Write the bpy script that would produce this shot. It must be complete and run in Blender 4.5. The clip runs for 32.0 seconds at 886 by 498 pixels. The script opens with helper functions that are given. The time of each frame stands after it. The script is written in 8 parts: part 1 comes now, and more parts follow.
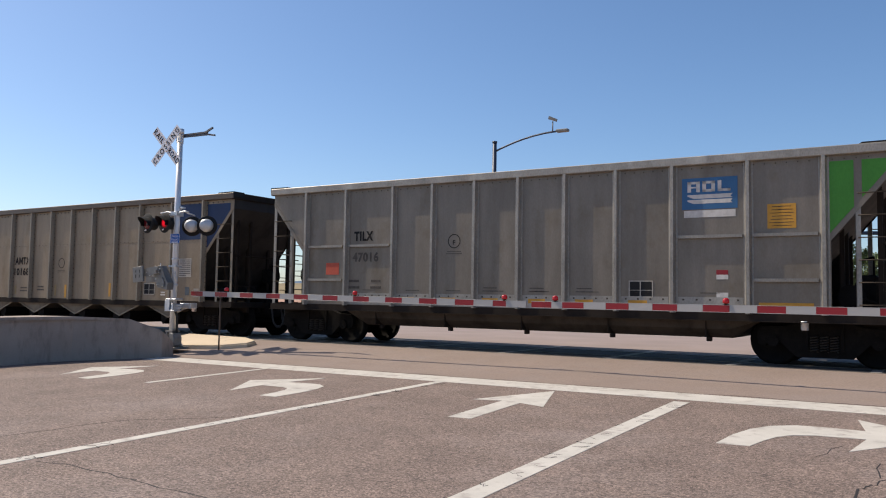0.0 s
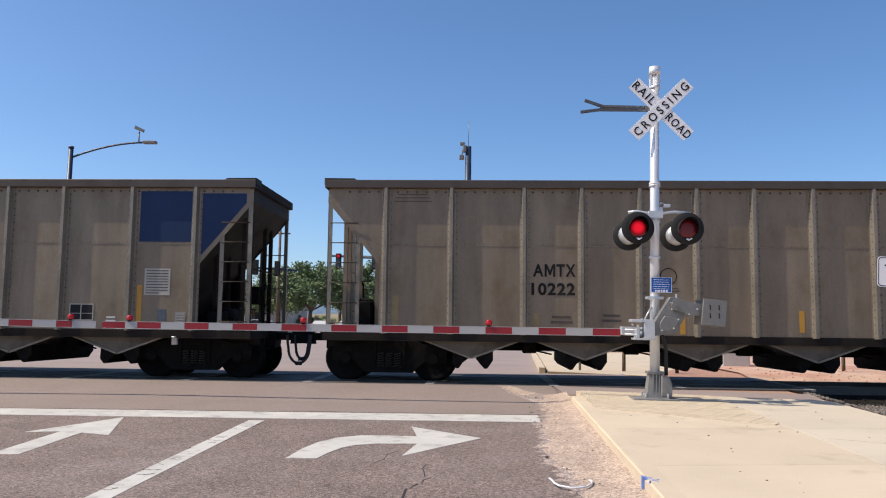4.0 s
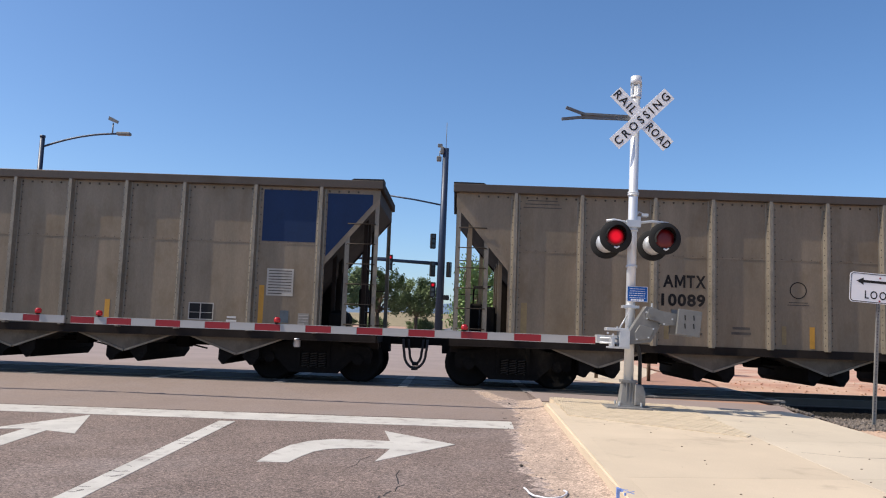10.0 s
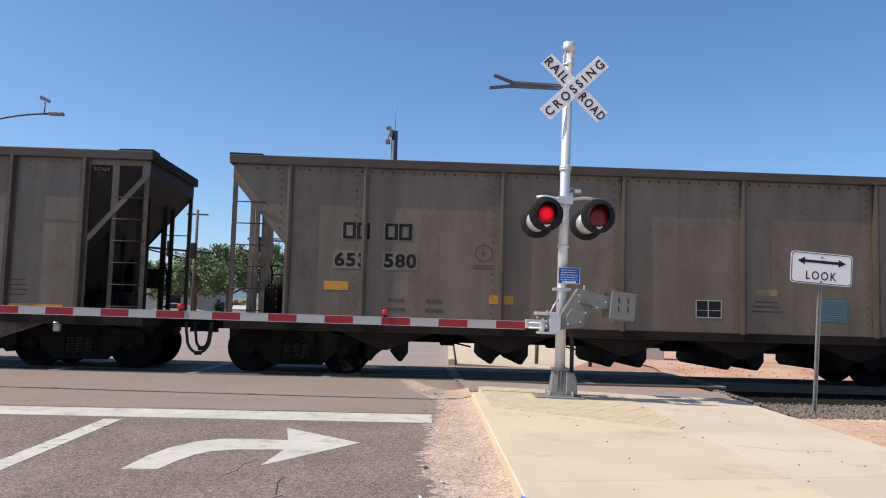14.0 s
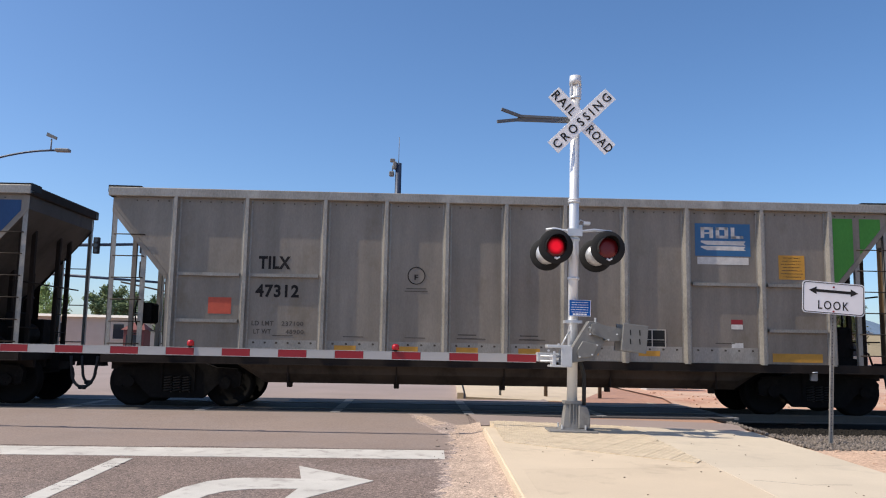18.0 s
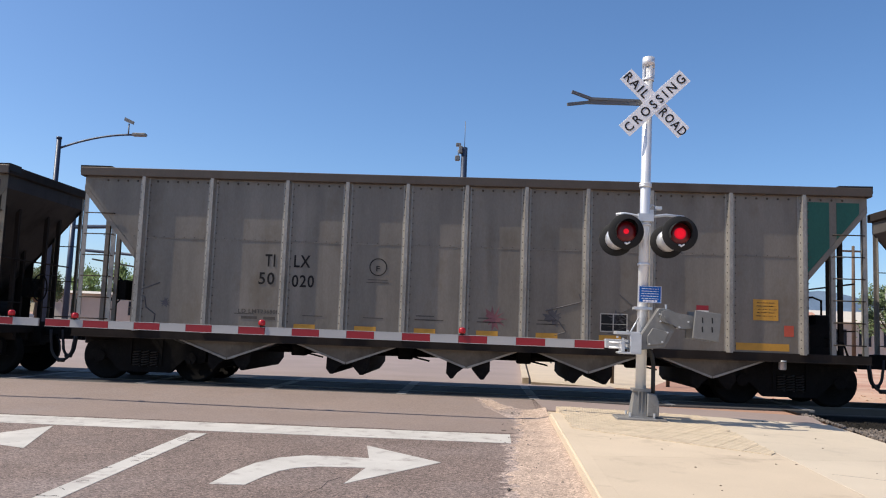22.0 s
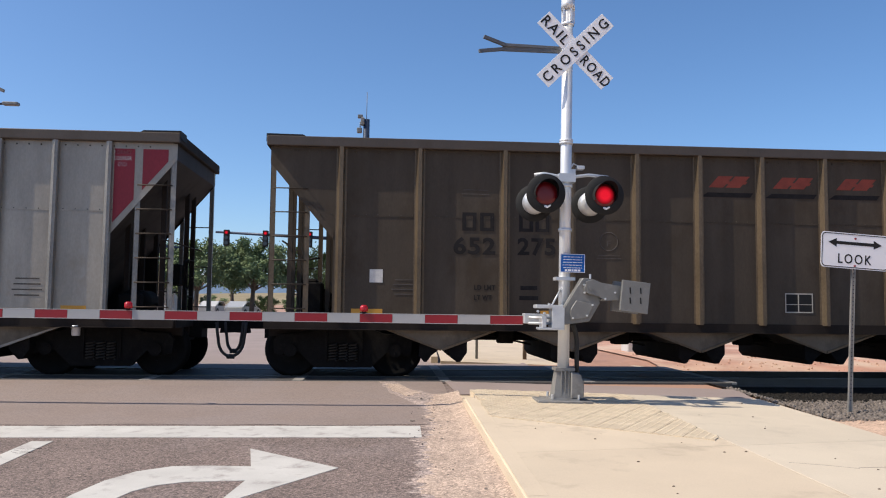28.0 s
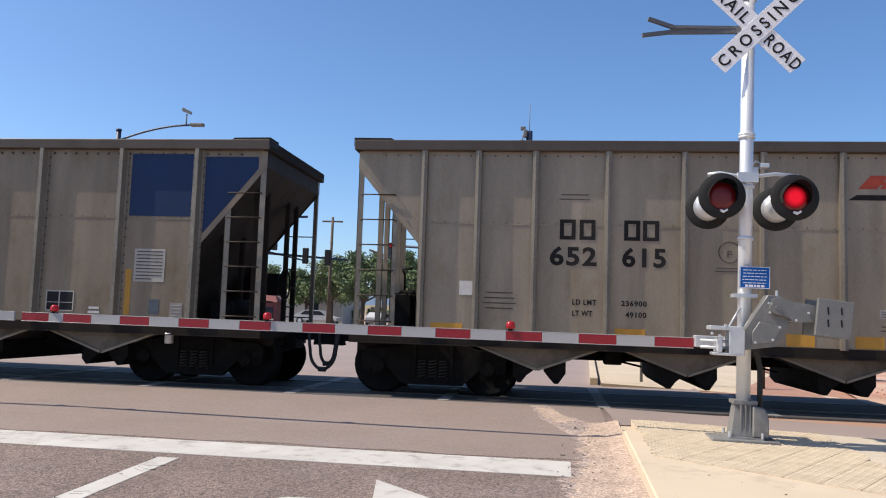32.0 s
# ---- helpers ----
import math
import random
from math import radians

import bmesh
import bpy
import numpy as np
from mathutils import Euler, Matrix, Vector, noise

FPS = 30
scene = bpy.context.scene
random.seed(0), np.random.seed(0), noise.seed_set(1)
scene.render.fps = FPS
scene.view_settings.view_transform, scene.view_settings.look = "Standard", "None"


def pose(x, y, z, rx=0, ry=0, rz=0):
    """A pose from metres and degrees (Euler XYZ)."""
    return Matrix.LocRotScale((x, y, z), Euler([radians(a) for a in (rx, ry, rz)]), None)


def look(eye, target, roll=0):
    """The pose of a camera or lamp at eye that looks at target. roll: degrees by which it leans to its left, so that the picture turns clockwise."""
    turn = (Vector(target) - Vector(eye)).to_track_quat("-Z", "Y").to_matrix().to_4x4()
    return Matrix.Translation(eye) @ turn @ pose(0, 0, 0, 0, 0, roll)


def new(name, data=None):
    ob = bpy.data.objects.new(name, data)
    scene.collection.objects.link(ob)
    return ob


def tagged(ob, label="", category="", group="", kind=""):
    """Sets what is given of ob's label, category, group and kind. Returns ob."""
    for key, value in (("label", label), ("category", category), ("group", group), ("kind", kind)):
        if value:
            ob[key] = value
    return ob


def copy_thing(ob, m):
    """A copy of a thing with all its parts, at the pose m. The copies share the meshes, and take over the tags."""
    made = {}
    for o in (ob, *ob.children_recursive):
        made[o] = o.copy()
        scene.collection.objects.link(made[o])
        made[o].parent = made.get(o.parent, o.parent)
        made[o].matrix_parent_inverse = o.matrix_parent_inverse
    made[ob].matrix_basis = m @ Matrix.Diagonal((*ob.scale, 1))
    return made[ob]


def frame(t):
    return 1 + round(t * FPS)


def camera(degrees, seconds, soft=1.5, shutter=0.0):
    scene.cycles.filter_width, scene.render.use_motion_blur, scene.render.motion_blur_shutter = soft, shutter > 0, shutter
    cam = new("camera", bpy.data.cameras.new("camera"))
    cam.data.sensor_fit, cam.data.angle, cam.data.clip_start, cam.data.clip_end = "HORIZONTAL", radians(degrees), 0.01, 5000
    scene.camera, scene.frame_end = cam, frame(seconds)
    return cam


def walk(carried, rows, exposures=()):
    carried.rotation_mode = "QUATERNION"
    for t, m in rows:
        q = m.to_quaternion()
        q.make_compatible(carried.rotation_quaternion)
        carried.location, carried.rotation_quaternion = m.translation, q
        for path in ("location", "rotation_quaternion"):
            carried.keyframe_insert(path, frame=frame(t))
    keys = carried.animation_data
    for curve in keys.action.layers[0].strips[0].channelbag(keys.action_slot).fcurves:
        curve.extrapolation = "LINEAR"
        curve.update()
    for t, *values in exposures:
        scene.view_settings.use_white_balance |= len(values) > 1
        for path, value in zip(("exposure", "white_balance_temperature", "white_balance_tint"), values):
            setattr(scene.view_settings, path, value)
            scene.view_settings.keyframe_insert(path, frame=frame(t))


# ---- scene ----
from mathutils import geometry

cam = camera(57.73, 32.0, 1.1)
PATH = [
    (0.0, pose(-0.270, 0.122, 1.504, 93.42, -1.21, 32.53)),
    (0.5, pose(-0.263, 0.139, 1.481, 93.22, -1.01, 33.38)),
    (1.0, pose(-0.254, 0.172, 1.481, 93.80, -0.91, 27.09)),
    (1.5, pose(-0.213, 0.206, 1.478, 94.47, -0.63, 16.56)),
    (2.0, pose(-0.190, 0.215, 1.471, 94.33, -0.67, 7.41)),
    (2.5, pose(-0.139, 0.178, 1.479, 93.94, -0.90, 1.42)),
    (3.0, pose(-0.157, 0.180, 1.471, 94.21, -0.50, 0.49)),
    (3.5, pose(-0.159, 0.177, 1.475, 94.63, -0.47, 2.00)),
    (4.0, pose(-0.180, 0.180, 1.486, 95.45, -1.00, 3.77)),
    (4.5, pose(-0.198, 0.184, 1.490, 95.78, -1.67, 6.99)),
    (6.5, pose(-0.196, 0.179, 1.517, 95.85, -2.22, 8.49)),
    (7.0, pose(-0.178, 0.194, 1.521, 96.04, -2.20, 6.76)),
    (7.5, pose(-0.155, 0.211, 1.519, 96.09, -2.11, 5.30)),
    (8.0, pose(-0.146, 0.198, 1.536, 96.29, -1.79, 4.43)),
    (8.5, pose(-0.148, 0.222, 1.525, 96.07, -2.01, 3.44)),
    (9.0, pose(-0.154, 0.232, 1.528, 95.74, -1.69, 2.83)),
    (9.5, pose(-0.161, 0.214, 1.519, 95.68, -1.72, 2.68)),
    (10.0, pose(-0.240, 0.243, 1.529, 95.58, -2.41, 1.78)),
    (10.5, pose(-0.352, 0.267, 1.535, 96.24, -2.60, 1.84)),
    (11.0, pose(-0.403, 0.300, 1.549, 96.21, -2.01, 2.39)),
    (11.5, pose(-0.308, 0.394, 1.528, 95.44, -1.64, 0.88)),
    (12.0, pose(-0.136, 0.528, 1.528, 95.33, -2.18, -1.31)),
    (12.5, pose(-0.033, 0.628, 1.544, 95.03, -1.44, -3.46)),
    (13.0, pose(0.079, 0.827, 1.553, 95.06, -1.58, -5.50)),
    (13.5, pose(0.170, 1.054, 1.555, 94.99, -1.61, -5.39)),
    (14.0, pose(0.290, 1.216, 1.547, 94.67, -1.94, -1.32)),
    (14.5, pose(0.290, 1.238, 1.550, 94.64, -2.49, 0.78)),
    (16.5, pose(0.088, 1.238, 1.544, 95.25, -2.22, 4.59)),
    (17.0, pose(0.122, 1.253, 1.556, 95.35, -2.06, 1.81)),
    (17.5, pose(0.152, 1.233, 1.578, 96.18, -1.78, -0.20)),
    (18.0, pose(0.197, 1.224, 1.586, 96.86, -1.34, -1.01)),
    (18.5, pose(0.212, 1.211, 1.582, 97.34, -1.20, -0.98)),
    (19.0, pose(0.214, 1.211, 1.577, 97.26, -1.86, 0.54)),
    (19.5, pose(0.208, 1.201, 1.583, 97.31, -2.54, 2.14)),
    (20.0, pose(0.171, 1.225, 1.580, 97.31, -2.89, 3.56)),
    (20.5, pose(0.134, 1.217, 1.575, 96.97, -2.47, 5.45)),
    (21.0, pose(0.104, 1.229, 1.579, 96.56, -2.40, 7.01)),
    (21.5, pose(0.120, 1.248, 1.568, 96.10, -2.52, 6.23)),
    (22.0, pose(0.150, 1.248, 1.574, 95.62, -2.41, 3.49)),
    (22.5, pose(0.209, 1.244, 1.577, 95.59, -1.63, 1.33)),
    (23.0, pose(0.254, 1.258, 1.571, 95.91, -0.99, 0.62)),
    (23.5, pose(0.305, 1.226, 1.567, 95.82, -1.42, -0.29)),
    (24.0, pose(0.342, 1.259, 1.565, 95.33, -2.05, -1.91)),
    (24.5, pose(0.320, 1.302, 1.555, 94.52, -2.23, -0.80)),
    (25.0, pose(0.221, 1.472, 1.560, 94.04, -1.50, 3.13)),
    (25.5, pose(0.120, 1.584, 1.562, 93.99, -0.72, 6.44)),
    (27.5, pose(0.123, 2.428, 1.605, 93.95, -1.50, -2.28)),
    (28.0, pose(0.147, 2.681, 1.585, 94.13, -1.00, -3.21)),
    (28.5, pose(0.213, 2.963, 1.607, 95.33, -1.74, -3.12)),
    (29.0, pose(0.223, 3.216, 1.607, 95.40, -1.61, -3.45)),
    (29.5, pose(0.222, 3.439, 1.622, 95.70, -1.47, -0.66)),
    (30.0, pose(0.285, 3.594, 1.610, 95.19, -2.27, 5.00)),
    (30.5, pose(0.324, 3.664, 1.612, 94.21, -1.78, 7.69)),
    (31.0, pose(0.320, 3.691, 1.607, 94.09, -1.06, 7.66)),
    (31.5, pose(0.322, 3.697, 1.616, 94.52, -1.57, 7.86)),
    (32.0, pose(0.317, 3.710, 1.617, 94.82, -2.22, 8.45)),
]
walk(cam, PATH, ((0.0, 0.06, 6850, 10), (1.0, 0.10, 6850, 10), (2.0, 0.19, 6800, 10), (3.0, 0.17, 6600, 10), (4.5, 0.15, 6400, 10), (27.0, 0.15, 6400, 10), (30.0, 0.17, 6400, 10), (32.0, 0.24, 6400, 10)))


# ---- light ----
SUN_EL, SUN_AZ = 50.0, 191.0   # azimuth of the sun, degrees from +x towards +y
world = bpy.data.worlds.new("sky")
scene.world = world
world.use_nodes = True
wn = world.node_tree.nodes
wl = world.node_tree.links
sky = wn.new("ShaderNodeTexSky")
sky.sky_type = "NISHITA"
sky.sun_disc = False
sky.sun_elevation = radians(SUN_EL)
sky.sun_rotation = radians(90 - SUN_AZ)
sky.altitude = 1800
sky.air_density, sky.dust_density, sky.ozone_density = 1.0, 4.5, 4.0
wn["Background"].inputs["Strength"].default_value = 0.15
clear = wn.new("ShaderNodeHueSaturation")
clear.inputs["Saturation"].default_value = 1.11
wl.new(sky.outputs["Color"], clear.inputs["Color"])
wl.new(clear.outputs["Color"], wn["Background"].inputs["Color"])
sun_data = bpy.data.lights.new("sun", "SUN")
sun_data.energy = 4.9
sun_data.angle = radians(0.53)
sun_data.color = (1.0, 0.895, 0.75)
sun = new("sun", sun_data)
to_sun = Vector((math.cos(radians(SUN_AZ)) * math.cos(radians(SUN_EL)), math.sin(radians(SUN_AZ)) * math.cos(radians(SUN_EL)), math.sin(radians(SUN_EL))))
sun.matrix_world = look(to_sun * 60, (0, 0, 0))


# ---- materials ----
def mat(name, color, rough=0.7, metal=0.0, var=0.25, scale=6.0, fine=60.0, bump=0.15, dirt=None, dirt_amount=0.0, dirt_scale=1.5, obj_rand=0.0, emit=None, stretch=(1, 1, 1), spec=0.5, streak=0.0, coarse=0.6, grain=None, bands=0.0):
    """A procedural surface: base colour varied at two scales, dirt with its own shape, fine relief."""
    m = bpy.data.materials.new(name)
    m.use_nodes = True
    n, l = m.node_tree.nodes, m.node_tree.links
    b = n["Principled BSDF"]
    b.inputs["Roughness"].default_value = rough
    b.inputs["Metallic"].default_value = metal
    b.inputs["Specular IOR Level"].default_value = spec
    co = n.new("ShaderNodeTexCoord")
    mp = n.new("ShaderNodeMapping")
    mp.inputs["Scale"].default_value = stretch
    l.new(co.outputs["Object"], mp.inputs["Vector"])
    big = n.new("ShaderNodeTexNoise")
    big.inputs["Scale"].default_value, big.inputs["Detail"].default_value = scale, 5
    small = n.new("ShaderNodeTexNoise")
    small.inputs["Scale"].default_value, small.inputs["Detail"].default_value = fine, 3
    for t in (big, small):
        l.new(mp.outputs["Vector"], t.inputs["Vector"])
    mix = n.new("ShaderNodeMath")
    mix.operation = "MULTIPLY_ADD"
    mix.inputs[1].default_value = coarse
    half = n.new("ShaderNodeMath")
    half.operation = "MULTIPLY"
    half.inputs[1].default_value = 1 - coarse
    l.new(small.outputs["Fac"], half.inputs[0])
    l.new(big.outputs["Fac"], mix.inputs[0])
    l.new(half.outputs[0], mix.inputs[2])
    ramp = n.new("ShaderNodeValToRGB")
    c = Vector(color)
    lo, hi = c * (1 - var), c * (1 + var)
    ramp.color_ramp.elements[0].position, ramp.color_ramp.elements[1].position = 0.3, 0.7
    ramp.color_ramp.elements[0].color = (*lo, 1)
    ramp.color_ramp.elements[1].color = (*[min(1, v) for v in hi], 1)
    l.new(mix.outputs[0], ramp.inputs["Fac"])
    col = ramp.outputs["Color"]
    if dirt is not None:
        d = n.new("ShaderNodeTexNoise")
        d.inputs["Scale"].default_value, d.inputs["Detail"].default_value, d.inputs["Roughness"].default_value = dirt_scale, 7, 0.65
        if streak:
            m2 = n.new("ShaderNodeMapping")
            m2.inputs["Scale"].default_value = (streak, streak, 1)
            l.new(co.outputs["Object"], m2.inputs["Vector"])
            l.new(m2.outputs["Vector"], d.inputs["Vector"])
        else:
            l.new(co.outputs["Object"], d.inputs["Vector"])
        dr = n.new("ShaderNodeValToRGB")
        dr.color_ramp.elements[0].position = max(0.02, 0.62 - dirt_amount * 0.4)
        dr.color_ramp.elements[1].position = min(0.98, 0.80 - dirt_amount * 0.3)
        l.new(d.outputs["Fac"], dr.inputs["Fac"])
        dm = n.new("ShaderNodeMixRGB")
        dm.inputs["Color2"].default_value = (*dirt, 1)
        l.new(dr.outputs["Color"], dm.inputs["Fac"])
        l.new(col, dm.inputs["Color1"])
        col = dm.outputs["Color"]
    if grain:
        vo = n.new("ShaderNodeTexVoronoi")
        vo.inputs["Scale"].default_value = grain[0]
        l.new(co.outputs["Object"], vo.inputs["Vector"])
        sp = n.new("ShaderNodeSeparateColor")
        l.new(vo.outputs["Color"], sp.inputs["Color"])
        gr = n.new("ShaderNodeMapRange")
        gr.inputs["To Min"].default_value, gr.inputs["To Max"].default_value = 1 - grain[1], 1 + grain[1]
        l.new(sp.outputs["Red"], gr.inputs["Value"])
        gm = n.new("ShaderNodeVectorMath")
        gm.operation = "SCALE"
        l.new(col, gm.inputs[0])
        l.new(gr.outputs["Result"], gm.inputs["Scale"])
        col = gm.outputs["Vector"]
    if bands:
        # Broad upright tone bands, different on every plate.
        ri = n.new("ShaderNodeObjectInfo")
        off = n.new("ShaderNodeMath")
        off.operation = "MULTIPLY"
        off.inputs[1].default_value = 60.0
        l.new(ri.outputs["Random"], off.inputs[0])
        cx = n.new("ShaderNodeCombineXYZ")
        l.new(off.outputs[0], cx.inputs["Y"])
        av = n.new("ShaderNodeVectorMath")
        l.new(co.outputs["Object"], av.inputs[0])
        l.new(cx.outputs["Vector"], av.inputs[1])
        bmap = n.new("ShaderNodeMapping")
        bmap.inputs["Scale"].default_value = (1.25, 1.0, 0.16)
        l.new(av.outputs["Vector"], bmap.inputs["Vector"])
        bn = n.new("ShaderNodeTexNoise")
        bn.inputs["Scale"].default_value, bn.inputs["Detail"].default_value, bn.inputs["Roughness"].default_value = 1.0, 2.5, 0.3
        l.new(bmap.outputs["Vector"], bn.inputs["Vector"])
        br = n.new("ShaderNodeMapRange")
        br.interpolation_type = "SMOOTHSTEP"
        br.inputs["From Min"].default_value, br.inputs["From Max"].default_value = 0.46, 0.53
        br.inputs["To Min"].default_value, br.inputs["To Max"].default_value = 1 - bands, 1 + bands * 0.7
        l.new(bn.outputs["Fac"], br.inputs["Value"])
        # Narrow run-off streaks over them.
        smap = n.new("ShaderNodeMapping")
        smap.inputs["Scale"].default_value = (4.0, 1.0, 0.5)
        l.new(av.outputs["Vector"], smap.inputs["Vector"])
        sn = n.new("ShaderNodeTexNoise")
        sn.inputs["Scale"].default_value, sn.inputs["Detail"].default_value, sn.inputs["Roughness"].default_value = 1.0, 5.0, 0.6
        l.new(smap.outputs["Vector"], sn.inputs["Vector"])
        sr = n.new("ShaderNodeMapRange")
        sr.inputs["From Min"].default_value, sr.inputs["From Max"].default_value = 0.25, 0.75
        sr.inputs["To Min"].default_value, sr.inputs["To Max"].default_value = 0.86, 1.14
        l.new(sn.outputs["Fac"], sr.inputs["Value"])
        both = n.new("ShaderNodeMath")
        both.operation = "MULTIPLY"
        l.new(br.outputs["Result"], both.inputs[0])
        l.new(sr.outputs["Result"], both.inputs[1])
        bs = n.new("ShaderNodeVectorMath")
        bs.operation = "SCALE"
        l.new(col, bs.inputs[0])
        l.new(both.outputs[0], bs.inputs["Scale"])
        col = bs.outputs["Vector"]
    if obj_rand:
        oi = n.new("ShaderNodeObjectInfo")
        mr = n.new("ShaderNodeMapRange")
        mr.inputs["To Min"].default_value, mr.inputs["To Max"].default_value = 1 - obj_rand, 1 + obj_rand
        l.new(oi.outputs["Random"], mr.inputs["Value"])
        vm = n.new("ShaderNodeVectorMath")
        vm.operation = "SCALE"
        l.new(col, vm.inputs[0])
        l.new(mr.outputs["Result"], vm.inputs["Scale"])
        col = vm.outputs["Vector"]
    l.new(col, b.inputs["Base Color"])
    if bump:
        bp = n.new("ShaderNodeBump")
        bp.inputs["Strength"].default_value, bp.inputs["Distance"].default_value = bump, 0.01
        l.new(mix.outputs[0], bp.inputs["Height"])
        l.new(bp.outputs["Normal"], b.inputs["Normal"])
    if emit:
        b.inputs["Emission Color"].default_value = (*emit[:3], 1)
        b.inputs["Emission Strength"].default_value = emit[3]
    return m


M_ASPHALT = mat("asphalt", (0.176, 0.132, 0.112), 0.85, var=0.75, scale=1.3, fine=75, bump=0.9, dirt=(0.225, 0.18, 0.162), dirt_amount=0.3, dirt_scale=0.45, coarse=0.18, grain=(55, 0.5))
M_ASPHALT_FAR = mat("old_asphalt", (0.27, 0.215, 0.195), 0.9, var=0.15, scale=0.6, fine=90, bump=0.3)
M_APRON = mat("smooth_asphalt", (0.232, 0.180, 0.154), 0.8, grain=(60, 0.15), var=0.1, scale=0.7, fine=120, bump=0.2, dirt=(0.236, 0.19, 0.17), dirt_amount=0.35, dirt_scale=0.8)
M_PAINT = mat("road_paint", (0.49, 0.47, 0.43), 0.8, var=0.16, scale=2.2, fine=120, bump=0.2, dirt=(0.27, 0.235, 0.215), dirt_amount=0.24, dirt_scale=5)
M_CRACK = mat("crack_fill", (0.02, 0.018, 0.018), 0.8, bump=0)
M_CONCRETE = mat("tan_concrete", (0.545, 0.448, 0.328), 0.85, var=0.10, scale=1.1, fine=80, bump=0.15, dirt=(0.36, 0.29, 0.21), dirt_amount=0.12, dirt_scale=1.3, obj_rand=0.05)
M_CONCRETE_GREY = mat("grey_concrete", (0.525, 0.45, 0.345), 0.85, var=0.10, scale=1.1, fine=80, bump=0.15, dirt=(0.42, 0.36, 0.28), dirt_amount=0.12, dirt_scale=1.3, obj_rand=0.04)
M_TACTILE = mat("tactile_yellow", (0.51, 0.42, 0.30), 0.8, var=0.18, scale=5, fine=60, bump=0.2, dirt=(0.45, 0.36, 0.26), dirt_amount=0.25, dirt_scale=4, obj_rand=0.04)
M_MEDIAN = mat("median_concrete", (0.32, 0.27, 0.235), 0.9, var=0.14, scale=1.5, fine=50, bump=0.3, dirt=(0.2, 0.165, 0.145), dirt_amount=0.3, streak=3.0)
M_SAND = mat("pink_sand", (0.415, 0.315, 0.245), 0.95, var=0.5, scale=3.5, fine=65, bump=0.8, dirt=(0.34, 0.262, 0.212), dirt_amount=0.3, dirt_scale=2.2, coarse=0.3, grain=(50, 0.35))
M_DUST = mat("dusty_asphalt", (0.35, 0.275, 0.235), 0.95, var=0.65, scale=2.5, fine=75, bump=0.8, dirt=(0.2, 0.165, 0.15), dirt_amount=0.4, dirt_scale=5, coarse=0.3, grain=(50, 0.45))
M_SOIL = mat("red_soil", (0.36, 0.20, 0.14), 0.95, var=0.25, scale=0.15, fine=6, bump=0.4, dirt=(0.42, 0.32, 0.22), dirt_amount=0.35, dirt_scale=0.08)
M_REDGRAVEL = mat("red_gravel", (0.42, 0.225, 0.155), 0.95, var=0.35, scale=1.2, fine=40, bump=0.6, dirt=(0.52, 0.38, 0.28), dirt_amount=0.5, dirt_scale=0.45)
M_BALLAST = mat("ballast_stone", (0.15, 0.125, 0.105), 0.9, var=0.85, scale=14, fine=50, bump=0.4)
# Blackened ballast: the shade under the train is put into the colour.
M_BALLASTSHADE = mat("shaded_ballast", (0.019, 0.017, 0.015), 0.95, var=0.6, scale=9, fine=45, bump=0.6, spec=0.1)
M_VERGE = mat("dry_verge_dirt", (0.53, 0.37, 0.265), 0.95, var=0.35, scale=1.6, fine=45, bump=0.7, dirt=(0.40, 0.27, 0.19), dirt_amount=0.35, dirt_scale=1.2, coarse=0.4, grain=(40, 0.2))
# Darker than concrete: the train's shade is put into the panels' colour.
M_PANEL = mat("crossing_panel", (0.058, 0.055, 0.053), 0.8, var=0.12, scale=2, fine=60, bump=0.2, dirt=(0.085, 0.072, 0.064), dirt_amount=0.3, obj_rand=0.06)
M_JOINT = mat("joint_filler", (0.24, 0.225, 0.205), 0.85, var=0.2, scale=5, fine=60, bump=0.2)
M_RAIL = mat("rail_steel", (0.10, 0.088, 0.078), 0.5, 0.6, var=0.12, scale=5, fine=80, bump=0.05)
M_RUBBER = mat("rubber", (0.02, 0.02, 0.02), 0.8, bump=0.05)
M_GALV = mat("galvanised_steel", (0.56, 0.57, 0.58), 0.45, 0.55, var=0.10, scale=9, fine=70, bump=0.05)
M_POLEWHITE = mat("aluminium_pole", (0.68, 0.69, 0.70), 0.4, 0.35, var=0.06, scale=4, fine=60, bump=0.04)
M_GREYBOX = mat("grey_mechanism", (0.17, 0.168, 0.160), 0.5, 0.3, var=0.10, scale=7, fine=60, bump=0.08, dirt=(0.24, 0.23, 0.22), dirt_amount=0.2, dirt_scale=5)
# Bracket grey darkened: the shade on its underside is put into the colour.
M_BRACKET = mat("shaded_grey_bracket", (0.13, 0.135, 0.145), 0.6, 0.3, var=0.12, scale=9, fine=70, bump=0.05)
M_BASE = mat("cast_base", (0.22, 0.215, 0.205), 0.65, 0.2, var=0.15, scale=7, fine=60, bump=0.12, dirt=(0.13, 0.12, 0.11), dirt_amount=0.3, dirt_scale=5)
M_SIGNWHITE = mat("sign_white", (0.74, 0.74, 0.76), 0.45, var=0.03, scale=6, fine=80, bump=0.02)
M_BLACK = mat("black_paint", (0.014, 0.014, 0.0145), 0.7, var=0.2, scale=6, fine=70, bump=0.05, spec=0.25)
M_SIGNBLUE = mat("sign_blue", (0.012, 0.10, 0.36), 0.65, var=0.05, bump=0, spec=0.15)
M_SURVEYBLUE = mat("blue_spray", (0.14, 0.22, 0.5), 0.8, var=0.3, scale=20, fine=90, bump=0.02)
M_ARMRED = mat("reflective_red", (0.235, 0.006, 0.013), 0.35, var=0.10, scale=8, fine=90, bump=0.03)
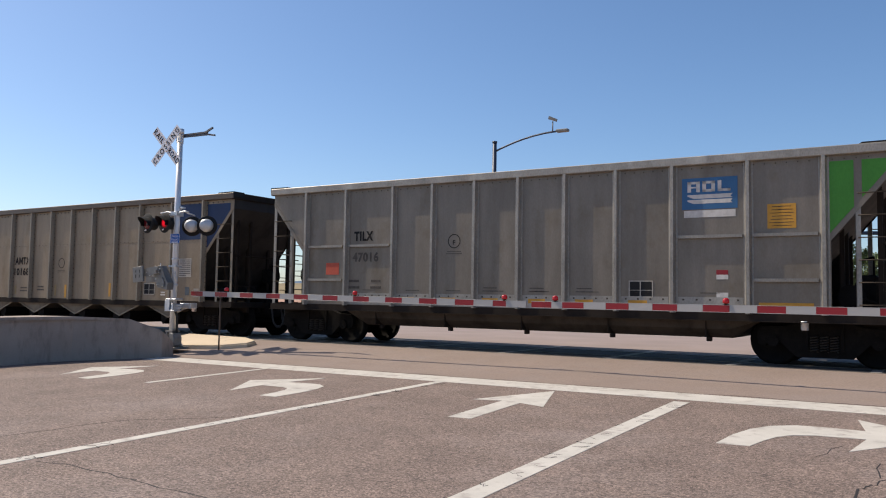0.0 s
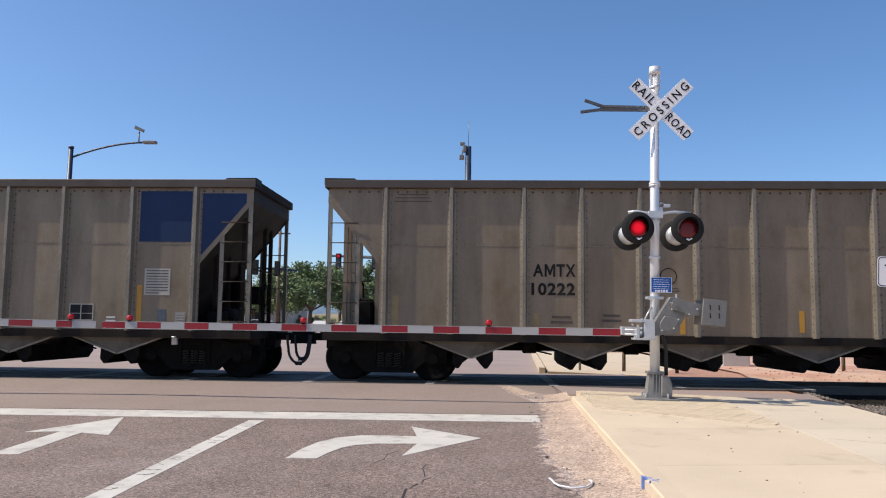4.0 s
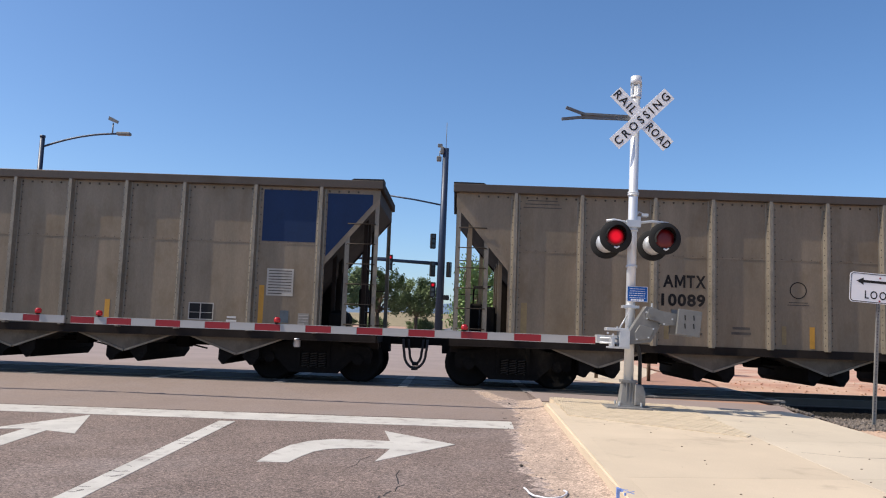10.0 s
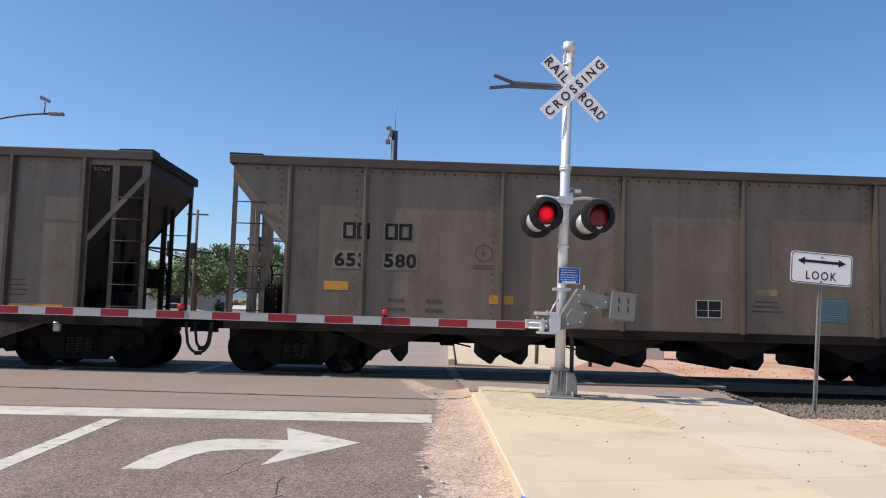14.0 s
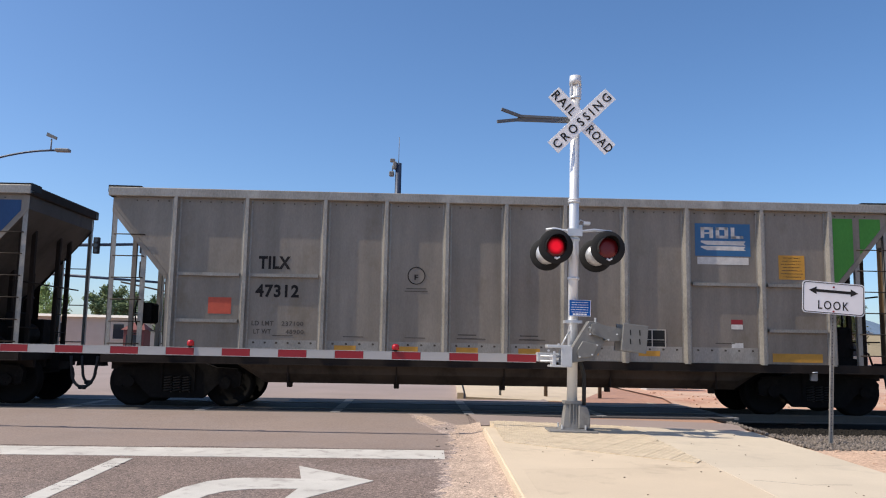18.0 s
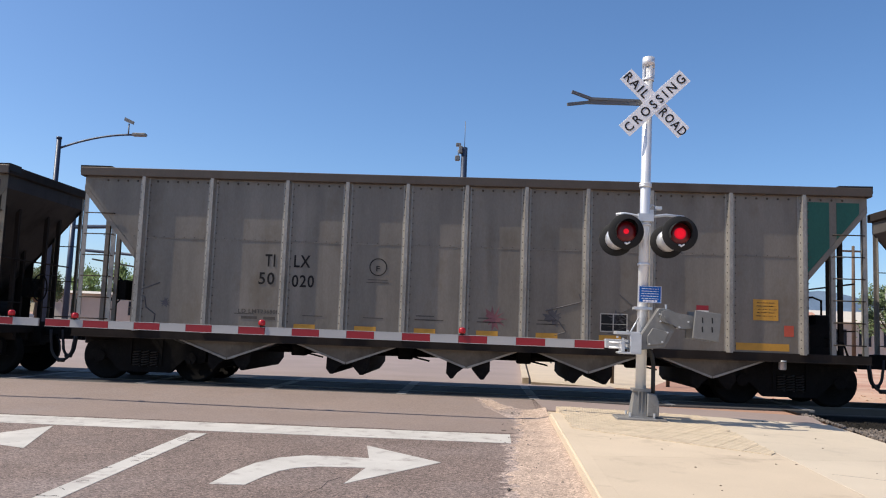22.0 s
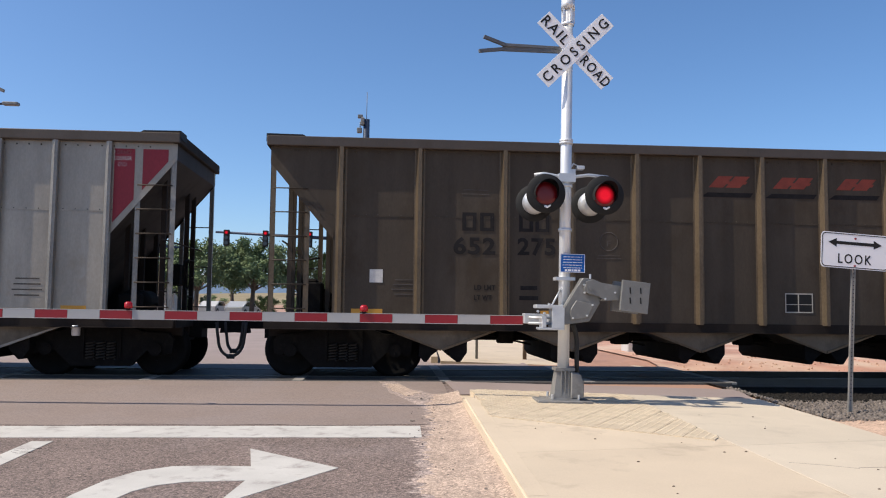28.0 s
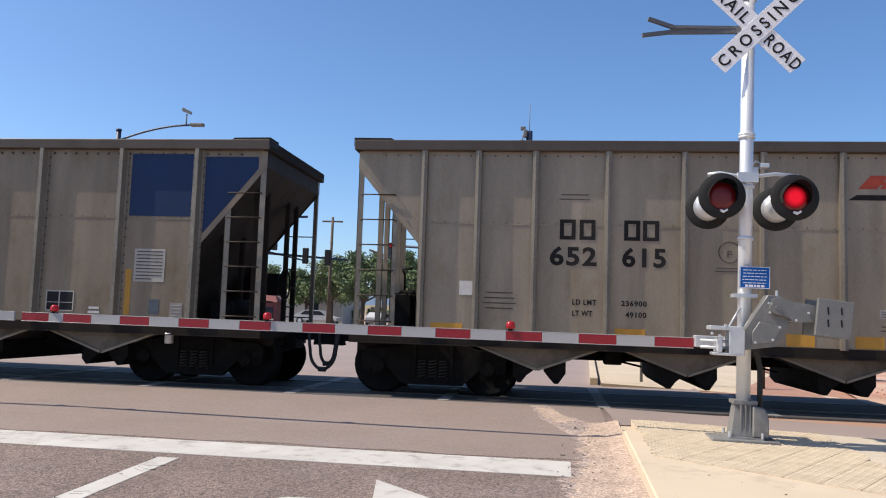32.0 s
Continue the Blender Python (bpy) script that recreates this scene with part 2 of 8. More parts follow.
M_ARMWHITE = mat("reflective_white", (0.36, 0.35, 0.345), 0.4, var=0.05, scale=8, fine=90, bump=0.03)
M_REDLENS = mat("dark_red_lens", (0.13, 0.004, 0.008), 0.35, var=0.1, scale=40, fine=90, bump=0.1)
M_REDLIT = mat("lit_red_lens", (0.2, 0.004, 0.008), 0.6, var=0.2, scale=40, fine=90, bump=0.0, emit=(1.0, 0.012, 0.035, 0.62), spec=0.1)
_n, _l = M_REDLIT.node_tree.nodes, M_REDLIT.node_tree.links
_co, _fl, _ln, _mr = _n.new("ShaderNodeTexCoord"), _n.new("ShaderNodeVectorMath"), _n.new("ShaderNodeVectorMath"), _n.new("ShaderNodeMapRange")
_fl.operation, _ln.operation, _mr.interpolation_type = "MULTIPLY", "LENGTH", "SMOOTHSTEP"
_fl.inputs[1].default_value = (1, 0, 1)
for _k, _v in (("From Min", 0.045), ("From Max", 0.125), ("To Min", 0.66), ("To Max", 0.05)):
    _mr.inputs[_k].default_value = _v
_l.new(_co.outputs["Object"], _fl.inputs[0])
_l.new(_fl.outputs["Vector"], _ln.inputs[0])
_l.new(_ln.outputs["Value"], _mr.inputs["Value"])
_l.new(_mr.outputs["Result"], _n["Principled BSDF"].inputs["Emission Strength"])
M_REDSMALL = mat("small_red_lamp", (0.33, 0.008, 0.012), 0.25, bump=0.0, emit=(1.0, 0.02, 0.03, 0.06))
M_POLEDARK = mat("dark_blue_steel", (0.025, 0.04, 0.075), 0.45, 0.2, bump=0.03)
# Blacker than iron: deep shade under the cars is put into the colour.
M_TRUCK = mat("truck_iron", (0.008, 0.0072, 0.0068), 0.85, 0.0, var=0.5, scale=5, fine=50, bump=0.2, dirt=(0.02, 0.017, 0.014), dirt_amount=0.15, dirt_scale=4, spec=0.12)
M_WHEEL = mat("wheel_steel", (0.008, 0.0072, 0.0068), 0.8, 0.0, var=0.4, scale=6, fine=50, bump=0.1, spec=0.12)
M_SPRING = mat("spring_steel", (0.028, 0.026, 0.024), 0.6, 0.2, var=0.3, scale=9, fine=60, bump=0.05)
M_HOSE = mat("air_hose", (0.03, 0.028, 0.028), 0.7, bump=0.05)
M_STENCIL = mat("black_stencil", (0.024, 0.022, 0.022), 0.9, var=0.3, scale=10, fine=70, bump=0.0, spec=0.1)
M_STENCILFAINT = mat("faint_stencil", (0.09, 0.078, 0.068), 0.9, var=0.3, scale=10, fine=70, bump=0.0, spec=0.15)
M_STENCILWHITE = mat("white_stencil", (0.55, 0.53, 0.5), 0.8, var=0.2, scale=10, fine=70, bump=0.0)
M_FADEDWHITE = mat("faded_white_print", (0.36, 0.335, 0.30), 0.8, var=0.3, scale=10, fine=70, bump=0.0)
M_NOTICE = mat("cream_notice", (0.40, 0.37, 0.32), 0.7, var=0.12, scale=10, fine=70, bump=0.0)
M_FADEDBLUE = mat("faded_blue_plate", (0.07, 0.09, 0.11), 0.8, var=0.3, scale=10, fine=70, bump=0.0)
M_YELLOW = mat("yellow_decal", (0.50, 0.25, 0.03), 0.6, var=0.15, scale=9, fine=60, bump=0.02)
M_YELLOWDIM = mat("faded_yellow_decal", (0.27, 0.195, 0.09), 0.7, var=0.2, scale=9, fine=60, bump=0.02)
M_ORANGE = mat("orange_decal", (0.45, 0.07, 0.035), 0.6, var=0.15, scale=9, fine=60, bump=0.02)
M_TEAL = mat("teal_decal", (0.05, 0.165, 0.18), 0.6, var=0.15, scale=9, fine=60, bump=0.02)
M_TEALPALE = mat("pale_teal_print", (0.17, 0.25, 0.25), 0.7, var=0.2, scale=9, fine=60, bump=0.0)
M_TEALDARK = mat("dark_teal_decal", (0.03, 0.075, 0.08), 0.6, var=0.15, scale=9, fine=60, bump=0.02)
M_DECALBLUE = mat("blue_decal", (0.022, 0.11, 0.25), 0.5, var=0.08, bump=0.02)
M_SPRAYPURPLE = mat("purple_spray", (0.085, 0.042, 0.07), 0.7, var=0.3, scale=4, fine=40, bump=0.02)
M_SPRAYMAROON = mat("maroon_spray", (0.20, 0.075, 0.08), 0.7, var=0.3, scale=4, fine=40, bump=0.02)
M_PATCH = mat("pale_patch_paint", (0.245, 0.222, 0.19), 0.7, var=0.12, scale=6, fine=60, bump=0.02)
M_SPRAYDARK = mat("dark_spray", (0.085, 0.078, 0.08), 0.8, var=0.35, scale=5, fine=40, bump=0.02)
M_LOGODIM = mat("dim_red_paint", (0.24, 0.045, 0.026), 0.75, var=0.25, scale=7, fine=60, bump=0.02)
M_LOGORED = mat("faded_red_paint", (0.40, 0.06, 0.03), 0.75, var=0.25, scale=7, fine=60, bump=0.02)
# Leaf greens lightened: distance haze is put into the colour.
M_LEAF = mat("foliage", (0.21, 0.30, 0.11), 0.7, var=0.5, scale=0.7, fine=6, bump=0, spec=0.2)
M_LEAFDARK = mat("dark_foliage", (0.14, 0.185, 0.085), 0.7, var=0.5, scale=0.7, fine=6, bump=0, spec=0.2)
M_BARK = mat("bark", (0.12, 0.085, 0.06), 0.9, var=0.3, scale=4, fine=40, bump=0.5)
M_MOUNTAIN = mat("hazy_mountain", (0.135, 0.19, 0.265), 1.0, var=0.2, scale=0.004, fine=0.03, bump=0, spec=0.0)
M_HILL = mat("dry_hill", (0.26, 0.22, 0.15), 1.0, var=0.2, scale=0.01, fine=0.2, bump=0, spec=0.0)
M_ROOFRED = mat("red_roof", (0.15, 0.04, 0.035), 0.7, var=0.15, scale=2, fine=20, bump=0.1)
M_GREYWALL = mat("grey_siding", (0.22, 0.22, 0.215), 0.85, var=0.1, scale=1, fine=20, bump=0.1)
M_STUCCO = mat("light_stucco", (0.52, 0.48, 0.42), 0.9, var=0.08, scale=1, fine=20, bump=0.1)
M_WINDOW = mat("dark_glass", (0.03, 0.035, 0.045), 0.08, bump=0)
M_CARPAINT = mat("silver_car_paint", (0.55, 0.56, 0.57), 0.25, 0.4, var=0.04, bump=0)
M_CARWHITE = mat("white_vehicle_paint", (0.5, 0.5, 0.5), 0.3, var=0.03, bump=0)


def side_paint(name, color, var=0.16, dirt=None, amount=0.25, metal=0.42, rough=0.46, spec=0.45, bands=0.0):
    dirt = dirt or (color[0] * 0.78, color[1] * 0.72, color[2] * 0.62)
    return mat(name, color, rough, metal, spec=spec, var=var, scale=1.1, fine=26, bump=0.06, dirt=dirt, dirt_amount=amount, dirt_scale=0.9, streak=1.6, stretch=(1.6, 1.6, 0.7), bands=bands)


PAINTS = {
    "amtx": side_paint("grey_tan_side", (0.226, 0.175, 0.122), bands=0.06),
    "tilx": side_paint("pale_aluminium_side", (0.232, 0.199, 0.163), amount=0.15, bands=0.06),
    "weathered": side_paint("weathered_aluminium_side", (0.188, 0.162, 0.133), amount=0.2, bands=0.06),
    "bnsf": side_paint("grey_aluminium_side", (0.205, 0.162, 0.114), amount=0.22, bands=0.06),
    "tan": side_paint("tan_aluminium_side", (0.285, 0.232, 0.169), amount=0.15, bands=0.06),
    "bright": side_paint("light_aluminium_side", (0.32, 0.285, 0.238), amount=0.08, bands=0.06),
    "dark": side_paint("sooty_side", (0.038, 0.029, 0.024), dirt=(0.036, 0.028, 0.024), rough=0.6, spec=0.35, bands=0.06),
    "soot_brown": side_paint("soot_brown_side", (0.078, 0.062, 0.047), rough=0.7, spec=0.25, bands=0.06),
    "umber": side_paint("umber_grey_side", (0.135, 0.107, 0.075), bands=0.06),
    "brown": side_paint("rusty_brown_side", (0.105, 0.073, 0.047), dirt=(0.07, 0.042, 0.026), amount=0.35, bands=0.06),
    "oxide": side_paint("oxide_brown_side", (0.178, 0.141, 0.107), dirt=(0.13, 0.095, 0.065), amount=0.2, bands=0.06),
}
RIBS = {k: side_paint("rib_" + k, [min(0.7, v * 0.98) for v in c], var=0.35, dirt=[v * 1.6 for v in c], amount=0.16) for k, c in
        {"amtx": (0.235, 0.202, 0.158), "tilx": (0.29, 0.27, 0.24), "bnsf": (0.185, 0.162, 0.132), "bright": (0.25, 0.233, 0.207), "tan": (0.192, 0.166, 0.130), "dark": (0.125, 0.092, 0.06),
         "brown": (0.16, 0.11, 0.065), "umber": (0.19, 0.155, 0.11), "soot_brown": (0.13, 0.095, 0.06), "oxide": (0.105, 0.08, 0.06)}.items()}
M_TUB = side_paint("tub_plate", (0.078, 0.064, 0.052), dirt=(0.03, 0.025, 0.02), amount=0.4, rough=0.8, spec=0.2)
M_ENDBLUE_PALE = side_paint("end_blue_bright", (0.02, 0.06, 0.15), amount=0.1)
# Slope plates darker and greyer: the shade at the ends is in the colour.
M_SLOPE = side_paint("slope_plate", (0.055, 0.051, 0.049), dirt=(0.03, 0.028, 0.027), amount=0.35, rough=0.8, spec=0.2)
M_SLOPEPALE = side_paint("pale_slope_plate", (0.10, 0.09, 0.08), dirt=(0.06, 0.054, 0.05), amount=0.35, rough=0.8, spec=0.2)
M_RIVET = mat("rivet_heads", (0.068, 0.055, 0.043), 0.7, var=0.3, scale=8, fine=60, bump=0.05, spec=0.3)
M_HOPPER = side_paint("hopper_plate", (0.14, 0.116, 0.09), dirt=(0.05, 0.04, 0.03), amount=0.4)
M_CHORDDARK = side_paint("brown_top_chord", (0.085, 0.066, 0.052), amount=0.2)
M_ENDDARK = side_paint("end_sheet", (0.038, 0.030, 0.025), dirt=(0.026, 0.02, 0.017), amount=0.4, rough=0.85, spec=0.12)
M_ENDBLUE = side_paint("end_blue", (0.009, 0.026, 0.078), amount=0.1)
M_ENDGREEN = side_paint("end_green", (0.06, 0.24, 0.035), amount=0.1)
M_ENDTEAL = side_paint("end_teal", (0.02, 0.10, 0.075), amount=0.1)
M_ENDRED = side_paint("end_red", (0.24, 0.025, 0.035), amount=0.1)
M_ENDMAROON = side_paint("end_maroon", (0.085, 0.022, 0.025), amount=0.15)
M_ENDPURPLE = side_paint("end_purple_black", (0.035, 0.022, 0.028), amount=0.1)
M_ENDYELLOW = side_paint("end_yellow", (0.36, 0.22, 0.03), dirt=(0.2, 0.09, 0.03), amount=0.4)


# ---- mesh helpers ----
def box(bm, x0, x1, y0, y1, z0, z1):
    v = [bm.verts.new(p) for p in ((x0, y0, z0), (x1, y0, z0), (x1, y1, z0), (x0, y1, z0), (x0, y0, z1), (x1, y0, z1), (x1, y1, z1), (x0, y1, z1))]
    for f in ((0, 3, 2, 1), (4, 5, 6, 7), (0, 1, 5, 4), (1, 2, 6, 5), (2, 3, 7, 6), (3, 0, 4, 7)):
        bm.faces.new([v[i] for i in f])
    return v


def bevel_box(bm, x0, x1, y0, y1, z0, z1, b=0.01):
    t = bmesh.new()
    box(t, x0, x1, y0, y1, z0, z1)
    bmesh.ops.bevel(t, geom=t.edges[:], offset=b, segments=1, affect="EDGES")
    merge(bm, t)


def merge(bm, other, m=None):
    me = bpy.data.meshes.new("tmp")
    other.to_mesh(me)
    other.free()
    if m is not None:
        me.transform(m)
    bm.from_mesh(me)
    bpy.data.meshes.remove(me)


def cyl(bm, a, b, r0, r1=None, seg=10, caps=True):
    a, b = Vector(a), Vector(b)
    r1 = r0 if r1 is None else r1
    d = (b - a).normalized()
    u = d.orthogonal().normalized()
    w = d.cross(u)
    rings = []
    for c, r in ((a, r0), (b, r1)):
        rings.append([bm.verts.new(c + r * (math.cos(2 * math.pi * i / seg) * u + math.sin(2 * math.pi * i / seg) * w)) for i in range(seg)])
    for i in range(seg):
        f = bm.faces.new((rings[0][i], rings[0][(i + 1) % seg], rings[1][(i + 1) % seg], rings[1][i]))
        f.smooth = seg > 7
    if caps:
        bm.faces.new(rings[0][::-1])
        bm.faces.new(rings[1])


def tube(bm, pts, r, seg=6):
    """A round rod swept along a line of points."""
    pts = [Vector(p) for p in pts]
    u = None
    rings = []
    for i, p in enumerate(pts):
        d = (pts[min(i + 1, len(pts) - 1)] - pts[max(i - 1, 0)]).normalized()
        u = d.orthogonal().normalized() if u is None else (u - d * u.dot(d)).normalized()
        w = d.cross(u)
        rings.append([bm.verts.new(p + r * (math.cos(2 * math.pi * k / seg) * u + math.sin(2 * math.pi * k / seg) * w)) for k in range(seg)])
    for a, b in zip(rings, rings[1:]):
        for k in range(seg):
            bm.faces.new((a[k], a[(k + 1) % seg], b[(k + 1) % seg], b[k])).smooth = seg > 4
    bm.faces.new(rings[0][::-1])
    bm.faces.new(rings[-1])


def prism(bm, pts, y0, y1):
    """A solid from an outline in x and z, between two values of y."""
    a = [bm.verts.new((x, y0, z)) for x, z in pts]
    b = [bm.verts.new((x, y1, z)) for x, z in pts]
    bm.faces.new(a)
    bm.faces.new(b[::-1])
    n = len(pts)
    for i in range(n):
        bm.faces.new((a[(i + 1) % n], a[i], b[i], b[(i + 1) % n]))


def slab(bm, pts, z0, z1):
    """A solid from an outline in x and y; z0 and z1 are numbers or functions of x and y."""
    f0 = z0 if callable(z0) else lambda x, y: z0
    f1 = z1 if callable(z1) else lambda x, y: z1
    a = [bm.verts.new((x, y, f0(x, y))) for x, y in pts]
    b = [bm.verts.new((x, y, f1(x, y))) for x, y in pts]
    bm.faces.new(a[::-1])
    bm.faces.new(b)
    n = len(pts)
    for i in range(n):
        bm.faces.new((a[i], a[(i + 1) % n], b[(i + 1) % n], b[i]))


def lathe(bm, prof, seg=20, axis="y"):
    """Turns a profile of (radius, along) round an axis."""
    rings = []
    for r, h in prof:
        ring = []
        for i in range(seg):
            c, s = math.cos(2 * math.pi * i / seg) * r, math.sin(2 * math.pi * i / seg) * r
            ring.append(bm.verts.new((c, h, s) if axis == "y" else (c, s, h) if axis == "z" else (h, c, s)))
        rings.append(ring)
    for p, q in zip(rings, rings[1:]):
        for i in range(seg):
            f = bm.faces.new((p[i], p[(i + 1) % seg], q[(i + 1) % seg], q[i]))
            f.smooth = True
    return rings


def finish(bm, name, material):
    bmesh.ops.recalc_face_normals(bm, faces=bm.faces[:])
    me = bpy.data.meshes.new(name)
    bm.to_mesh(me)
    bm.free()
    me.materials.append(material)
    return me


def part(name, bm, material, parent=None, label="", m=None):
    """Links a bmesh, or a finished mesh, as one object under a thing or a part."""
    me = finish(bm, name, material) if isinstance(bm, bmesh.types.BMesh) else bm
    ob = new(name, me)
    ob.parent = parent
    if m is not None:
        ob.matrix_local = m
    if label:
        ob["label"] = label
    return ob


def thing(name, label, category, group="", m=None):
    ob = new(name)
    ob.empty_display_size = 0.3
    if m is not None:
        ob.matrix_basis = m
    return tagged(ob, label, category, group)


MESHES = {}


def cached(key, build, material):
    """One shared mesh for alike pieces."""
    k = (key, material.name)
    if k not in MESHES:
        bm = bmesh.new()
        build(bm)
        MESHES[k] = finish(bm, str(key[0] if isinstance(key, tuple) else key), material)
    return MESHES[k]


def text_mesh(body, size, material, thick=0.003, spacing=1.0, bold=0.0):
    k = ("text", body, size, spacing, bold, material.name)
    if k not in MESHES:
        cu = bpy.data.curves.new("text", "FONT")
        cu.body, cu.size, cu.extrude, cu.space_character, cu.offset = body, size, thick, spacing, bold
        cu.align_x, cu.align_y = "CENTER", "CENTER"
        cu.resolution_u = 3
        ob = bpy.data.objects.new("text", cu)
        scene.collection.objects.link(ob)
        me = bpy.data.meshes.new_from_object(ob.evaluated_get(bpy.context.evaluated_depsgraph_get()))
        bpy.data.objects.remove(ob)
        me.materials.clear()
        me.materials.append(material)
        MESHES[k] = me
    return MESHES[k]


def fitted(body, w, h, material, bold=0.003, spacing=1.12):
    """Lettering of a given width and height, and the scale that makes it so."""
    me = text_mesh(body, 0.2, material, 0.001, spacing, bold)
    xs = [v.co.x for v in me.vertices]
    ys = [v.co.y for v in me.vertices]
    cx, cy = (max(xs) + min(xs)) / 2, (max(ys) + min(ys)) / 2
    sx, sy = w / (max(xs) - min(xs)), h / (max(ys) - min(ys))
    return me, Matrix.Diagonal((sx, sy, 1, 1)) @ Matrix.Translation((-cx, -cy, 0))


def letters(me, parent, m, name="letter"):
    """Each sign of a line of lettering as a part of its own; small print stays one piece."""
    if ("letters", me.name) not in MESHES:
        root = list(range(len(me.vertices)))

        def find(i):
            while root[i] != i:
                root[i] = root[root[i]]
                i = root[i]
            return i
        for e in me.edges:
            a, b = find(e.vertices[0]), find(e.vertices[1])
            root[a] = b
        groups = {}
        for p in me.polygons:
            groups.setdefault(find(p.vertices[0]), []).append(list(p.vertices))
        # Front, back and rim of one sign may be loose from one another: join what overlaps in x.
        spans = []
        for faces in groups.values():
            xs = [me.vertices[i].co.x for f in faces for i in f]
            spans.append([min(xs), max(xs), faces])
        spans.sort(key=lambda q: q[0])
        joined = []
        for lo, hi, faces in spans:
            if joined and lo < joined[-1][1] - 0.002:
                joined[-1][1] = max(hi, joined[-1][1])
                joined[-1][2] = joined[-1][2] + faces
            else:
                joined.append([lo, hi, faces])
        out = []
        for lo, hi, faces in joined:
            used = sorted({i for f in faces for i in f})
            at = {v: k for k, v in enumerate(used)}
            piece = bpy.data.meshes.new(name)
            piece.from_pydata([tuple(me.vertices[i].co) for i in used], [], [[at[i] for i in f] for f in faces])
            piece.materials.append(me.materials[0])
            out.append(piece)
        MESHES[("letters", me.name)] = out
    for piece in MESHES[("letters", me.name)]:
        part(name, piece, None, parent, m=m)


# ---- the ground ----
SLOPE = 0.018
TRACK_Y, TRACK_TURN, TRACK_GRADE = 17.65, 0.018, 0.006
RAIL_Z = 0.366


def track(x):
    """The track's centre line at the rail's top."""
    return TRACK_Y + TRACK_TURN * x, RAIL_Z + TRACK_GRADE * x


def ramp(v, a, b):
    f = min(1.0, max(0.0, (v - a) / (b - a)))
    return f * f * (3 - 2 * f)


def ground_z(x, y):
    return grade_z(x, y) - 0.21 * ramp(x, 5.42, 5.62) * ramp(y, 12.6, 13.9) * (1 - ramp(y, 20.0, 22.0))


def grade_z(x, y):
    cx = max(-40.0, min(30.0, x))
    road = SLOPE * cx + SLOPE * max(y, -15.0)
    ty, tz = track(max(-60.0, min(60.0, x)))
    near, far = ty - 2.3, ty + 2.0
    if y >= far:
        return tz - 0.02
    if y <= near - 1.8:
        return road
    w = min(1.0, max(0.0, (y - near + 1.8) / 1.8))
    return road * (1 - w) + (tz - 0.02) * w


def sheet(name, xs, ys, dz, material, label, kind="structure", category="ground"):
    bm = bmesh.new()
    g = [[bm.verts.new((x, y, ground_z(x, y) + dz)) for x in xs] for y in ys]
    for r, s in zip(g, g[1:]):
        for i in range(len(xs) - 1):
            bm.faces.new((r[i], r[i + 1], s[i + 1], s[i]))
    ob = new(name, finish(bm, name, material))
    return tagged(ob, label, category, kind=kind)


def span(a, b, n):
    return [a + (b - a) * i / n for i in range(n + 1)]


YS_NEAR = [-14, -8, -4, 0, 4, 8, 11, 12.4, 13, 13.5, 14.0, 14.6, 15.2, 15.6, 16.0]
sheet("ground", [-3000, -300, -60, -40, -30, -25, -20, -15, -10, -5, 0, 5, 5.4, 5.52, 5.64, 10, 20, 30, 60, 300, 3000], [-200, -60, -30, -15] + YS_NEAR[1:] + [16.5, 17, 18, 19, 20, 21, 22, 30, 60, 200, 800, 4500], -0.03, M_SOIL, "dry reddish soil reaching to the horizon")
sheet("road", span(-17.2, 1.3, 12), YS_NEAR + [15.7], 0.0, M_ASPHALT, "worn pinkish-grey asphalt road with white lane paint", category="road")
sheet("road_far_lanes", span(-40, -19.5, 8), YS_NEAR + [15.7], 0.0, M_ASPHALT, "asphalt lanes on the far side of the median", category="road")
sheet("road_beyond", span(-34, 3.0, 12), [19.6, 21, 22, 26, 34, 46, 60, 120], 0.0, M_ASPHALT_FAR, "sun-bleached asphalt beyond the tracks", category="road")

# ---- road markings ----
def paint(name, outlines, label, material=M_PAINT, dz=0.004):
    bm = bmesh.new()
    for pts in outlines:
        if len(pts) == 4:
            slab(bm, pts, lambda x, y: ground_z(x, y) - 0.004, lambda x, y: ground_z(x, y) + dz)
            continue
        top = [Vector((x, y, ground_z(x, y) + dz)) for x, y in pts]
        vs = [bm.verts.new(p) for p in top]
        low = [bm.verts.new(p - Vector((0, 0, dz + 0.004))) for p in top]
        for tri in geometry.tessellate_polygon([[Vector((p.x, p.y, 0)) for p in top]]):
            bm.faces.new([vs[i] for i in tri])
        for i in range(len(vs)):
            j = (i + 1) % len(vs)
            bm.faces.new((low[i], low[j], vs[j], vs[i]))
    return tagged(new(name, finish(bm, name, material)), label, "road marking", kind="structure")


def stripe(x0, y0, x1, y1, w):
    d = Vector((x1 - x0, y1 - y0)).normalized()
    n = Vector((-d.y, d.x)) * w / 2
    return [(x0 - n.x, y0 - n.y), (x1 - n.x, y1 - n.y), (x1 + n.x, y1 + n.y), (x0 + n.x, y0 + n.y)]


def stop_y(x):
    return 11.62 - 0.052 * (x - 0.43)


bars = []
for i in range(12):
    a, b = 0.43 - 1.38 * i, 0.43 - 1.38 * (i + 1)
    bars.append([(b, stop_y(b) - 0.36), (a, stop_y(a) - 0.36), (a, stop_y(a) + 0.36), (b, stop_y(b) + 0.36)])
paint("stop_line", bars, "broad white stop line before the railway crossing")
paint("lane_line", [stripe(-11.86, 9.0, -11.94, 11.95, 0.13)], "short white line between two turning lanes")
paint("lane_line", [stripe(-7.42, 1.0, -7.66, 11.75, 0.17)], "cracked white lane line on the asphalt")
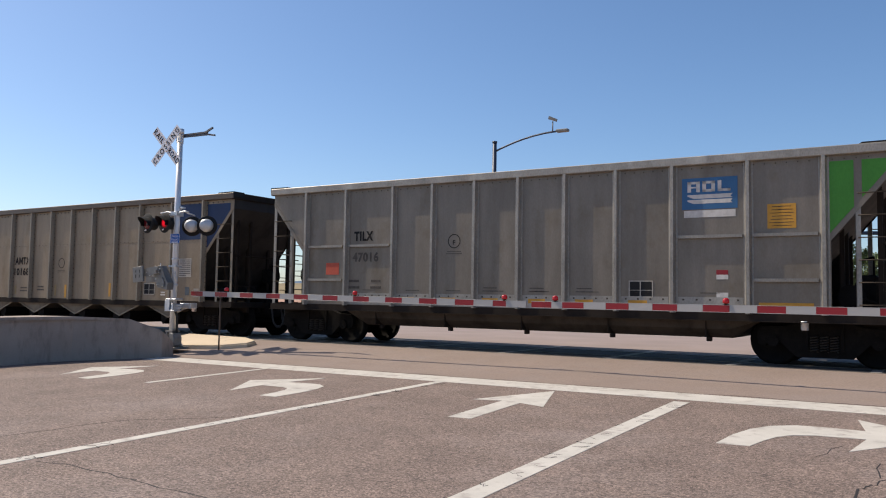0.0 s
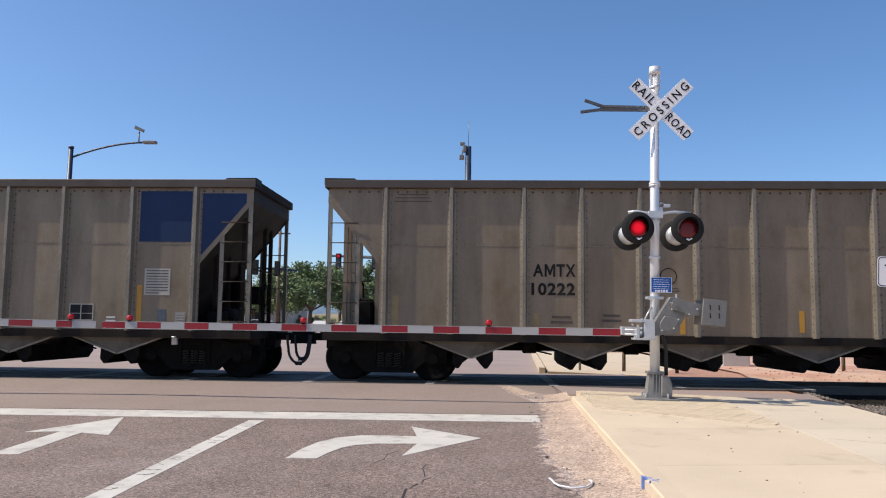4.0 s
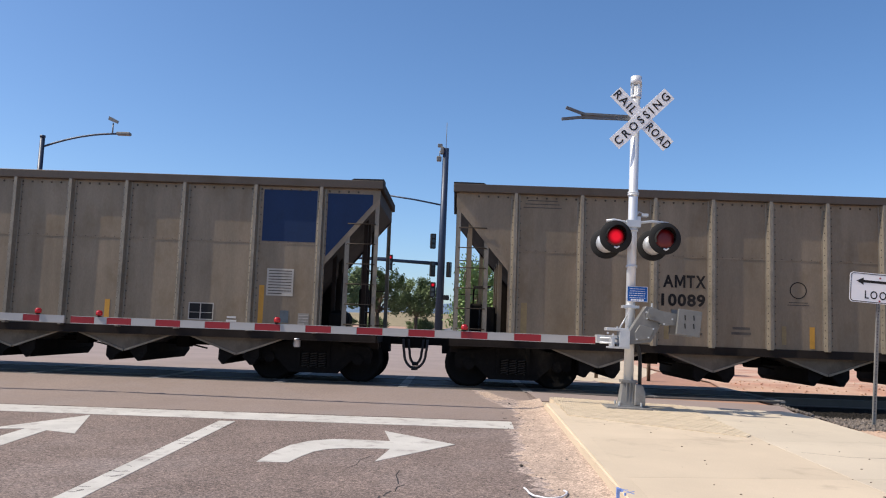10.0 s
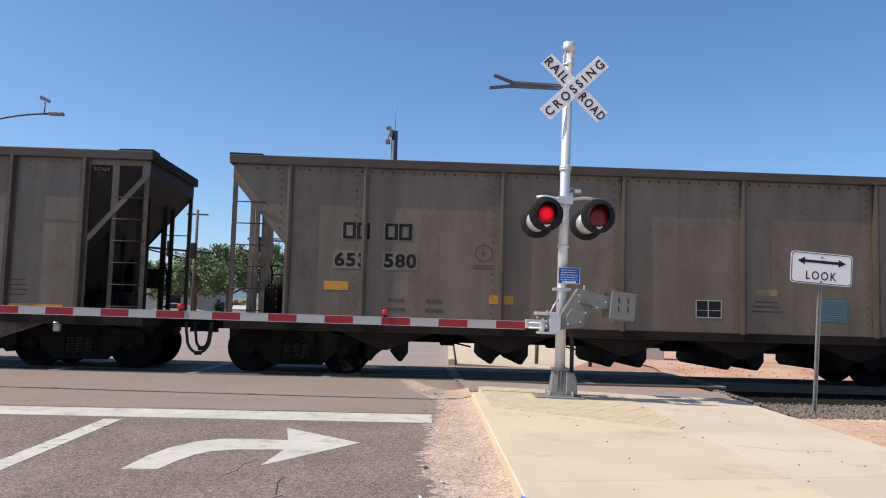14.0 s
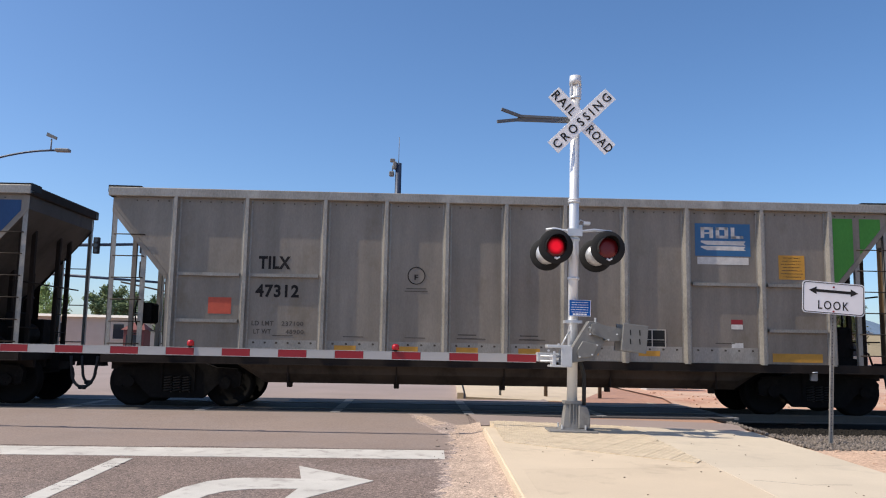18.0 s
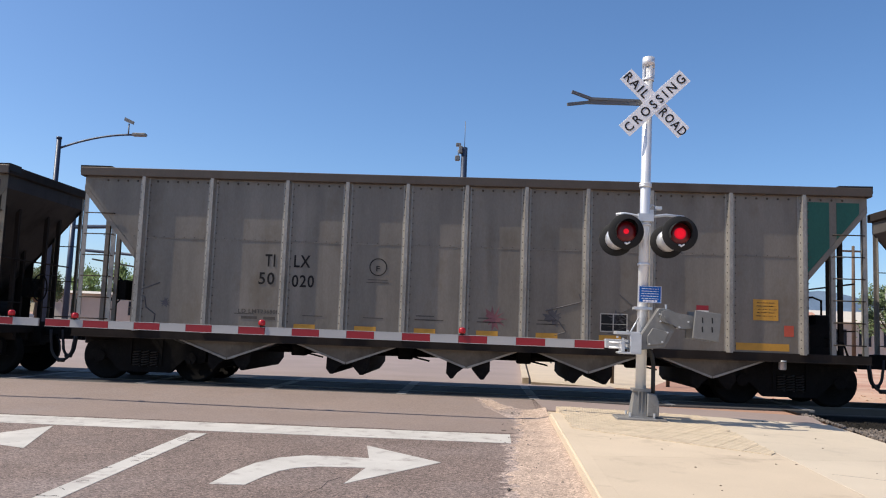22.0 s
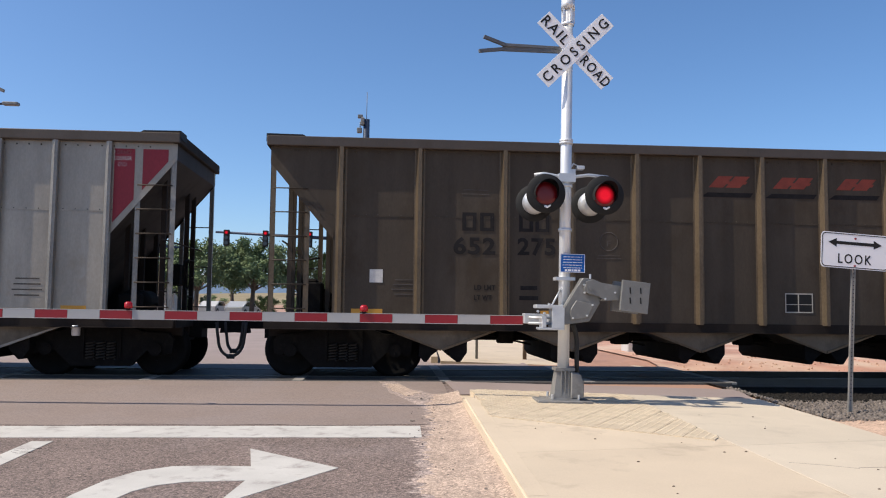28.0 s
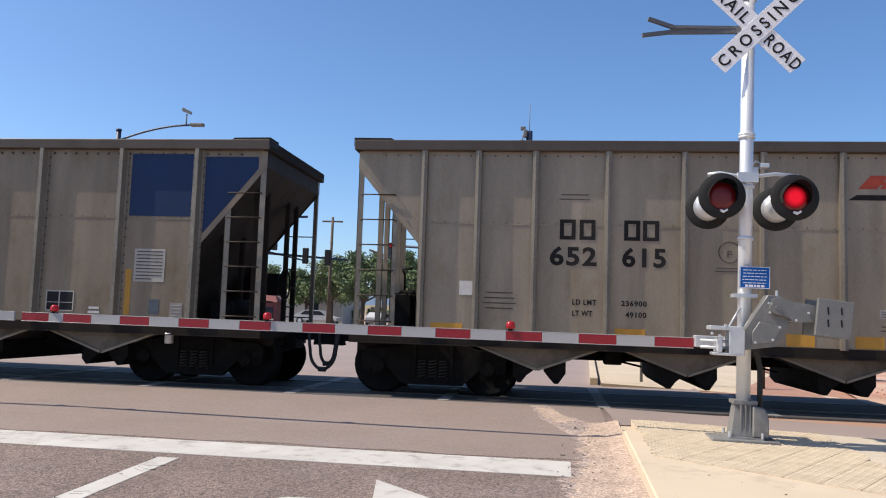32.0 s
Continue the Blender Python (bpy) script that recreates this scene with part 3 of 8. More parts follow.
paint("lane_line", [stripe(-7.2, -9.0, -7.42, 1.0, 0.17)], "cracked white lane line on the asphalt")
paint("lane_line", [stripe(-3.30, 4.0, -3.46, 11.25, 0.22)], "cracked white lane line on the asphalt")
paint("lane_line", [stripe(-3.1, -9.0, -3.30, 4.0, 0.22)], "cracked white lane line on the asphalt")

TURN = [(-2.31, 8.42), (-1.99, 8.43), (-1.93, 8.8), (-1.86, 9.08), (-1.74, 9.27), (-1.53, 9.38), (-1.06, 9.40), (-1.14, 8.62), (-0.34, 9.83), (-1.26, 10.74), (-1.11, 9.93), (-1.5, 9.98), (-1.8, 9.97), (-2.05, 9.78), (-2.2, 9.45), (-2.28, 9.0)]
paint("turn_arrow", [TURN], "white right-turn arrow painted on the asphalt")
paint("turn_arrow", [[(-10.95 - x, y + 0.35) for x, y in TURN][::-1]], "white left-turn arrow painted on the asphalt")
paint("turn_arrow", [[(-15.6 - x, y + 0.45) for x, y in TURN][::-1]], "white left-turn arrow beside the median")
paint("straight_arrow", [[(-5.50, 8.49), (-5.18, 8.50), (-5.30, 10.02), (-4.87, 9.84), (-5.45, 11.46), (-6.04, 10.02), (-5.62, 10.10)]], "white straight-ahead arrow painted on the asphalt")


def crack(pts, w, rng):
    out = []
    for (x0, y0), (x1, y1) in zip(pts, pts[1:]):
        n = max(2, int(math.hypot(x1 - x0, y1 - y0) / 0.18))
        last = None
        for i in range(n + 1):
            f = i / n
            p = (x0 + (x1 - x0) * f + rng.uniform(-0.03, 0.03), y0 + (y1 - y0) * f + rng.uniform(-0.03, 0.03))
            if last:
                out.append(stripe(*last, *p, w * rng.uniform(0.5, 1.3)))
            last = p
    return out


rng = random.Random(4)
CRACKS = [
    ([(-7.3, 4.39), (-6.7, 4.43), (-5.9, 4.35), (-4.95, 4.28), (-4.2, 4.0)], 0.012),
    ([(-8.84, 4.9), (-8.7, 6.2), (-7.7, 7.15)], 0.010),
    ([(-0.88, 8.2), (-0.78, 7.57), (-0.84, 7.3), (-0.91, 7.1), (-0.89, 6.7), (-1.0, 6.1), (-0.95, 5.4)], 0.016),
    ([(-1.24, 8.9), (-1.35, 8.2)], 0.006),
    ([(-1.0, 11.3), (-1.15, 11.9)], 0.008),
]
for pts, w in CRACKS:
    paint("pavement_crack", crack(pts, w, rng), "thin dark crack in the asphalt", M_CRACK, 0.002)
# Transverse breaks in the lane lines.
for x, y0, y1 in ((-7.5, 1.5, 11.5), (-3.4, 4.2, 11.0)):
    marks = []
    y = y0
    while y < y1:
        c = x - 0.02 * (y - 6) / 5
        a, b = sorted((rng.uniform(-0.11, 0.11), rng.uniform(-0.11, 0.11)))
        mid = (c + (a + b) / 2, y + rng.uniform(-0.05, 0.05))
        w = rng.uniform(0.0015, 0.005)
        marks += [stripe(c + a - 0.02, y + rng.uniform(-0.05, 0.05), *mid, w), stripe(*mid, c + b + 0.02, y + rng.uniform(-0.07, 0.07), w)]
        y += rng.choice((0.05, 0.12, 0.3, 0.5)) * rng.uniform(0.6, 1.4)
    paint("line_cracks", marks, "fine cracks across a painted lane line", M_CRACK, 0.006)
# The smooth apron of the crossing.
bm = bmesh.new()
g = []
ra = random.Random(12)
for i in range(61):
    x = -17.0 + 17.9 * i / 60
    first = stop_y(x) + 0.45 + ra.uniform(-0.06, 0.06)
    g.append([bm.verts.new((x, y, ground_z(x, y) + 0.0035)) for y in (first, 13.0, 13.55, 14.0, 14.6, 15.2, 16.06 + 0.018 * x)])
for p, q in zip(g, g[1:]):
    for i in range(6):
        bm.faces.new((p[i], q[i], q[i + 1], p[i + 1]))
tagged(new("crossing_apron", finish(bm, "crossing_apron", M_APRON)), "smooth lighter asphalt apron beside the rails", "road", kind="structure")

# ---- kerb, gutter and pavement ----
WALK = 0.15


def walk_z(x, y):
    return SLOPE * 1.2 + SLOPE * min(y, 13.6) + WALK - 0.008 * (x - 1.2)


SAND_EDGE = [(0.75, -8), (0.6, 2.0), (0.55, 5.0), (0.48, 6.5), (0.5, 7.5), (0.41, 8.0), (0.31, 8.95), (0.41, 9.9), (0.41, 11.1), (0.53, 11.8), (0.5, 12.7), (0.51, 13.6), (0.63, 14.5)]
rs = random.Random(9)


def drift(name, shift, rough, dz, material, label):
    """A drift along the kerb with a ragged edge towards the road."""
    bm = bmesh.new()
    rows = []
    for (x0, y0), (x1, y1) in zip(SAND_EDGE, SAND_EDGE[1:]):
        n = max(4, int((y1 - y0) / 0.045))
        for k in range(n):
            f = k / n
            y = y0 + (y1 - y0) * f
            e = x0 + (x1 - x0) * f + shift + rough * (math.sin(y * 7.3) * 0.4 + math.sin(y * 17.1 + 2) * 0.3) + rs.uniform(-rough, rough)
            rows.append([bm.verts.new((x, y, ground_z(x, y) + h)) for x, h in ((e, -0.002), (e + 0.05, dz), (0.86, dz + 0.012), (1.05, dz * 7))])
    for p, q in zip(rows, rows[1:]):
        for i in range(3):
            bm.faces.new((p[i], p[i + 1], q[i + 1], q[i]))
    return tagged(new(name, finish(bm, name, material)), label, "sand", kind="structure")


drift("gutter_dust", -0.06, 0.07, 0.003, M_DUST, "thin dust and grit spread over the road's edge")
drift("gutter_sand", 0.03, 0.05, 0.009, M_SAND, "pinkish sand and grit drifted along the kerb")
for nm, m, pts, dz in (("sand_fan", M_DUST, [(-0.12, 16.0), (0.1, 16.02), (0.35, 15.0), (0.75, 14.4), (0.66, 13.9), (0.5, 13.5), (0.22, 14.2), (0.02, 14.7)], 0.006), ("sand_fan", M_SAND, [(-0.02, 15.6), (0.12, 15.55), (0.5, 14.55), (0.3, 14.35), (0.1, 14.8)], 0.010)):
    out = []
    for (x0, y0), (x1, y1) in zip(pts, pts[1:] + pts[:1]):
        for k in range(6):
            out.append((x0 + (x1 - x0) * k / 6 + rs.uniform(-0.03, 0.03), y0 + (y1 - y0) * k / 6 + rs.uniform(-0.05, 0.05)))
    paint(nm, [out], "fan of pale sand washed towards the rails", m, dz)

pavement = tagged(thing("pavement", "tan concrete pavement with joints beside the road", "pavement"), kind="structure")
JOINTS_Y = [12.0, 9.65, 7.40, 5.1, 2.8, 0.5, -3.0, -8.0]
JOINTS_X = [1.2, 3.36, 5.2]


def joint_y(i, x):
    """The slanting joints across the pavement; the first is its end beside the rails."""
    return 14.27 - 0.125 * (x - 1.1) if i < 0 else JOINTS_Y[i] + 0.235 * (x - 1.1)


for i in range(-1, len(JOINTS_Y) - 1):
    for xa, xb in zip(JOINTS_X, JOINTS_X[1:]):
        bm = bmesh.new()
        xl, xr = xa if xa < 1.4 else xa + 0.004, xb - 0.004
        slab(bm, [(xl, joint_y(i + 1, xl) + 0.004), (xr, joint_y(i + 1, xr) + 0.004), (xr, joint_y(i, xr) - 0.004), (xl, joint_y(i, xl) - 0.004)], lambda x, y: ground_z(x, y) - 0.1, walk_z)
        bmesh.ops.bevel(bm, geom=[e for e in bm.edges if all(v.co.z > ground_z(v.co.x, v.co.y) + 0.02 for v in e.verts) and not all(v.co.x < 1.25 for v in e.verts)], offset=0.0025, segments=1, affect="EDGES")
        part("slab", bm, M_CONCRETE if xa < 3 else M_CONCRETE_GREY, pavement)
kerb = tagged(thing("kerb", "tan concrete kerb with a worn rounded edge", "kerb"), kind="structure")
for yb, ya in zip([13.25, 11.3, 8.2, 5.1, 2.0, -1.5], [11.3, 8.2, 5.1, 2.0, -1.5, -8.0]):
    bm = bmesh.new()
    slab(bm, [(1.03, ya + 0.003), (1.199, ya + 0.003), (1.199, yb - 0.003), (1.03, yb - 0.003)], lambda x, y: ground_z(x, y) - 0.1, walk_z)
    bmesh.ops.bevel(bm, geom=[e for e in bm.edges if all(v.co.x < 1.08 and v.co.z > ground_z(1.03, v.co.y) for v in e.verts)], offset=0.022, segments=3, affect="EDGES")
    part("kerb_stone", bm, M_CONCRETE, kerb)
# The kerb runs down to the road at its end.
bm = bmesh.new()
slab(bm, [(1.03, 13.253), (1.199, 13.253), (1.199, 14.2), (1.06, 14.2)], lambda x, y: ground_z(x, y) - 0.1, lambda x, y: walk_z(x, y) - 0.055 * max(0, y - 13.253) - 0.03)
part("kerb_stone", bm, M_CONCRETE, kerb)

# Tactile tiles set into the pavement round the signal.
tactile = tagged(thing("tactile_paving", "worn yellowish tactile tiles with raised domes", "tactile paving"), kind="structure")


TACTILE = [(1.21, 14.22), (1.21, 11.66), (3.33, 10.34), (3.35, 13.93)]


def clipped(poly, region):
    """The part of a convex outline inside a convex region, both counter-clockwise."""
    for (ax, ay), (bx, by) in zip(region, region[1:] + region[:1]):
        side = [(bx - ax) * (y - ay) - (by - ay) * (x - ax) for x, y in poly]
        out = []
        for i, (x, y) in enumerate(poly):
            j = (i + 1) % len(poly)
            if side[i] >= 0:
                out.append((x, y))
            if side[i] * side[j] < 0:
                f = side[i] / (side[i] - side[j])
                out.append((x + (poly[j][0] - x) * f, y + (poly[j][1] - y) * f))
        poly = out
        if not poly:
            break
    return poly


ta = math.radians(-32)
tu, tv = Vector((math.cos(ta), math.sin(ta))), Vector((-math.sin(ta), math.cos(ta)))
for j in range(14):
    for i in range(-9, 10):
        c = Vector((1.21, 11.66)) + tu * (0.305 * i + 0.1) + tv * (0.305 * j + 0.152)
        h = 0.1495
        shape = clipped([tuple(c + tu * a * h + tv * b * h) for a, b in ((-1, -1), (1, -1), (1, 1), (-1, 1))], TACTILE)
        if len(shape) < 3 or abs(sum(shape[k - 1][0] * q[1] - q[0] * shape[k - 1][1] for k, q in enumerate(shape))) < 0.02:
            continue
        bm = bmesh.new()
        slab(bm, shape, lambda x, y: walk_z(x, y) - 0.03, lambda x, y: walk_z(x, y) + 0.010 + rs.uniform(-0.001, 0.001))
        for a in range(4):
            for b in range(4):
                p = c + tu * (-0.1143 + 0.0762 * a) + tv * (-0.1143 + 0.0762 * b)
                if len(clipped([(p.x - 0.02, p.y - 0.02), (p.x + 0.02, p.y - 0.02), (p.x + 0.02, p.y + 0.02), (p.x - 0.02, p.y + 0.02)], TACTILE)) == 4:
                    cyl(bm, (p.x, p.y, walk_z(p.x, p.y) + 0.008), (p.x, p.y, walk_z(p.x, p.y) + 0.0145), 0.019, 0.012, seg=6)
        part("tile", bm, M_TACTILE, tactile)
# The asphalt between the pavement's end and the rails.
bm = bmesh.new()
slab(bm, [(1.06, 14.20), (1.2, 14.28), (5.2, 13.77), (5.42, 15.02), (5.62, 16.12), (0.95, 16.04)], lambda x, y: ground_z(x, y) - 0.1, lambda x, y: max(ground_z(x, y) + 0.012, walk_z(x, 13.6) - 0.05 - 0.06 * max(0, y - 13.9)))
tagged(new("crossing_shoulder", finish(bm, "crossing_shoulder", M_ASPHALT_FAR)), "asphalt shoulder between pavement and rails", "road", kind="structure")
rp = random.Random(77)
bm = bmesh.new()
for i in range(80):
    x, y = rp.uniform(1.5, 5.0), rp.uniform(3.0, 14.0)
    r = rp.uniform(0.003, 0.011)
    bmesh.ops.create_icosphere(bm, subdivisions=1, radius=r, matrix=Matrix.Translation((x, y, walk_z(x, y) + r * 0.3)) @ Matrix.Diagonal((1.3, 1, 0.6, 1)))
tagged(new("pavement_grit", finish(bm, "pavement_grit", M_BARK)), "dark crumbs of grit on the pavement", "grit", kind="stuff")
for pts, w in (([(3.5, 9.4), (4.0, 9.25), (4.4, 9.3)], 0.006),):
    bm = bmesh.new()
    for c in crack(pts, w, rp):
        slab(bm, c, lambda x, y: walk_z(x, y) - 0.01, lambda x, y: walk_z(x, y) + 0.002)
    tagged(new("pavement_crack", finish(bm, "pavement_crack", M_MEDIAN)), "hairline crack in the concrete", "crack", kind="structure")

# Loose stones along the gutter, and the curl of wire and the blue paint mark.
bm = bmesh.new()
for i in range(420):
    x, y = 1.0 - abs(rs.gauss(0, 0.3)), rs.uniform(4.0, 14.3)
    r = rs.uniform(0.004, 0.012) * (1.8 if i % 12 == 0 else 1)
    bmesh.ops.create_icosphere(bm, subdivisions=1, radius=r, matrix=Matrix.Translation((x, y, ground_z(x, y) + 0.01 + r * 0.3)) @ Matrix.Diagonal((1, 1, 0.7, 1)))
tagged(new("gutter_stones", finish(bm, "gutter_stones", M_BALLAST)), "small loose stones in the gutter", "stones", kind="stuff")
bm = bmesh.new()
tube(bm, [(x, y, ground_z(x, y) + 0.03) for x, y in ((0.30, 7.44), (0.32, 7.36), (0.33, 7.25), (0.36, 7.15), (0.45, 7.07), (0.52, 7.07), (0.59, 7.12), (0.64, 7.22), (0.66, 7.32), (0.64, 7.38))], 0.009)
tagged(new("wire_loop", finish(bm, "wire_loop", M_SIGNWHITE)), "bent loop of white wire lying in the gutter", "wire")
paint("survey_mark", [stripe(1.02, 6.98, 1.11, 6.74, 0.014), stripe(1.04, 6.76, 1.13, 6.84, 0.012), stripe(1.01, 6.92, 1.09, 6.9, 0.009)], "blue spray mark on the kerb", M_SURVEYBLUE, WALK + 0.004)

# ---- track ----
crossing = tagged(thing("crossing_surface", "grey concrete crossing panels between the rails", "railway crossing"), kind="structure")
trackway = tagged(thing("railway_track", "pair of worn steel rails through the crossing", "railway track"), kind="structure")
TRACK_M = Matrix.Translation((0, TRACK_Y, RAIL_Z)) @ Euler((0, -math.atan(TRACK_GRADE), math.atan(TRACK_TURN))).to_matrix().to_4x4()


def rail(bm):
    for a, b in ((-600, -60), (-60, 60), (60, 600)):
        box(bm, a, b, -0.036, 0.036, -0.04, 0.0)
        box(bm, a, b, -0.01, 0.01, -0.14, -0.04)
        box(bm, a, b, -0.07, 0.07, -0.16, -0.14)


for s in (-0.755, 0.755):
    part("rail", cached("rail", rail, M_RAIL), None, trackway, m=TRACK_M @ Matrix.Translation((0, s, 0)))


def panel(y0, y1):
    def build(bm):
        bevel_box(bm, -1.215, 1.215, y0, y1, -0.2, -0.012, 0.012)
    return build


for i in range(19):
    x = -39.32 + 2.44 * i
    if x > 5.4:
        break
    # The near panels begin at the edge of the train's shadow.
    for key, y0, y1 in (("gauge_panel", -0.64, 0.64), ("near_panel", -1.6, -0.82), ("far_panel", 0.82, 2.05)):
        part("panel", cached((key,), panel(y0, y1), M_PANEL), None, crossing, m=TRACK_M @ Matrix.Translation((x, 0, 0)))
    for y0, y1 in ((-1.58, -0.86), (-0.62, 0.62), (0.86, 2.0)):
        part("joint_strip", cached(("joint_strip", y0), (lambda bm, a=y0, b=y1: bevel_box(bm, 1.13, 1.31, a, b, -0.05, -0.007, 0.003)), M_JOINT), None, crossing, m=TRACK_M @ Matrix.Translation((x, 0, 0)))
for s in (-0.84, -0.66, 0.66, 0.84):
    bm = bmesh.new()
    box(bm, -40, 5.7, s - 0.03, s + 0.03, -0.2, -0.03)
    part("flangeway_rubber", bm, M_RUBBER, crossing, m=TRACK_M)

sheet("ballast_bed", [5.38, 5.46, 5.54, 5.64, 6.5, 8, 10, 14, 20, 30, 45, 60], [12.1, 12.6, 13.2, 14, 15, 16, 16.5, 17, 18, 19, 19.8], 0.012, M_BALLAST, "grey crushed-stone ballast beside the track", category="ballast")
sheet("shaded_trackbed", [5.5, 5.58, 5.66, 6.5, 8, 10, 14, 20, 30, 45, 60], [15.1, 15.5, 15.8, 16.25, 16.6, 17.1, 17.7, 18.3, 18.9, 19.4], 0.02, M_BALLASTSHADE, "ballast between the rails with shade put into its black colour", category="ballast")
sheet("sleeper_bed", span(-120, -40, 4), [15, 16, 17, 18, 19, 20, 21, 22], 0.0, M_BALLAST, "grey crushed-stone ballast beside the track", category="ballast")
rb = random.Random(21)
proto = bmesh.new()
bmesh.ops.create_icosphere(proto, subdivisions=1, radius=1.0)
pv = [v.co.copy() for v in proto.verts]
pf = [[v.index for v in f.verts] for f in proto.faces]
proto.free()


def stones(count, x0, x1, y0, y1, r0, r1, rng):
    vs, fs = [], []
    for i in range(count):
        x, y, r = rng.uniform(x0, x1), rng.uniform(y0, y1), rng.uniform(r0, r1)
        e = Euler((rng.uniform(0, 6), rng.uniform(0, 6), rng.uniform(0, 6))).to_matrix()
        s = Vector((rng.uniform(0.7, 1.2), rng.uniform(0.6, 1.1), rng.uniform(0.5, 0.9))) * r
        base = len(vs)
        z = ground_z(x, y) + r * 0.3
        for p in pv:
            q = e @ Vector((p.x * s.x * rng.uniform(0.85, 1.15), p.y * s.y, p.z * s.z))
            vs.append((x + q.x, y + q.y, z + q.z))
        fs += [[base + k for k in f] for f in pf]
    me = bpy.data.meshes.new("stones")
    me.from_pydata(vs, [], fs)
    return me


me = stones(14000, 5.36, 15, 12.0, 15.3, 0.014, 0.04, rb)
me.materials.append(M_BALLAST)
tagged(new("ballast_stones", me), "loose grey ballast stones", "ballast", kind="stuff")
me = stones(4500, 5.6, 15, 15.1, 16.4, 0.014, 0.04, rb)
me.materials.append(M_BALLASTSHADE)
tagged(new("oily_stones", me), "ballast stones beside the rails with shade put into their colour", "ballast", kind="stuff")

# Ground pieces on the far side.
rs = random.Random(8)
me = stones(900, 6.5, 34, 19.6, 24.5, 0.012, 0.045, rs)
me.materials.append(M_REDGRAVEL)
tagged(new("verge_stones", me), "loose reddish stones on the verge beyond the track", "stones", kind="stuff")
sheet("red_gravel_verge", span(6.2, 60, 6), [19.6, 20, 20.6, 21.3, 22, 24, 28, 36, 46], 0.01, M_REDGRAVEL, "red gravel verge beyond the tracks", category="gravel")
bm = bmesh.new()
slab(bm, [(1.1, 20.3), (5.9, 20.6), (6.4, 36), (1.6, 36)], lambda x, y: ground_z(x, y) - 0.05, lambda x, y: ground_z(x, y) + 0.06)
slab(bm, [(0.9, 20.5), (1.05, 20.5), (1.5, 36), (1.35, 36)], lambda x, y: ground_z(x, y) - 0.05, lambda x, y: ground_z(x, y) + 0.14)
tagged(new("far_pavement", finish(bm, "far_pavement", M_CONCRETE)), "tan concrete pavement beyond the tracks", "pavement", kind="structure")
sheet("verge_dirt", span(5.2, 40, 6), [y for y in YS_NEAR if y < 11.5] + [12.2], 0.005, M_VERGE, "pinkish dirt verge beside the pavement", category="dirt")

rv = random.Random(55)
bm = bmesh.new()
for i in range(260):
    x, y = rv.uniform(5.4, 12.0), rv.uniform(6.0, 12.1)
    r = rv.uniform(0.008, 0.03) * (2.2 if i % 30 == 0 else 1.0)
    bmesh.ops.create_icosphere(bm, subdivisions=1, radius=r, matrix=Matrix.Translation((x, y, ground_z(x, y) + r * 0.3)) @ Matrix.Diagonal((1.4, 1, 0.6, 1)))
tagged(new("verge_clods", finish(bm, "verge_clods", M_VERGE)), "clods of dry earth on the verge", "clods", kind="stuff")
bm = bmesh.new()
for i in range(40):
    x, y, a = 8.0 + rv.gauss(0, 0.35), 11.7 + rv.gauss(0, 0.2), rv.uniform(0, 3.1)
    z = ground_z(x, y) + 0.03
    cyl(bm, (x, y, z), (x + 0.3 * math.cos(a), y + 0.2 * math.sin(a), z + rv.uniform(-0.02, 0.06)), 0.006, 0.003, seg=4)
tagged(new("dry_brush", finish(bm, "dry_brush", M_BARK)), "small heap of dry twigs on the verge", "twigs", kind="stuff")

# ---- median ----
bm = bmesh.new()
outline = [(-17.75, -8), (-17.55, 9.5), (-17.1, 11.0), (-16.45, 12.0), (-16.1, 12.65), (-16.25, 13.1), (-16.9, 13.25), (-18.6, 13.5), (-19.3, 13.0), (-19.5, 11.5), (-19.5, -8)]
slab(bm, outline, lambda x, y: ground_z(x, y) - 0.1, lambda x, y: ground_z(-17.9, y) + 1.02 - max(0, y - 12.1) * 0.6)
bmesh.ops.bevel(bm, geom=[e for e in bm.edges if all(v.co.z > ground_z(v.co.x, v.co.y) + 0.2 for v in e.verts)], offset=0.07, segments=2, affect="EDGES")
median = tagged(new("median_barrier", finish(bm, "median_barrier", M_MEDIAN)), "raised concrete median with a rounded nose", "median", kind="structure")
bm = bmesh.new()
slab(bm, [(-18.3, 13.55), (-16.9, 13.8), (-15.6, 14.05), (-15.1, 14.4), (-15.15, 14.75), (-15.8, 15.05), (-18.3, 15.3)], lambda x, y: ground_z(x, y) - 0.1, lambda x, y: ground_z(x, y) + 0.11)
bmesh.ops.bevel(bm, geom=[e for e in bm.edges if all(v.co.z > ground_z(v.co.x, v.co.y) + 0.1 for v in e.verts)], offset=0.03, segments=2, affect="EDGES")
tagged(new("median_island", finish(bm, "median_island", M_CONCRETE)), "low tan concrete island under the median signal", "median", kind="structure")

# ---- crossing signals ----
BLADE_L, BLADE_W = 1.22, 0.229


def blade(bm):
    bevel_box(bm, -BLADE_L / 2, BLADE_L / 2, -0.003, 0.003, -BLADE_W / 2, BLADE_W / 2, 0.0015)


FACE = pose(0, 0, 0, 90, 0, 0)   # lettering stands upright and looks towards -y


def flasher_disc(bm):
    lathe(bm, [(0.150, -0.012), (0.25, -0.006), (0.255, 0.0), (0.25, 0.008), (0.150, 0.008)], 28)


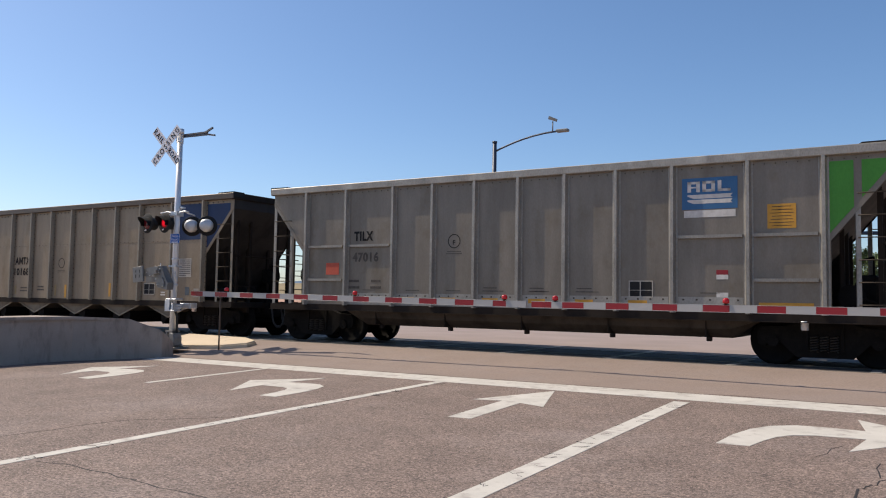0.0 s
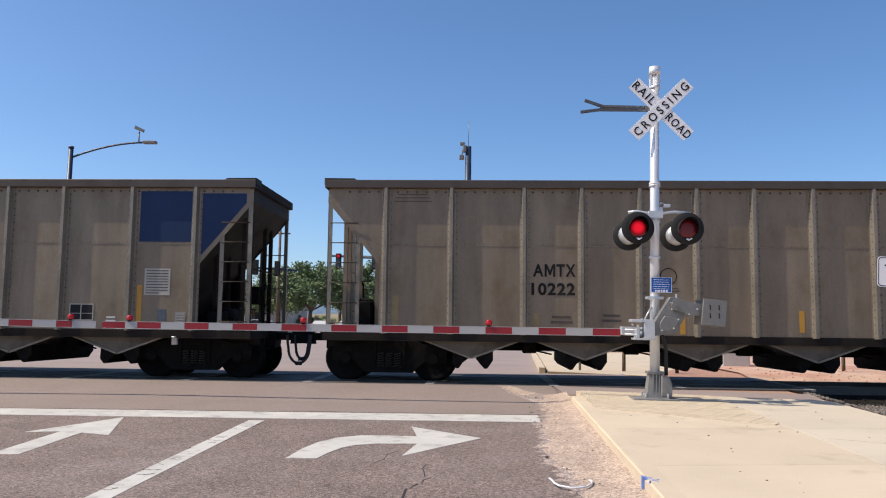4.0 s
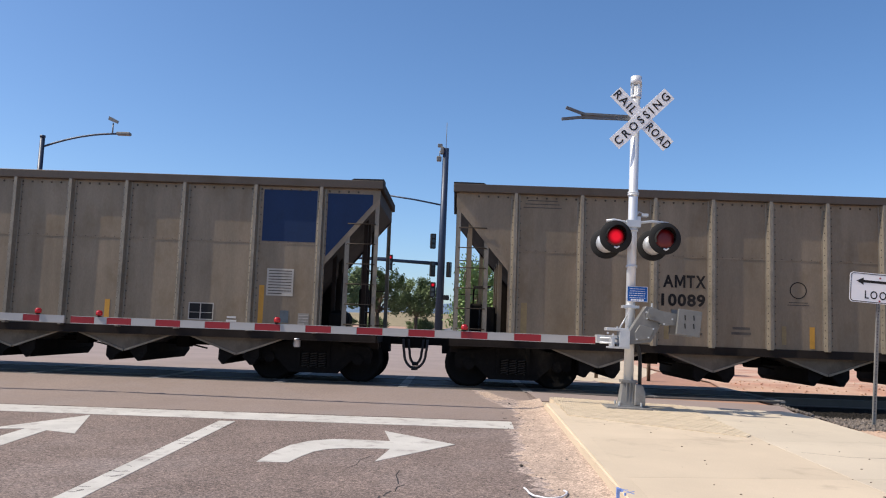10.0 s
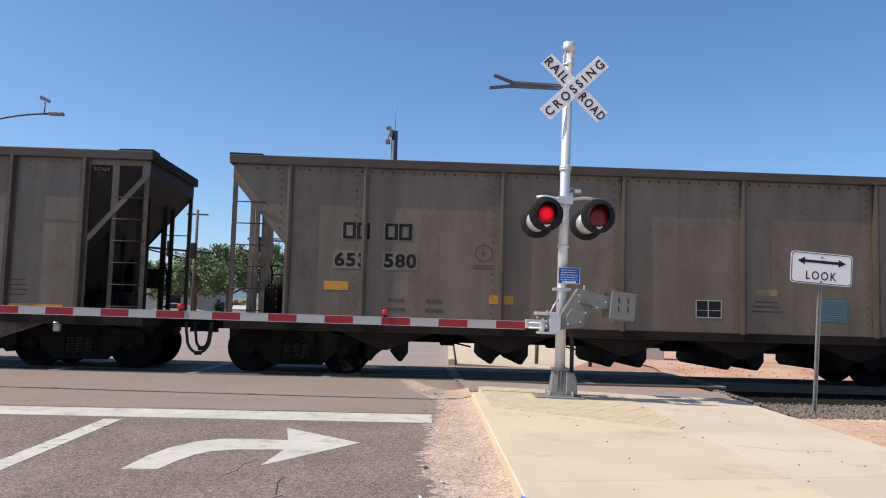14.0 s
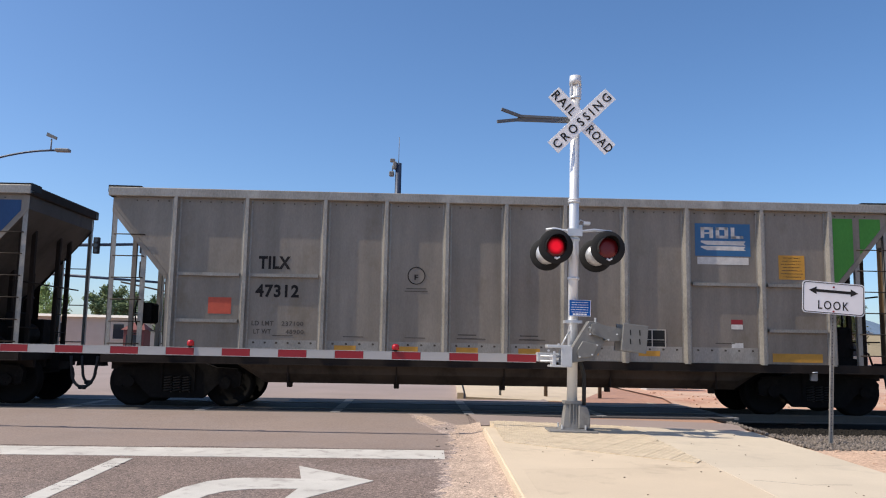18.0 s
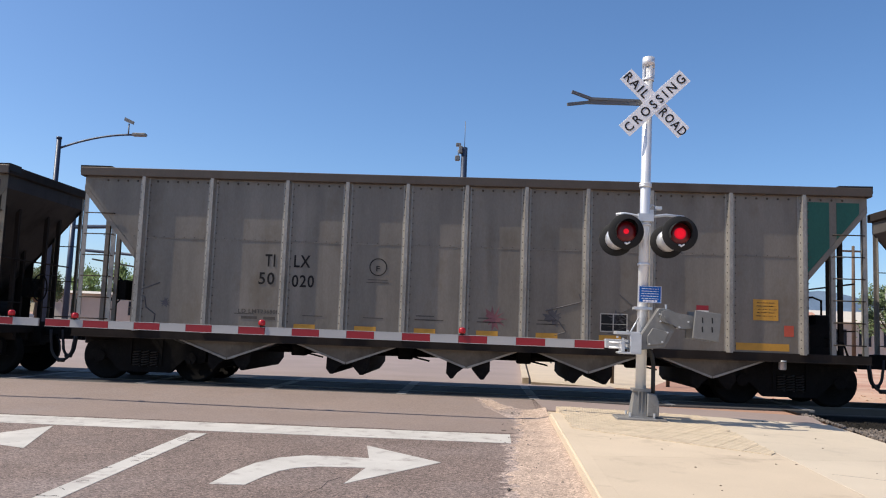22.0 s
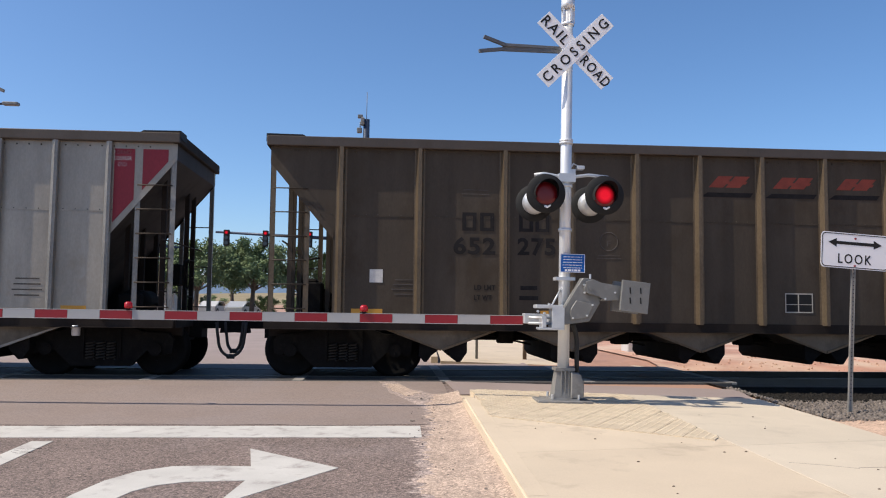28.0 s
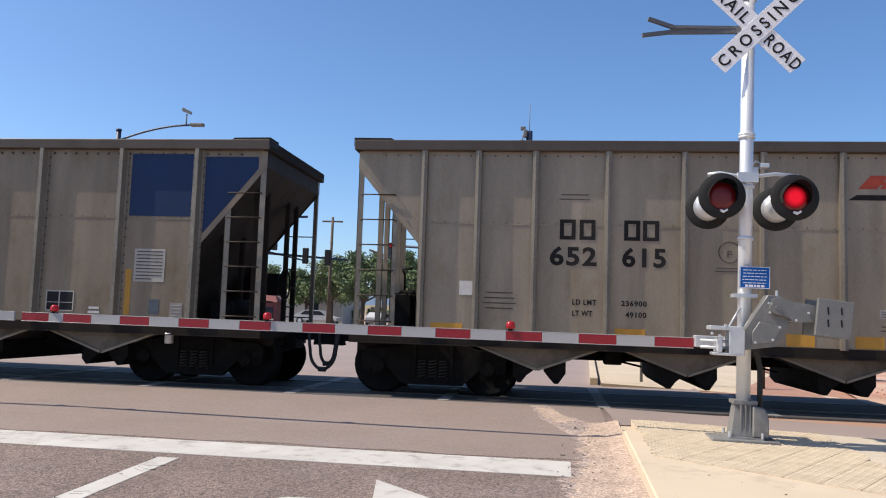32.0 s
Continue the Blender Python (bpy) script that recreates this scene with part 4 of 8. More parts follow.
def flasher_hood(bm):
    # A short visor, longest above the lens.
    seg = 24
    rows = []
    for k in range(seg + 1):
        a = math.pi * (-0.15 + 1.3 * k / seg)
        out = 0.09 + 0.16 * max(0, math.sin(a))
        rows.append((Vector((0.158 * math.cos(a), -0.01, 0.158 * math.sin(a))), Vector((0.150 * math.cos(a), -0.01 - out, 0.150 * math.sin(a)))))
    vs = [(bm.verts.new(p), bm.verts.new(q)) for p, q in rows]
    for p, q in zip(vs, vs[1:]):
        bm.faces.new((p[0], q[0], q[1], p[1])).smooth = True
    bmesh.ops.solidify(bm, geom=bm.faces[:], thickness=0.004)


def flasher_case(bm):
    rings = lathe(bm, [(0.02, 0.27), (0.11, 0.262), (0.155, 0.22), (0.165, 0.06), (0.155, 0.005)], 20)
    bm.faces.new(rings[0])


def flasher_lens(bm):
    rings = lathe(bm, [(0.148, -0.002), (0.142, -0.010), (0.09, -0.017), (0.03, -0.020)], 24)
    bm.faces.new(rings[-1])


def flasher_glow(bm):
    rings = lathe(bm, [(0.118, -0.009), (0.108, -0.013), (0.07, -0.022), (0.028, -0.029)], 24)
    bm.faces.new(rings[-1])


GLOWS = []   # (object, its lit place, its dark place, side)


def flasher(signal, x, y, z, turn, side, case=None):
    f = part("flasher", cached("flasher_disc", flasher_disc, M_BLACK), None, signal, "black flasher disc with a red lens", m=pose(x, y, z, 0, 0, turn))
    part("visor", cached("flasher_hood", flasher_hood, M_BLACK), None, f)
    part("housing", cached("flasher_case", flasher_case, case or M_GALV), None, f, "black lamp housing" if case else "pale metal lamp housing")
    part("lens", cached("flasher_lens", flasher_lens, M_REDLENS), None, f, "dark red glass lens")
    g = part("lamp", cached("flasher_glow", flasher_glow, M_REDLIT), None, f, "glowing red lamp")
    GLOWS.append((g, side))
    bm = bmesh.new()
    cyl(bm, (-0.01, -0.02, -0.165), (0.01, -0.07, -0.185), 0.016, seg=6)
    cyl(bm, (0.01, -0.07, -0.185), (0.05, -0.07, -0.16), 0.012, seg=6)
    part("latch", bm, M_SIGNWHITE, f)
    return f


def crossbuck(signal, x, y, z, turn):
    c = part("crossbuck", bmesh_of(lambda b: box(b, -0.05, 0.05, 0.012, 0.05, -0.12, 0.12)), M_GALV, signal, "white crossed railway sign boards", m=pose(x, y, z, 0, 0, turn))
    a = part("board", cached("blade", blade, M_SIGNWHITE), None, c, m=pose(0, -0.002, 0, 0, -45, 0))
    b = part("board", cached("blade", blade, M_SIGNWHITE), None, c, m=pose(0, 0.007, 0, 0, 45, 0))
    for word, dx, dy, tilt, w in (("CROSSING", 0.0, -0.0075, -45, 1.15), ("RAIL", -0.375, 0.0015, 45, 0.44), ("ROAD", 0.385, 0.0015, 45, 0.48)):
        me, fit = fitted(word, w, 0.138, M_BLACK, 0.003, 1.5 if w > 1 else 1.25)
        letters(me, c, pose(0, dy, 0, 0, tilt, 0) @ Matrix.Translation((dx, 0, 0)) @ FACE @ fit)


def bmesh_of(build):
    bm = bmesh.new()
    build(bm)
    return bm


def gate_arm(arm_from, arm_to, y0, y1, z0, z1, lamps, label):
    """The striped gate arm, lowered, with its lamps."""
    arm = thing("gate_arm", label, "gate arm", "gate arms")
    sgn = 1 if arm_to > arm_from else -1
    length = abs(arm_to - arm_from)
    n = int(length / 0.43)
    yaw = math.degrees(math.atan2((y1 - y0) * sgn, length))

    def seg_mesh(bm):
        bevel_box(bm, -0.215, 0.215, -0.016, 0.016, -0.06, 0.06, 0.004)

    def edge_mesh(bm):
        bevel_box(bm, -0.215, 0.215, -0.0175, 0.0175, -0.0625, -0.055, 0.001)
        bevel_box(bm, -0.215, 0.215, -0.0175, 0.0175, 0.055, 0.0625, 0.001)
    for i in range(n + 1):
        d = min(0.215 + 0.43 * i, length - 0.1)
        f = d / length
        stripe_part = part("stripe", cached("stripe", seg_mesh, M_ARMRED if i % 2 == 0 else M_ARMWHITE), None, arm, m=pose(arm_from + sgn * d, y0 + (y1 - y0) * f, z0 + (z1 - z0) * f, 0, -math.degrees(math.atan2((z1 - z0) * sgn, length)), yaw))
        part("edge_strip", cached("edge_strip", edge_mesh, M_ARMWHITE), None, stripe_part)
    bm = bmesh.new()
    tube(bm, [(arm_from, y0 + 0.028, z0), (arm_to, y1 + 0.028, z1)], 0.014, 4)
    part("stiffener", bm, M_GALV, arm)
    for x in lamps:
        f = abs(x - arm_from) / length
        y, z = y0 + (y1 - y0) * f, z0 + (z1 - z0) * f
        bm = bmesh.new()
        cyl(bm, (0, 0, 0.058), (0, 0, 0.085), 0.03, seg=8)
        box(bm, -0.05, 0.05, -0.01, 0.01, 0.06, 0.075)
        lamp = part("lamp_base", bm, M_BLACK, arm, m=pose(x, y, z))
        bm = bmesh.new()
        rings = lathe(bm, [(0.05, 0.085), (0.055, 0.11), (0.052, 0.15), (0.03, 0.172)], 12, "z")
        bm.faces.new(rings[0])
        bm.faces.new(rings[-1])
        part("lamp_lens", bm, M_REDSMALL, lamp, "small red gate lamp")
    return arm


def signal(x, y, z, top, lean, turn, mirror, label, face=0, cross=(0.085, -0.1), drop=0.7, fork=0.62, lamps_x=None, lift=0.0, notice_up=0.0, rear=172, front_case=None):
    """A crossing signal on a round pole; its parts look towards -y before it is turned."""
    s = thing("crossing_signal", label, "crossing signal", "crossing signals", pose(x, y, z, lean[0], lean[1], turn))
    h = top - z
    k = -1 if mirror else 1
    bm = bmesh.new()
    cyl(bm, (0, 0, 0.35), (0, 0, h), 0.076, 0.07, seg=18)
    for zz in (1.55, 2.2, 2.78, 3.35, 3.38):
        cyl(bm, (0, 0, zz), (0, 0, zz + 0.035), 0.09, seg=16)
    part("pole", bm, M_POLEWHITE, s)
    bm = bmesh.new()
    cyl(bm, (0, 0, h - 0.12), (0, 0, h + 0.02), 0.092, 0.088, seg=18)
    cyl(bm, (0, 0, h - 0.34), (0, 0, h - 0.3), 0.085, seg=16)
    for a in range(5):
        c, d = math.cos(a * 1.257), math.sin(a * 1.257)
        box(bm, 0.08 * c - 0.012, 0.08 * c + 0.012, 0.08 * d - 0.012, 0.08 * d + 0.012, h - 0.3, h - 0.12)
    part("bell", bm, M_POLEWHITE, s, "white bell on top of the pole")
    # Flared base with a junction box.
    bm = bmesh.new()
    bevel_box(bm, -0.36, 0.34, -0.24, 0.24, -0.02, 0.035, 0.01)
    part("footing_plate", bm, M_BASE, s)
    bm = bmesh.new()
    for (w0, w1, z0, z1) in ((0.185, 0.18, 0.035, 0.055), (0.145, 0.10, 0.055, 0.40), (0.125, 0.125, 0.40, 0.44)):
        r0 = [bm.verts.new((sx * w0, sy * w0, z0)) for sx, sy in ((-1, -1), (1, -1), (1, 1), (-1, 1))]
        r1 = [bm.verts.new((sx * w1, sy * w1, z1)) for sx, sy in ((-1, -1), (1, -1), (1, 1), (-1, 1))]
        for i in range(4):
            bm.faces.new((r0[i], r0[(i + 1) % 4], r1[(i + 1) % 4], r1[i]))
        bm.faces.new(r0[::-1])
        bm.faces.new(r1)
    base = part("base", bm, M_BASE, s, "grey cast base of the pole")
    for xx in (-0.048, 0.0, 0.048):
        part("stiffening_rib", cached("stiffening_rib", lambda b: box(b, -0.006, 0.006, -0.14, -0.10, 0.06, 0.40), M_BASE), None, base, m=pose(xx, 0, 0))
    for sx in (-1, 1):
        for sy in (-1, 1):
            part("anchor_bolt", cached("anchor_bolt", lambda b: cyl(b, (0, 0, 0.035), (0, 0, 0.11), 0.016, seg=6), M_GALV), None, base, m=pose(sx * 0.168, sy * 0.168, 0))
    bm = bmesh.new()
    prism(bm, [(0.07, 0.06), (0.235, 0.06), (0.235, 0.26), (0.19, 0.37), (0.07, 0.39)], -0.17, 0.1)
    bmesh.ops.bevel(bm, geom=bm.edges[:], offset=0.012, segments=1, affect="EDGES")
    part("junction_box", bm, M_BASE, s)
    bm = bmesh.new()
    tube(bm, [(0.17, -0.02, 0.38), (0.17, -0.02, 0.60), (0.165, -0.03, 0.80), (0.13, -0.06, 0.93), (0.08, -0.12, 1.02)], 0.03, 8)
    part("conduit", bm, M_RUBBER, s, "black cable conduit")
    # Cross arm and flashers.
    bm = bmesh.new()
    tube(bm, [(-0.42 * k, -0.02, 2.93), (-0.30 * k, -0.03, 2.95), (0, -0.05, 2.9), (0.30 * k, -0.03, 2.95), (0.56 * k, -0.02, 2.93)], 0.022, 8)
    tube(bm, [(-0.30 * k, 0.0, 2.93), (-0.30 * k, 0.3, 2.88)], 0.02, 8)
    tube(bm, [(0.48 * k, 0.0, 2.93), (0.48 * k, 0.3, 2.88)], 0.02, 8)
    box(bm, -0.11, 0.11, -0.11, 0.11, 2.84, 2.95)
    part("cross_arm", bm, M_GALV, s, "pale cross arm that carries the flashers")
    bm = bmesh.new()
    bevel_box(bm, 0.14, 0.24, -0.05, 0.05, 3.02, 3.07, 0.008)
    tube(bm, [(0.02, 0, 2.98), (0.1, 0, 3.1), (0.2, 0, 3.05)], 0.012, 6)
    box(bm, 0.03, 0.12, -0.04, 0.04, 2.96, 3.02)
    part("wiring_box", bm, M_GALV, s)
    lx = lamps_x or (-0.30, 0.46, -0.34, 0.42)
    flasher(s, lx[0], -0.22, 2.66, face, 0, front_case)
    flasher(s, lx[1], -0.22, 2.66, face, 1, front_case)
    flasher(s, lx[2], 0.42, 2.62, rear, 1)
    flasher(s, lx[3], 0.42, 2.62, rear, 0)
    crossbuck(s, cross[0], cross[1], h - drop, 0)
    # Forked bracket below the bell.
    bm = bmesh.new()
    bevel_box(bm, *sorted((-0.04 * k, -0.86 * k)), 0.06, 0.10, h - fork - 0.070, h - fork + 0.010, 0.004)
    tube(bm, [(-0.82 * k, 0.05, h - fork), (-1.12 * k, -0.02, h - fork + 0.080)], 0.03, 4)
    tube(bm, [(-0.82 * k, 0.08, h - fork - 0.040), (-1.18 * k, 0.0, h - fork - 0.110)], 0.03, 4)
    tube(bm, [(-0.04 * k, 0.08, h - fork), (-0.82 * k, 0.05, h - fork + 0.005)], 0.025, 4)
    part("arm_bracket", bm, M_BRACKET, s, "forked metal bracket near the pole's top")
    # Blue notice, its writing as bars.
    bm = bmesh.new()
    bevel_box(bm, -0.08, 0.24, -0.118, -0.112, 1.66, 1.90, 0.002)
    n = part("notice", bm, M_SIGNBLUE, s, "small blue emergency notice with white lines")
    for zz, w, t in ((1.86, 0.24, 0.004), (1.825, 0.24, 0.004), (1.79, 0.25, 0.004), (1.755, 0.26, 0.004), (1.72, 0.24, 0.004), (1.6875, 0.2, 0.0125)):
        wb = bmesh.new()
        x0, step = 0.08 - w / 2, 0
        while x0 < 0.08 + w / 2 - 0.012:
            x1 = min(x0 + (0.028, 0.045, 0.02, 0.036, 0.052)[(step + int(zz * 400)) % 5], 0.08 + w / 2)
            box(wb, x0, x1, -0.1205, -0.1185, zz - t, zz + t)
            x0, step = x1 + 0.009, step + 1
        tagged(part("writing", wb, M_SIGNWHITE, n), kind="stuff")
    bm = bmesh.new()
    for b in ((-0.08, 0.24, 1.892, 1.898), (-0.08, 0.24, 1.662, 1.668), (-0.078, -0.072, 1.66, 1.90), (0.232, 0.238, 1.66, 1.90)):
        box(bm, b[0], b[1], -0.1205, -0.1185, b[2], b[3])
    part("border", bm, M_SIGNWHITE, n)
    # Gate mechanism, counterweights and arm mount.
    bm = bmesh.new()
    prism(bm, [(k * px, pz) for px, pz in ((-0.08, 0.95), (0.30, 1.01), (0.45, 1.27), (0.42, 1.50), (0.31, 1.61), (0.20, 1.62), (0.12, 1.48), (-0.04, 1.20), (-0.10, 1.15))], -0.30, -0.10)
    bmesh.ops.bevel(bm, geom=bm.edges[:], offset=0.008, segments=1, affect="EDGES")
    g = part("gate_mechanism", bm, M_GREYBOX, s, "grey gate motor casing")
    bm = bmesh.new()
    prism(bm, [(k * px, pz) for px, pz in ((0.02, 1.02), (0.27, 1.06), (0.36, 1.25), (0.10, 1.30), (0.02, 1.17))], -0.325, -0.302)
    bmesh.ops.bevel(bm, geom=bm.edges[:], offset=0.006, segments=1, affect="EDGES")
    part("cover_plate", bm, M_GREYBOX, g)
    bm = bmesh.new()
    cyl(bm, (k * 0.29, -0.36, 1.47), (k * 0.29, -0.30, 1.47), 0.075, 0.085, seg=14)
    cyl(bm, (k * 0.29, -0.40, 1.47), (k * 0.29, -0.36, 1.47), 0.03, seg=10)
    part("pivot", bm, M_GREYBOX, g)
    for px, pz in ((0.30, 1.57), (0.38, 1.50), (0.21, 1.52), (0.37, 1.40), (0.22, 1.41), (0.05, 1.05), (0.25, 1.09), (0.33, 1.24)):
        part("bolt", cached("bolt", lambda b: cyl(b, (0, -0.02, 0), (0, 0.02, 0), 0.014, seg=6), M_GALV), None, g, m=pose(k * px, -0.315 if pz > 1.3 else -0.335, pz))
    bm = bmesh.new()
    for yy in (-0.38, -0.06):
        prism(bm, [(k * px, pz) for px, pz in ((0.22, 1.56), (0.32, 1.60), (0.44, 1.55), (0.74, 1.51), (0.95, 1.50), (0.95, 1.36), (0.72, 1.32), (0.50, 1.30), (0.42, 1.36), (0.25, 1.40))], yy, yy + 0.02)
    bmesh.ops.bevel(bm, geom=bm.edges[:], offset=0.004, segments=1, affect="EDGES")
    ca = part("counterweight_arm", bm, M_GREYBOX, s)
    bm = bmesh.new()
    bm.free()
    for px, pz in ((0.64, 1.42), (0.86, 1.43), (0.50, 1.33)):
        part("tie_bolt", cached("tie_bolt", lambda b: cyl(b, (0, -0.40, 0), (0, -0.03, 0), 0.015, seg=6), M_GALV), None, ca, m=pose(k * px, 0, pz))
    bm = bmesh.new()
    prism(bm, [(k * px, pz) for px, pz in ((0.69, 1.17), (1.09, 1.13), (1.13, 1.56), (0.73, 1.60))], -0.46, -0.40)
    bmesh.ops.bevel(bm, geom=bm.edges[:], offset=0.006, segments=1, affect="EDGES")
    w = part("counterweight", bm, M_GREYBOX, s, "slotted grey counterweight plate")
    for px in (0.84, 0.99):
        for pz in (1.27, 1.41):
            part("slot", cached("slot", lambda b: box(b, -0.009, 0.009, -0.002, 0.002, 0, 0.085), M_BLACK), None, w, m=pose(k * px, -0.461, pz, 0, -5 * k, 0))
    bm = bmesh.new()
    prism(bm, [(k * px, pz) for px, pz in ((0.69, 1.17), (1.09, 1.13), (1.13, 1.56), (0.73, 1.60))], -0.04, 0.02)
    part("counterweight", bm, M_GREYBOX, s)
    bm = bmesh.new()
    bevel_box(bm, *sorted((k * -0.42, k * -0.08)), -0.34, -0.10, 1.19, 1.235, 0.006)
    mount = part("arm_mount", bm, M_GALV, s, "galvanised clamp that holds the gate arm")
    for x0, x1, y0, y1, c, d in ((-0.38, -0.06, -0.34, -0.10, 0.92, 0.95), (-0.22, -0.06, -0.34, -0.10, 0.93, 1.20), (-0.34, -0.29, -0.34, -0.10, 0.95, 1.10), (-0.50, -0.12, 0.10, 0.30, 0.99, 1.12), (-0.20, -0.10, -0.12, 0.30, 1.0, 1.10)):
        part("clamp_plate", bmesh_of(lambda b: bevel_box(b, *sorted((k * x0, k * x1)), y0, y1, c, d, 0.006)), M_GALV, mount)
    for pz in (1.0, 1.07):
        part("clamp_rod", cached("clamp_rod", lambda b: cyl(b, (-0.2, 0, 0), (0.2, 0, 0), 0.016, seg=8), M_GALV), None, mount, m=pose(k * -0.30, -0.23, pz))
    for xx, pz in ((-0.40, 1.15), (-0.32, 1.13), (-0.26, 1.24)):
        part("bolt", cached("mount_bolt", lambda b: cyl(b, (0, -0.02, 0), (0, 0.02, 0), 0.016, seg=6), M_GALV), None, mount, m=pose(k * xx, -0.34, pz))
    bm = bmesh.new()
    tube(bm, [(k * -0.18, -0.1, 1.23), (k * -0.06, -0.05, 1.44)], 0.012, 6)
    part("brace", bm, M_GALV, s)
    bm = bmesh.new()
    box(bm, *sorted((k * -0.13, k * 0.12)), -0.1, 0.1, 1.56, 1.60)
    part("pole_clamp", bm, M_GALV, s)
    bm = bmesh.new()
    cyl(bm, (k * 0.33, -0.2, 1.59), (k * 0.33, -0.2, 1.68), 0.016, seg=6)
    part("stop_pin", bm, M_GALV, s)
    for c in s.children:
        kind = c.name.split(".")[0]
        if kind in ("flasher", "cross_arm", "wiring_box", "gate_mechanism", "counterweight", "counterweight_arm", "stop_pin", "brace", "pole_clamp"):
            c.location.z += lift
            if kind in ("gate_mechanism", "counterweight", "counterweight_arm", "stop_pin"):
                c.scale = (0.88, 1.0, 0.9)
                c.location.z += 0.13
        elif kind == "notice":
            c.location.z += notice_up
    return s


POLE = (2.29, 13.02)
POLE_Z = walk_z(*POLE)
signal(POLE[0], POLE[1], POLE_Z, 5.69, (-0.35, 0.45), 0, False, "pale metal crossing signal with red flashers and crossed boards")
gate_arm(1.80, -6.90, 13.26, 13.80, 1.43, 1.40, (-0.30, -3.42, -6.52), "lowered red and white striped gate arm beside the pavement")
MED_Z = ground_z(-16, 13.5) + 0.10
signal(-16.8, 13.5, MED_Z, MED_Z + 5.5, (0, 0), 4, True, "pale metal crossing signal on the median, its flashers turned aside", face=-8, rear=215, front_case=M_BLACK, cross=(-0.16, -0.3), drop=0.45, fork=0.12, lamps_x=(-0.18, -0.80, 0.10, 0.62), lift=0.46, notice_up=0.95)
gate_arm(-16.45, -7.25, 13.75, 13.82, 1.46, 1.40, (-15.2, -11.25, -7.6), "lowered red and white striped gate arm from the median")
# A thin prop under the median's arm.
bm = bmesh.new()
cyl(bm, (-15.4, 13.76, ground_z(-15.4, 13.76) + 0.05), (-15.4, 13.76, 1.39), 0.02, seg=8)
box(bm, -15.45, -15.35, 13.73, 13.79, 1.36, 1.395)
tagged(new("arm_prop", finish(bm, "arm_prop", M_BARK)), "thin brown prop under the gate arm", "prop")

# ---- LOOK sign ----
LOOK_X, LOOK_Y = 5.86, 12.6
look_sign = thing("look_sign", "white LOOK sign with a double arrow on a leaning steel post", "sign", m=pose(LOOK_X, LOOK_Y, ground_z(LOOK_X, LOOK_Y) + 0.07, -1, 3.2, 2))
bm = bmesh.new()
prism(bm, [(-0.024, -0.2), (0.024, -0.2), (0.024, 2.05), (-0.024, 2.05)], 0.006, 0.016)
for sx in (-0.024, 0.016):
    box(bm, sx, sx + 0.008, 0.0, 0.035, -0.1, 2.05)
part("post", bm, M_BASE, look_sign, "perforated galvanised post")
bm = bmesh.new()
for i in range(38):
    cyl(bm, (0, 0.004, 0.1 + 0.05 * i), (0, 0.0065, 0.1 + 0.05 * i), 0.007, seg=6)
part("post_holes", bm, M_BLACK, look_sign)
bm = bmesh.new()
edge = []
for cx, cz, a0 in ((0.407, 1.81, -90), (0.407, 2.167, 0), (-0.407, 2.167, 90), (-0.407, 1.81, 180)):
    edge += [(cx + 0.05 * math.cos(math.radians(a0 + 22.5 * k)), cz + 0.05 * math.sin(math.radians(a0 + 22.5 * k))) for k in range(5)]
prism(bm, edge, -0.012, -0.008)
board = part("board", bm, M_SIGNWHITE, look_sign)
bm = bmesh.new()
for (x0, z0), (x1, z1) in zip(edge, edge[1:] + edge[:1]):
    x0, x1 = x0 * 0.975, x1 * 0.975
    z0, z1 = 1.9885 + (z0 - 1.9885) * 0.95, 1.9885 + (z1 - 1.9885) * 0.95
    inner = [(x * 0.98, 1.9885 + (z - 1.9885) * 0.955) for x, z in ((x1, z1), (x0, z0))]
    prism(bm, [(x0, z0), (x1, z1)] + inner, -0.0145, -0.0125)
prism(bm, [(-0.36, 2.085), (-0.25, 2.14), (-0.25, 2.105), (0.25, 2.105), (0.25, 2.14), (0.36, 2.085), (0.25, 2.03), (0.25, 2.065), (-0.25, 2.065), (-0.25, 2.03)], -0.0145, -0.0125)
part("arrow", bm, M_BLACK, board, "black double-headed arrow and border")
me, fit = fitted("LOOK", 0.45, 0.125, M_BLACK, 0.002, 1.25)
letters(me, board, pose(0, -0.0135, 1.885) @ FACE @ fit)
bm = bmesh.new()
for zz in (1.8, 2.15):
    cyl(bm, (0, -0.02, zz), (0, 0.0, zz), 0.014, seg=8)
part("bolt", bm, M_ARMRED, look_sign)

# ---- the train ----
HALF, TOP, SILL = 7.38, 4.03, 0.98       # half length over the top chord, height of the top, top of the side sill
SIDE, RIB_D = 1.50, 0.105
PITCH = 16.17
FRACS = {"ten": (0.084, 0.173, 0.271, 0.348, 0.425, 0.500, 0.575, 0.652, 0.731, 0.828, 0.917),
         "even": (0.077, 0.135, 0.195, 0.270, 0.347, 0.424, 0.500, 0.576, 0.653, 0.730, 0.805, 0.865, 0.923),
         "six": (0.076, 0.171, 0.345, 0.500, 0.655, 0.829, 0.924)}
CUT_X, CUT_Z0, CUT_Z1 = 1.06, 3.60, 2.34  # the open triangle under each end


def xf(f):
    return -HALF + 2 * HALF * f


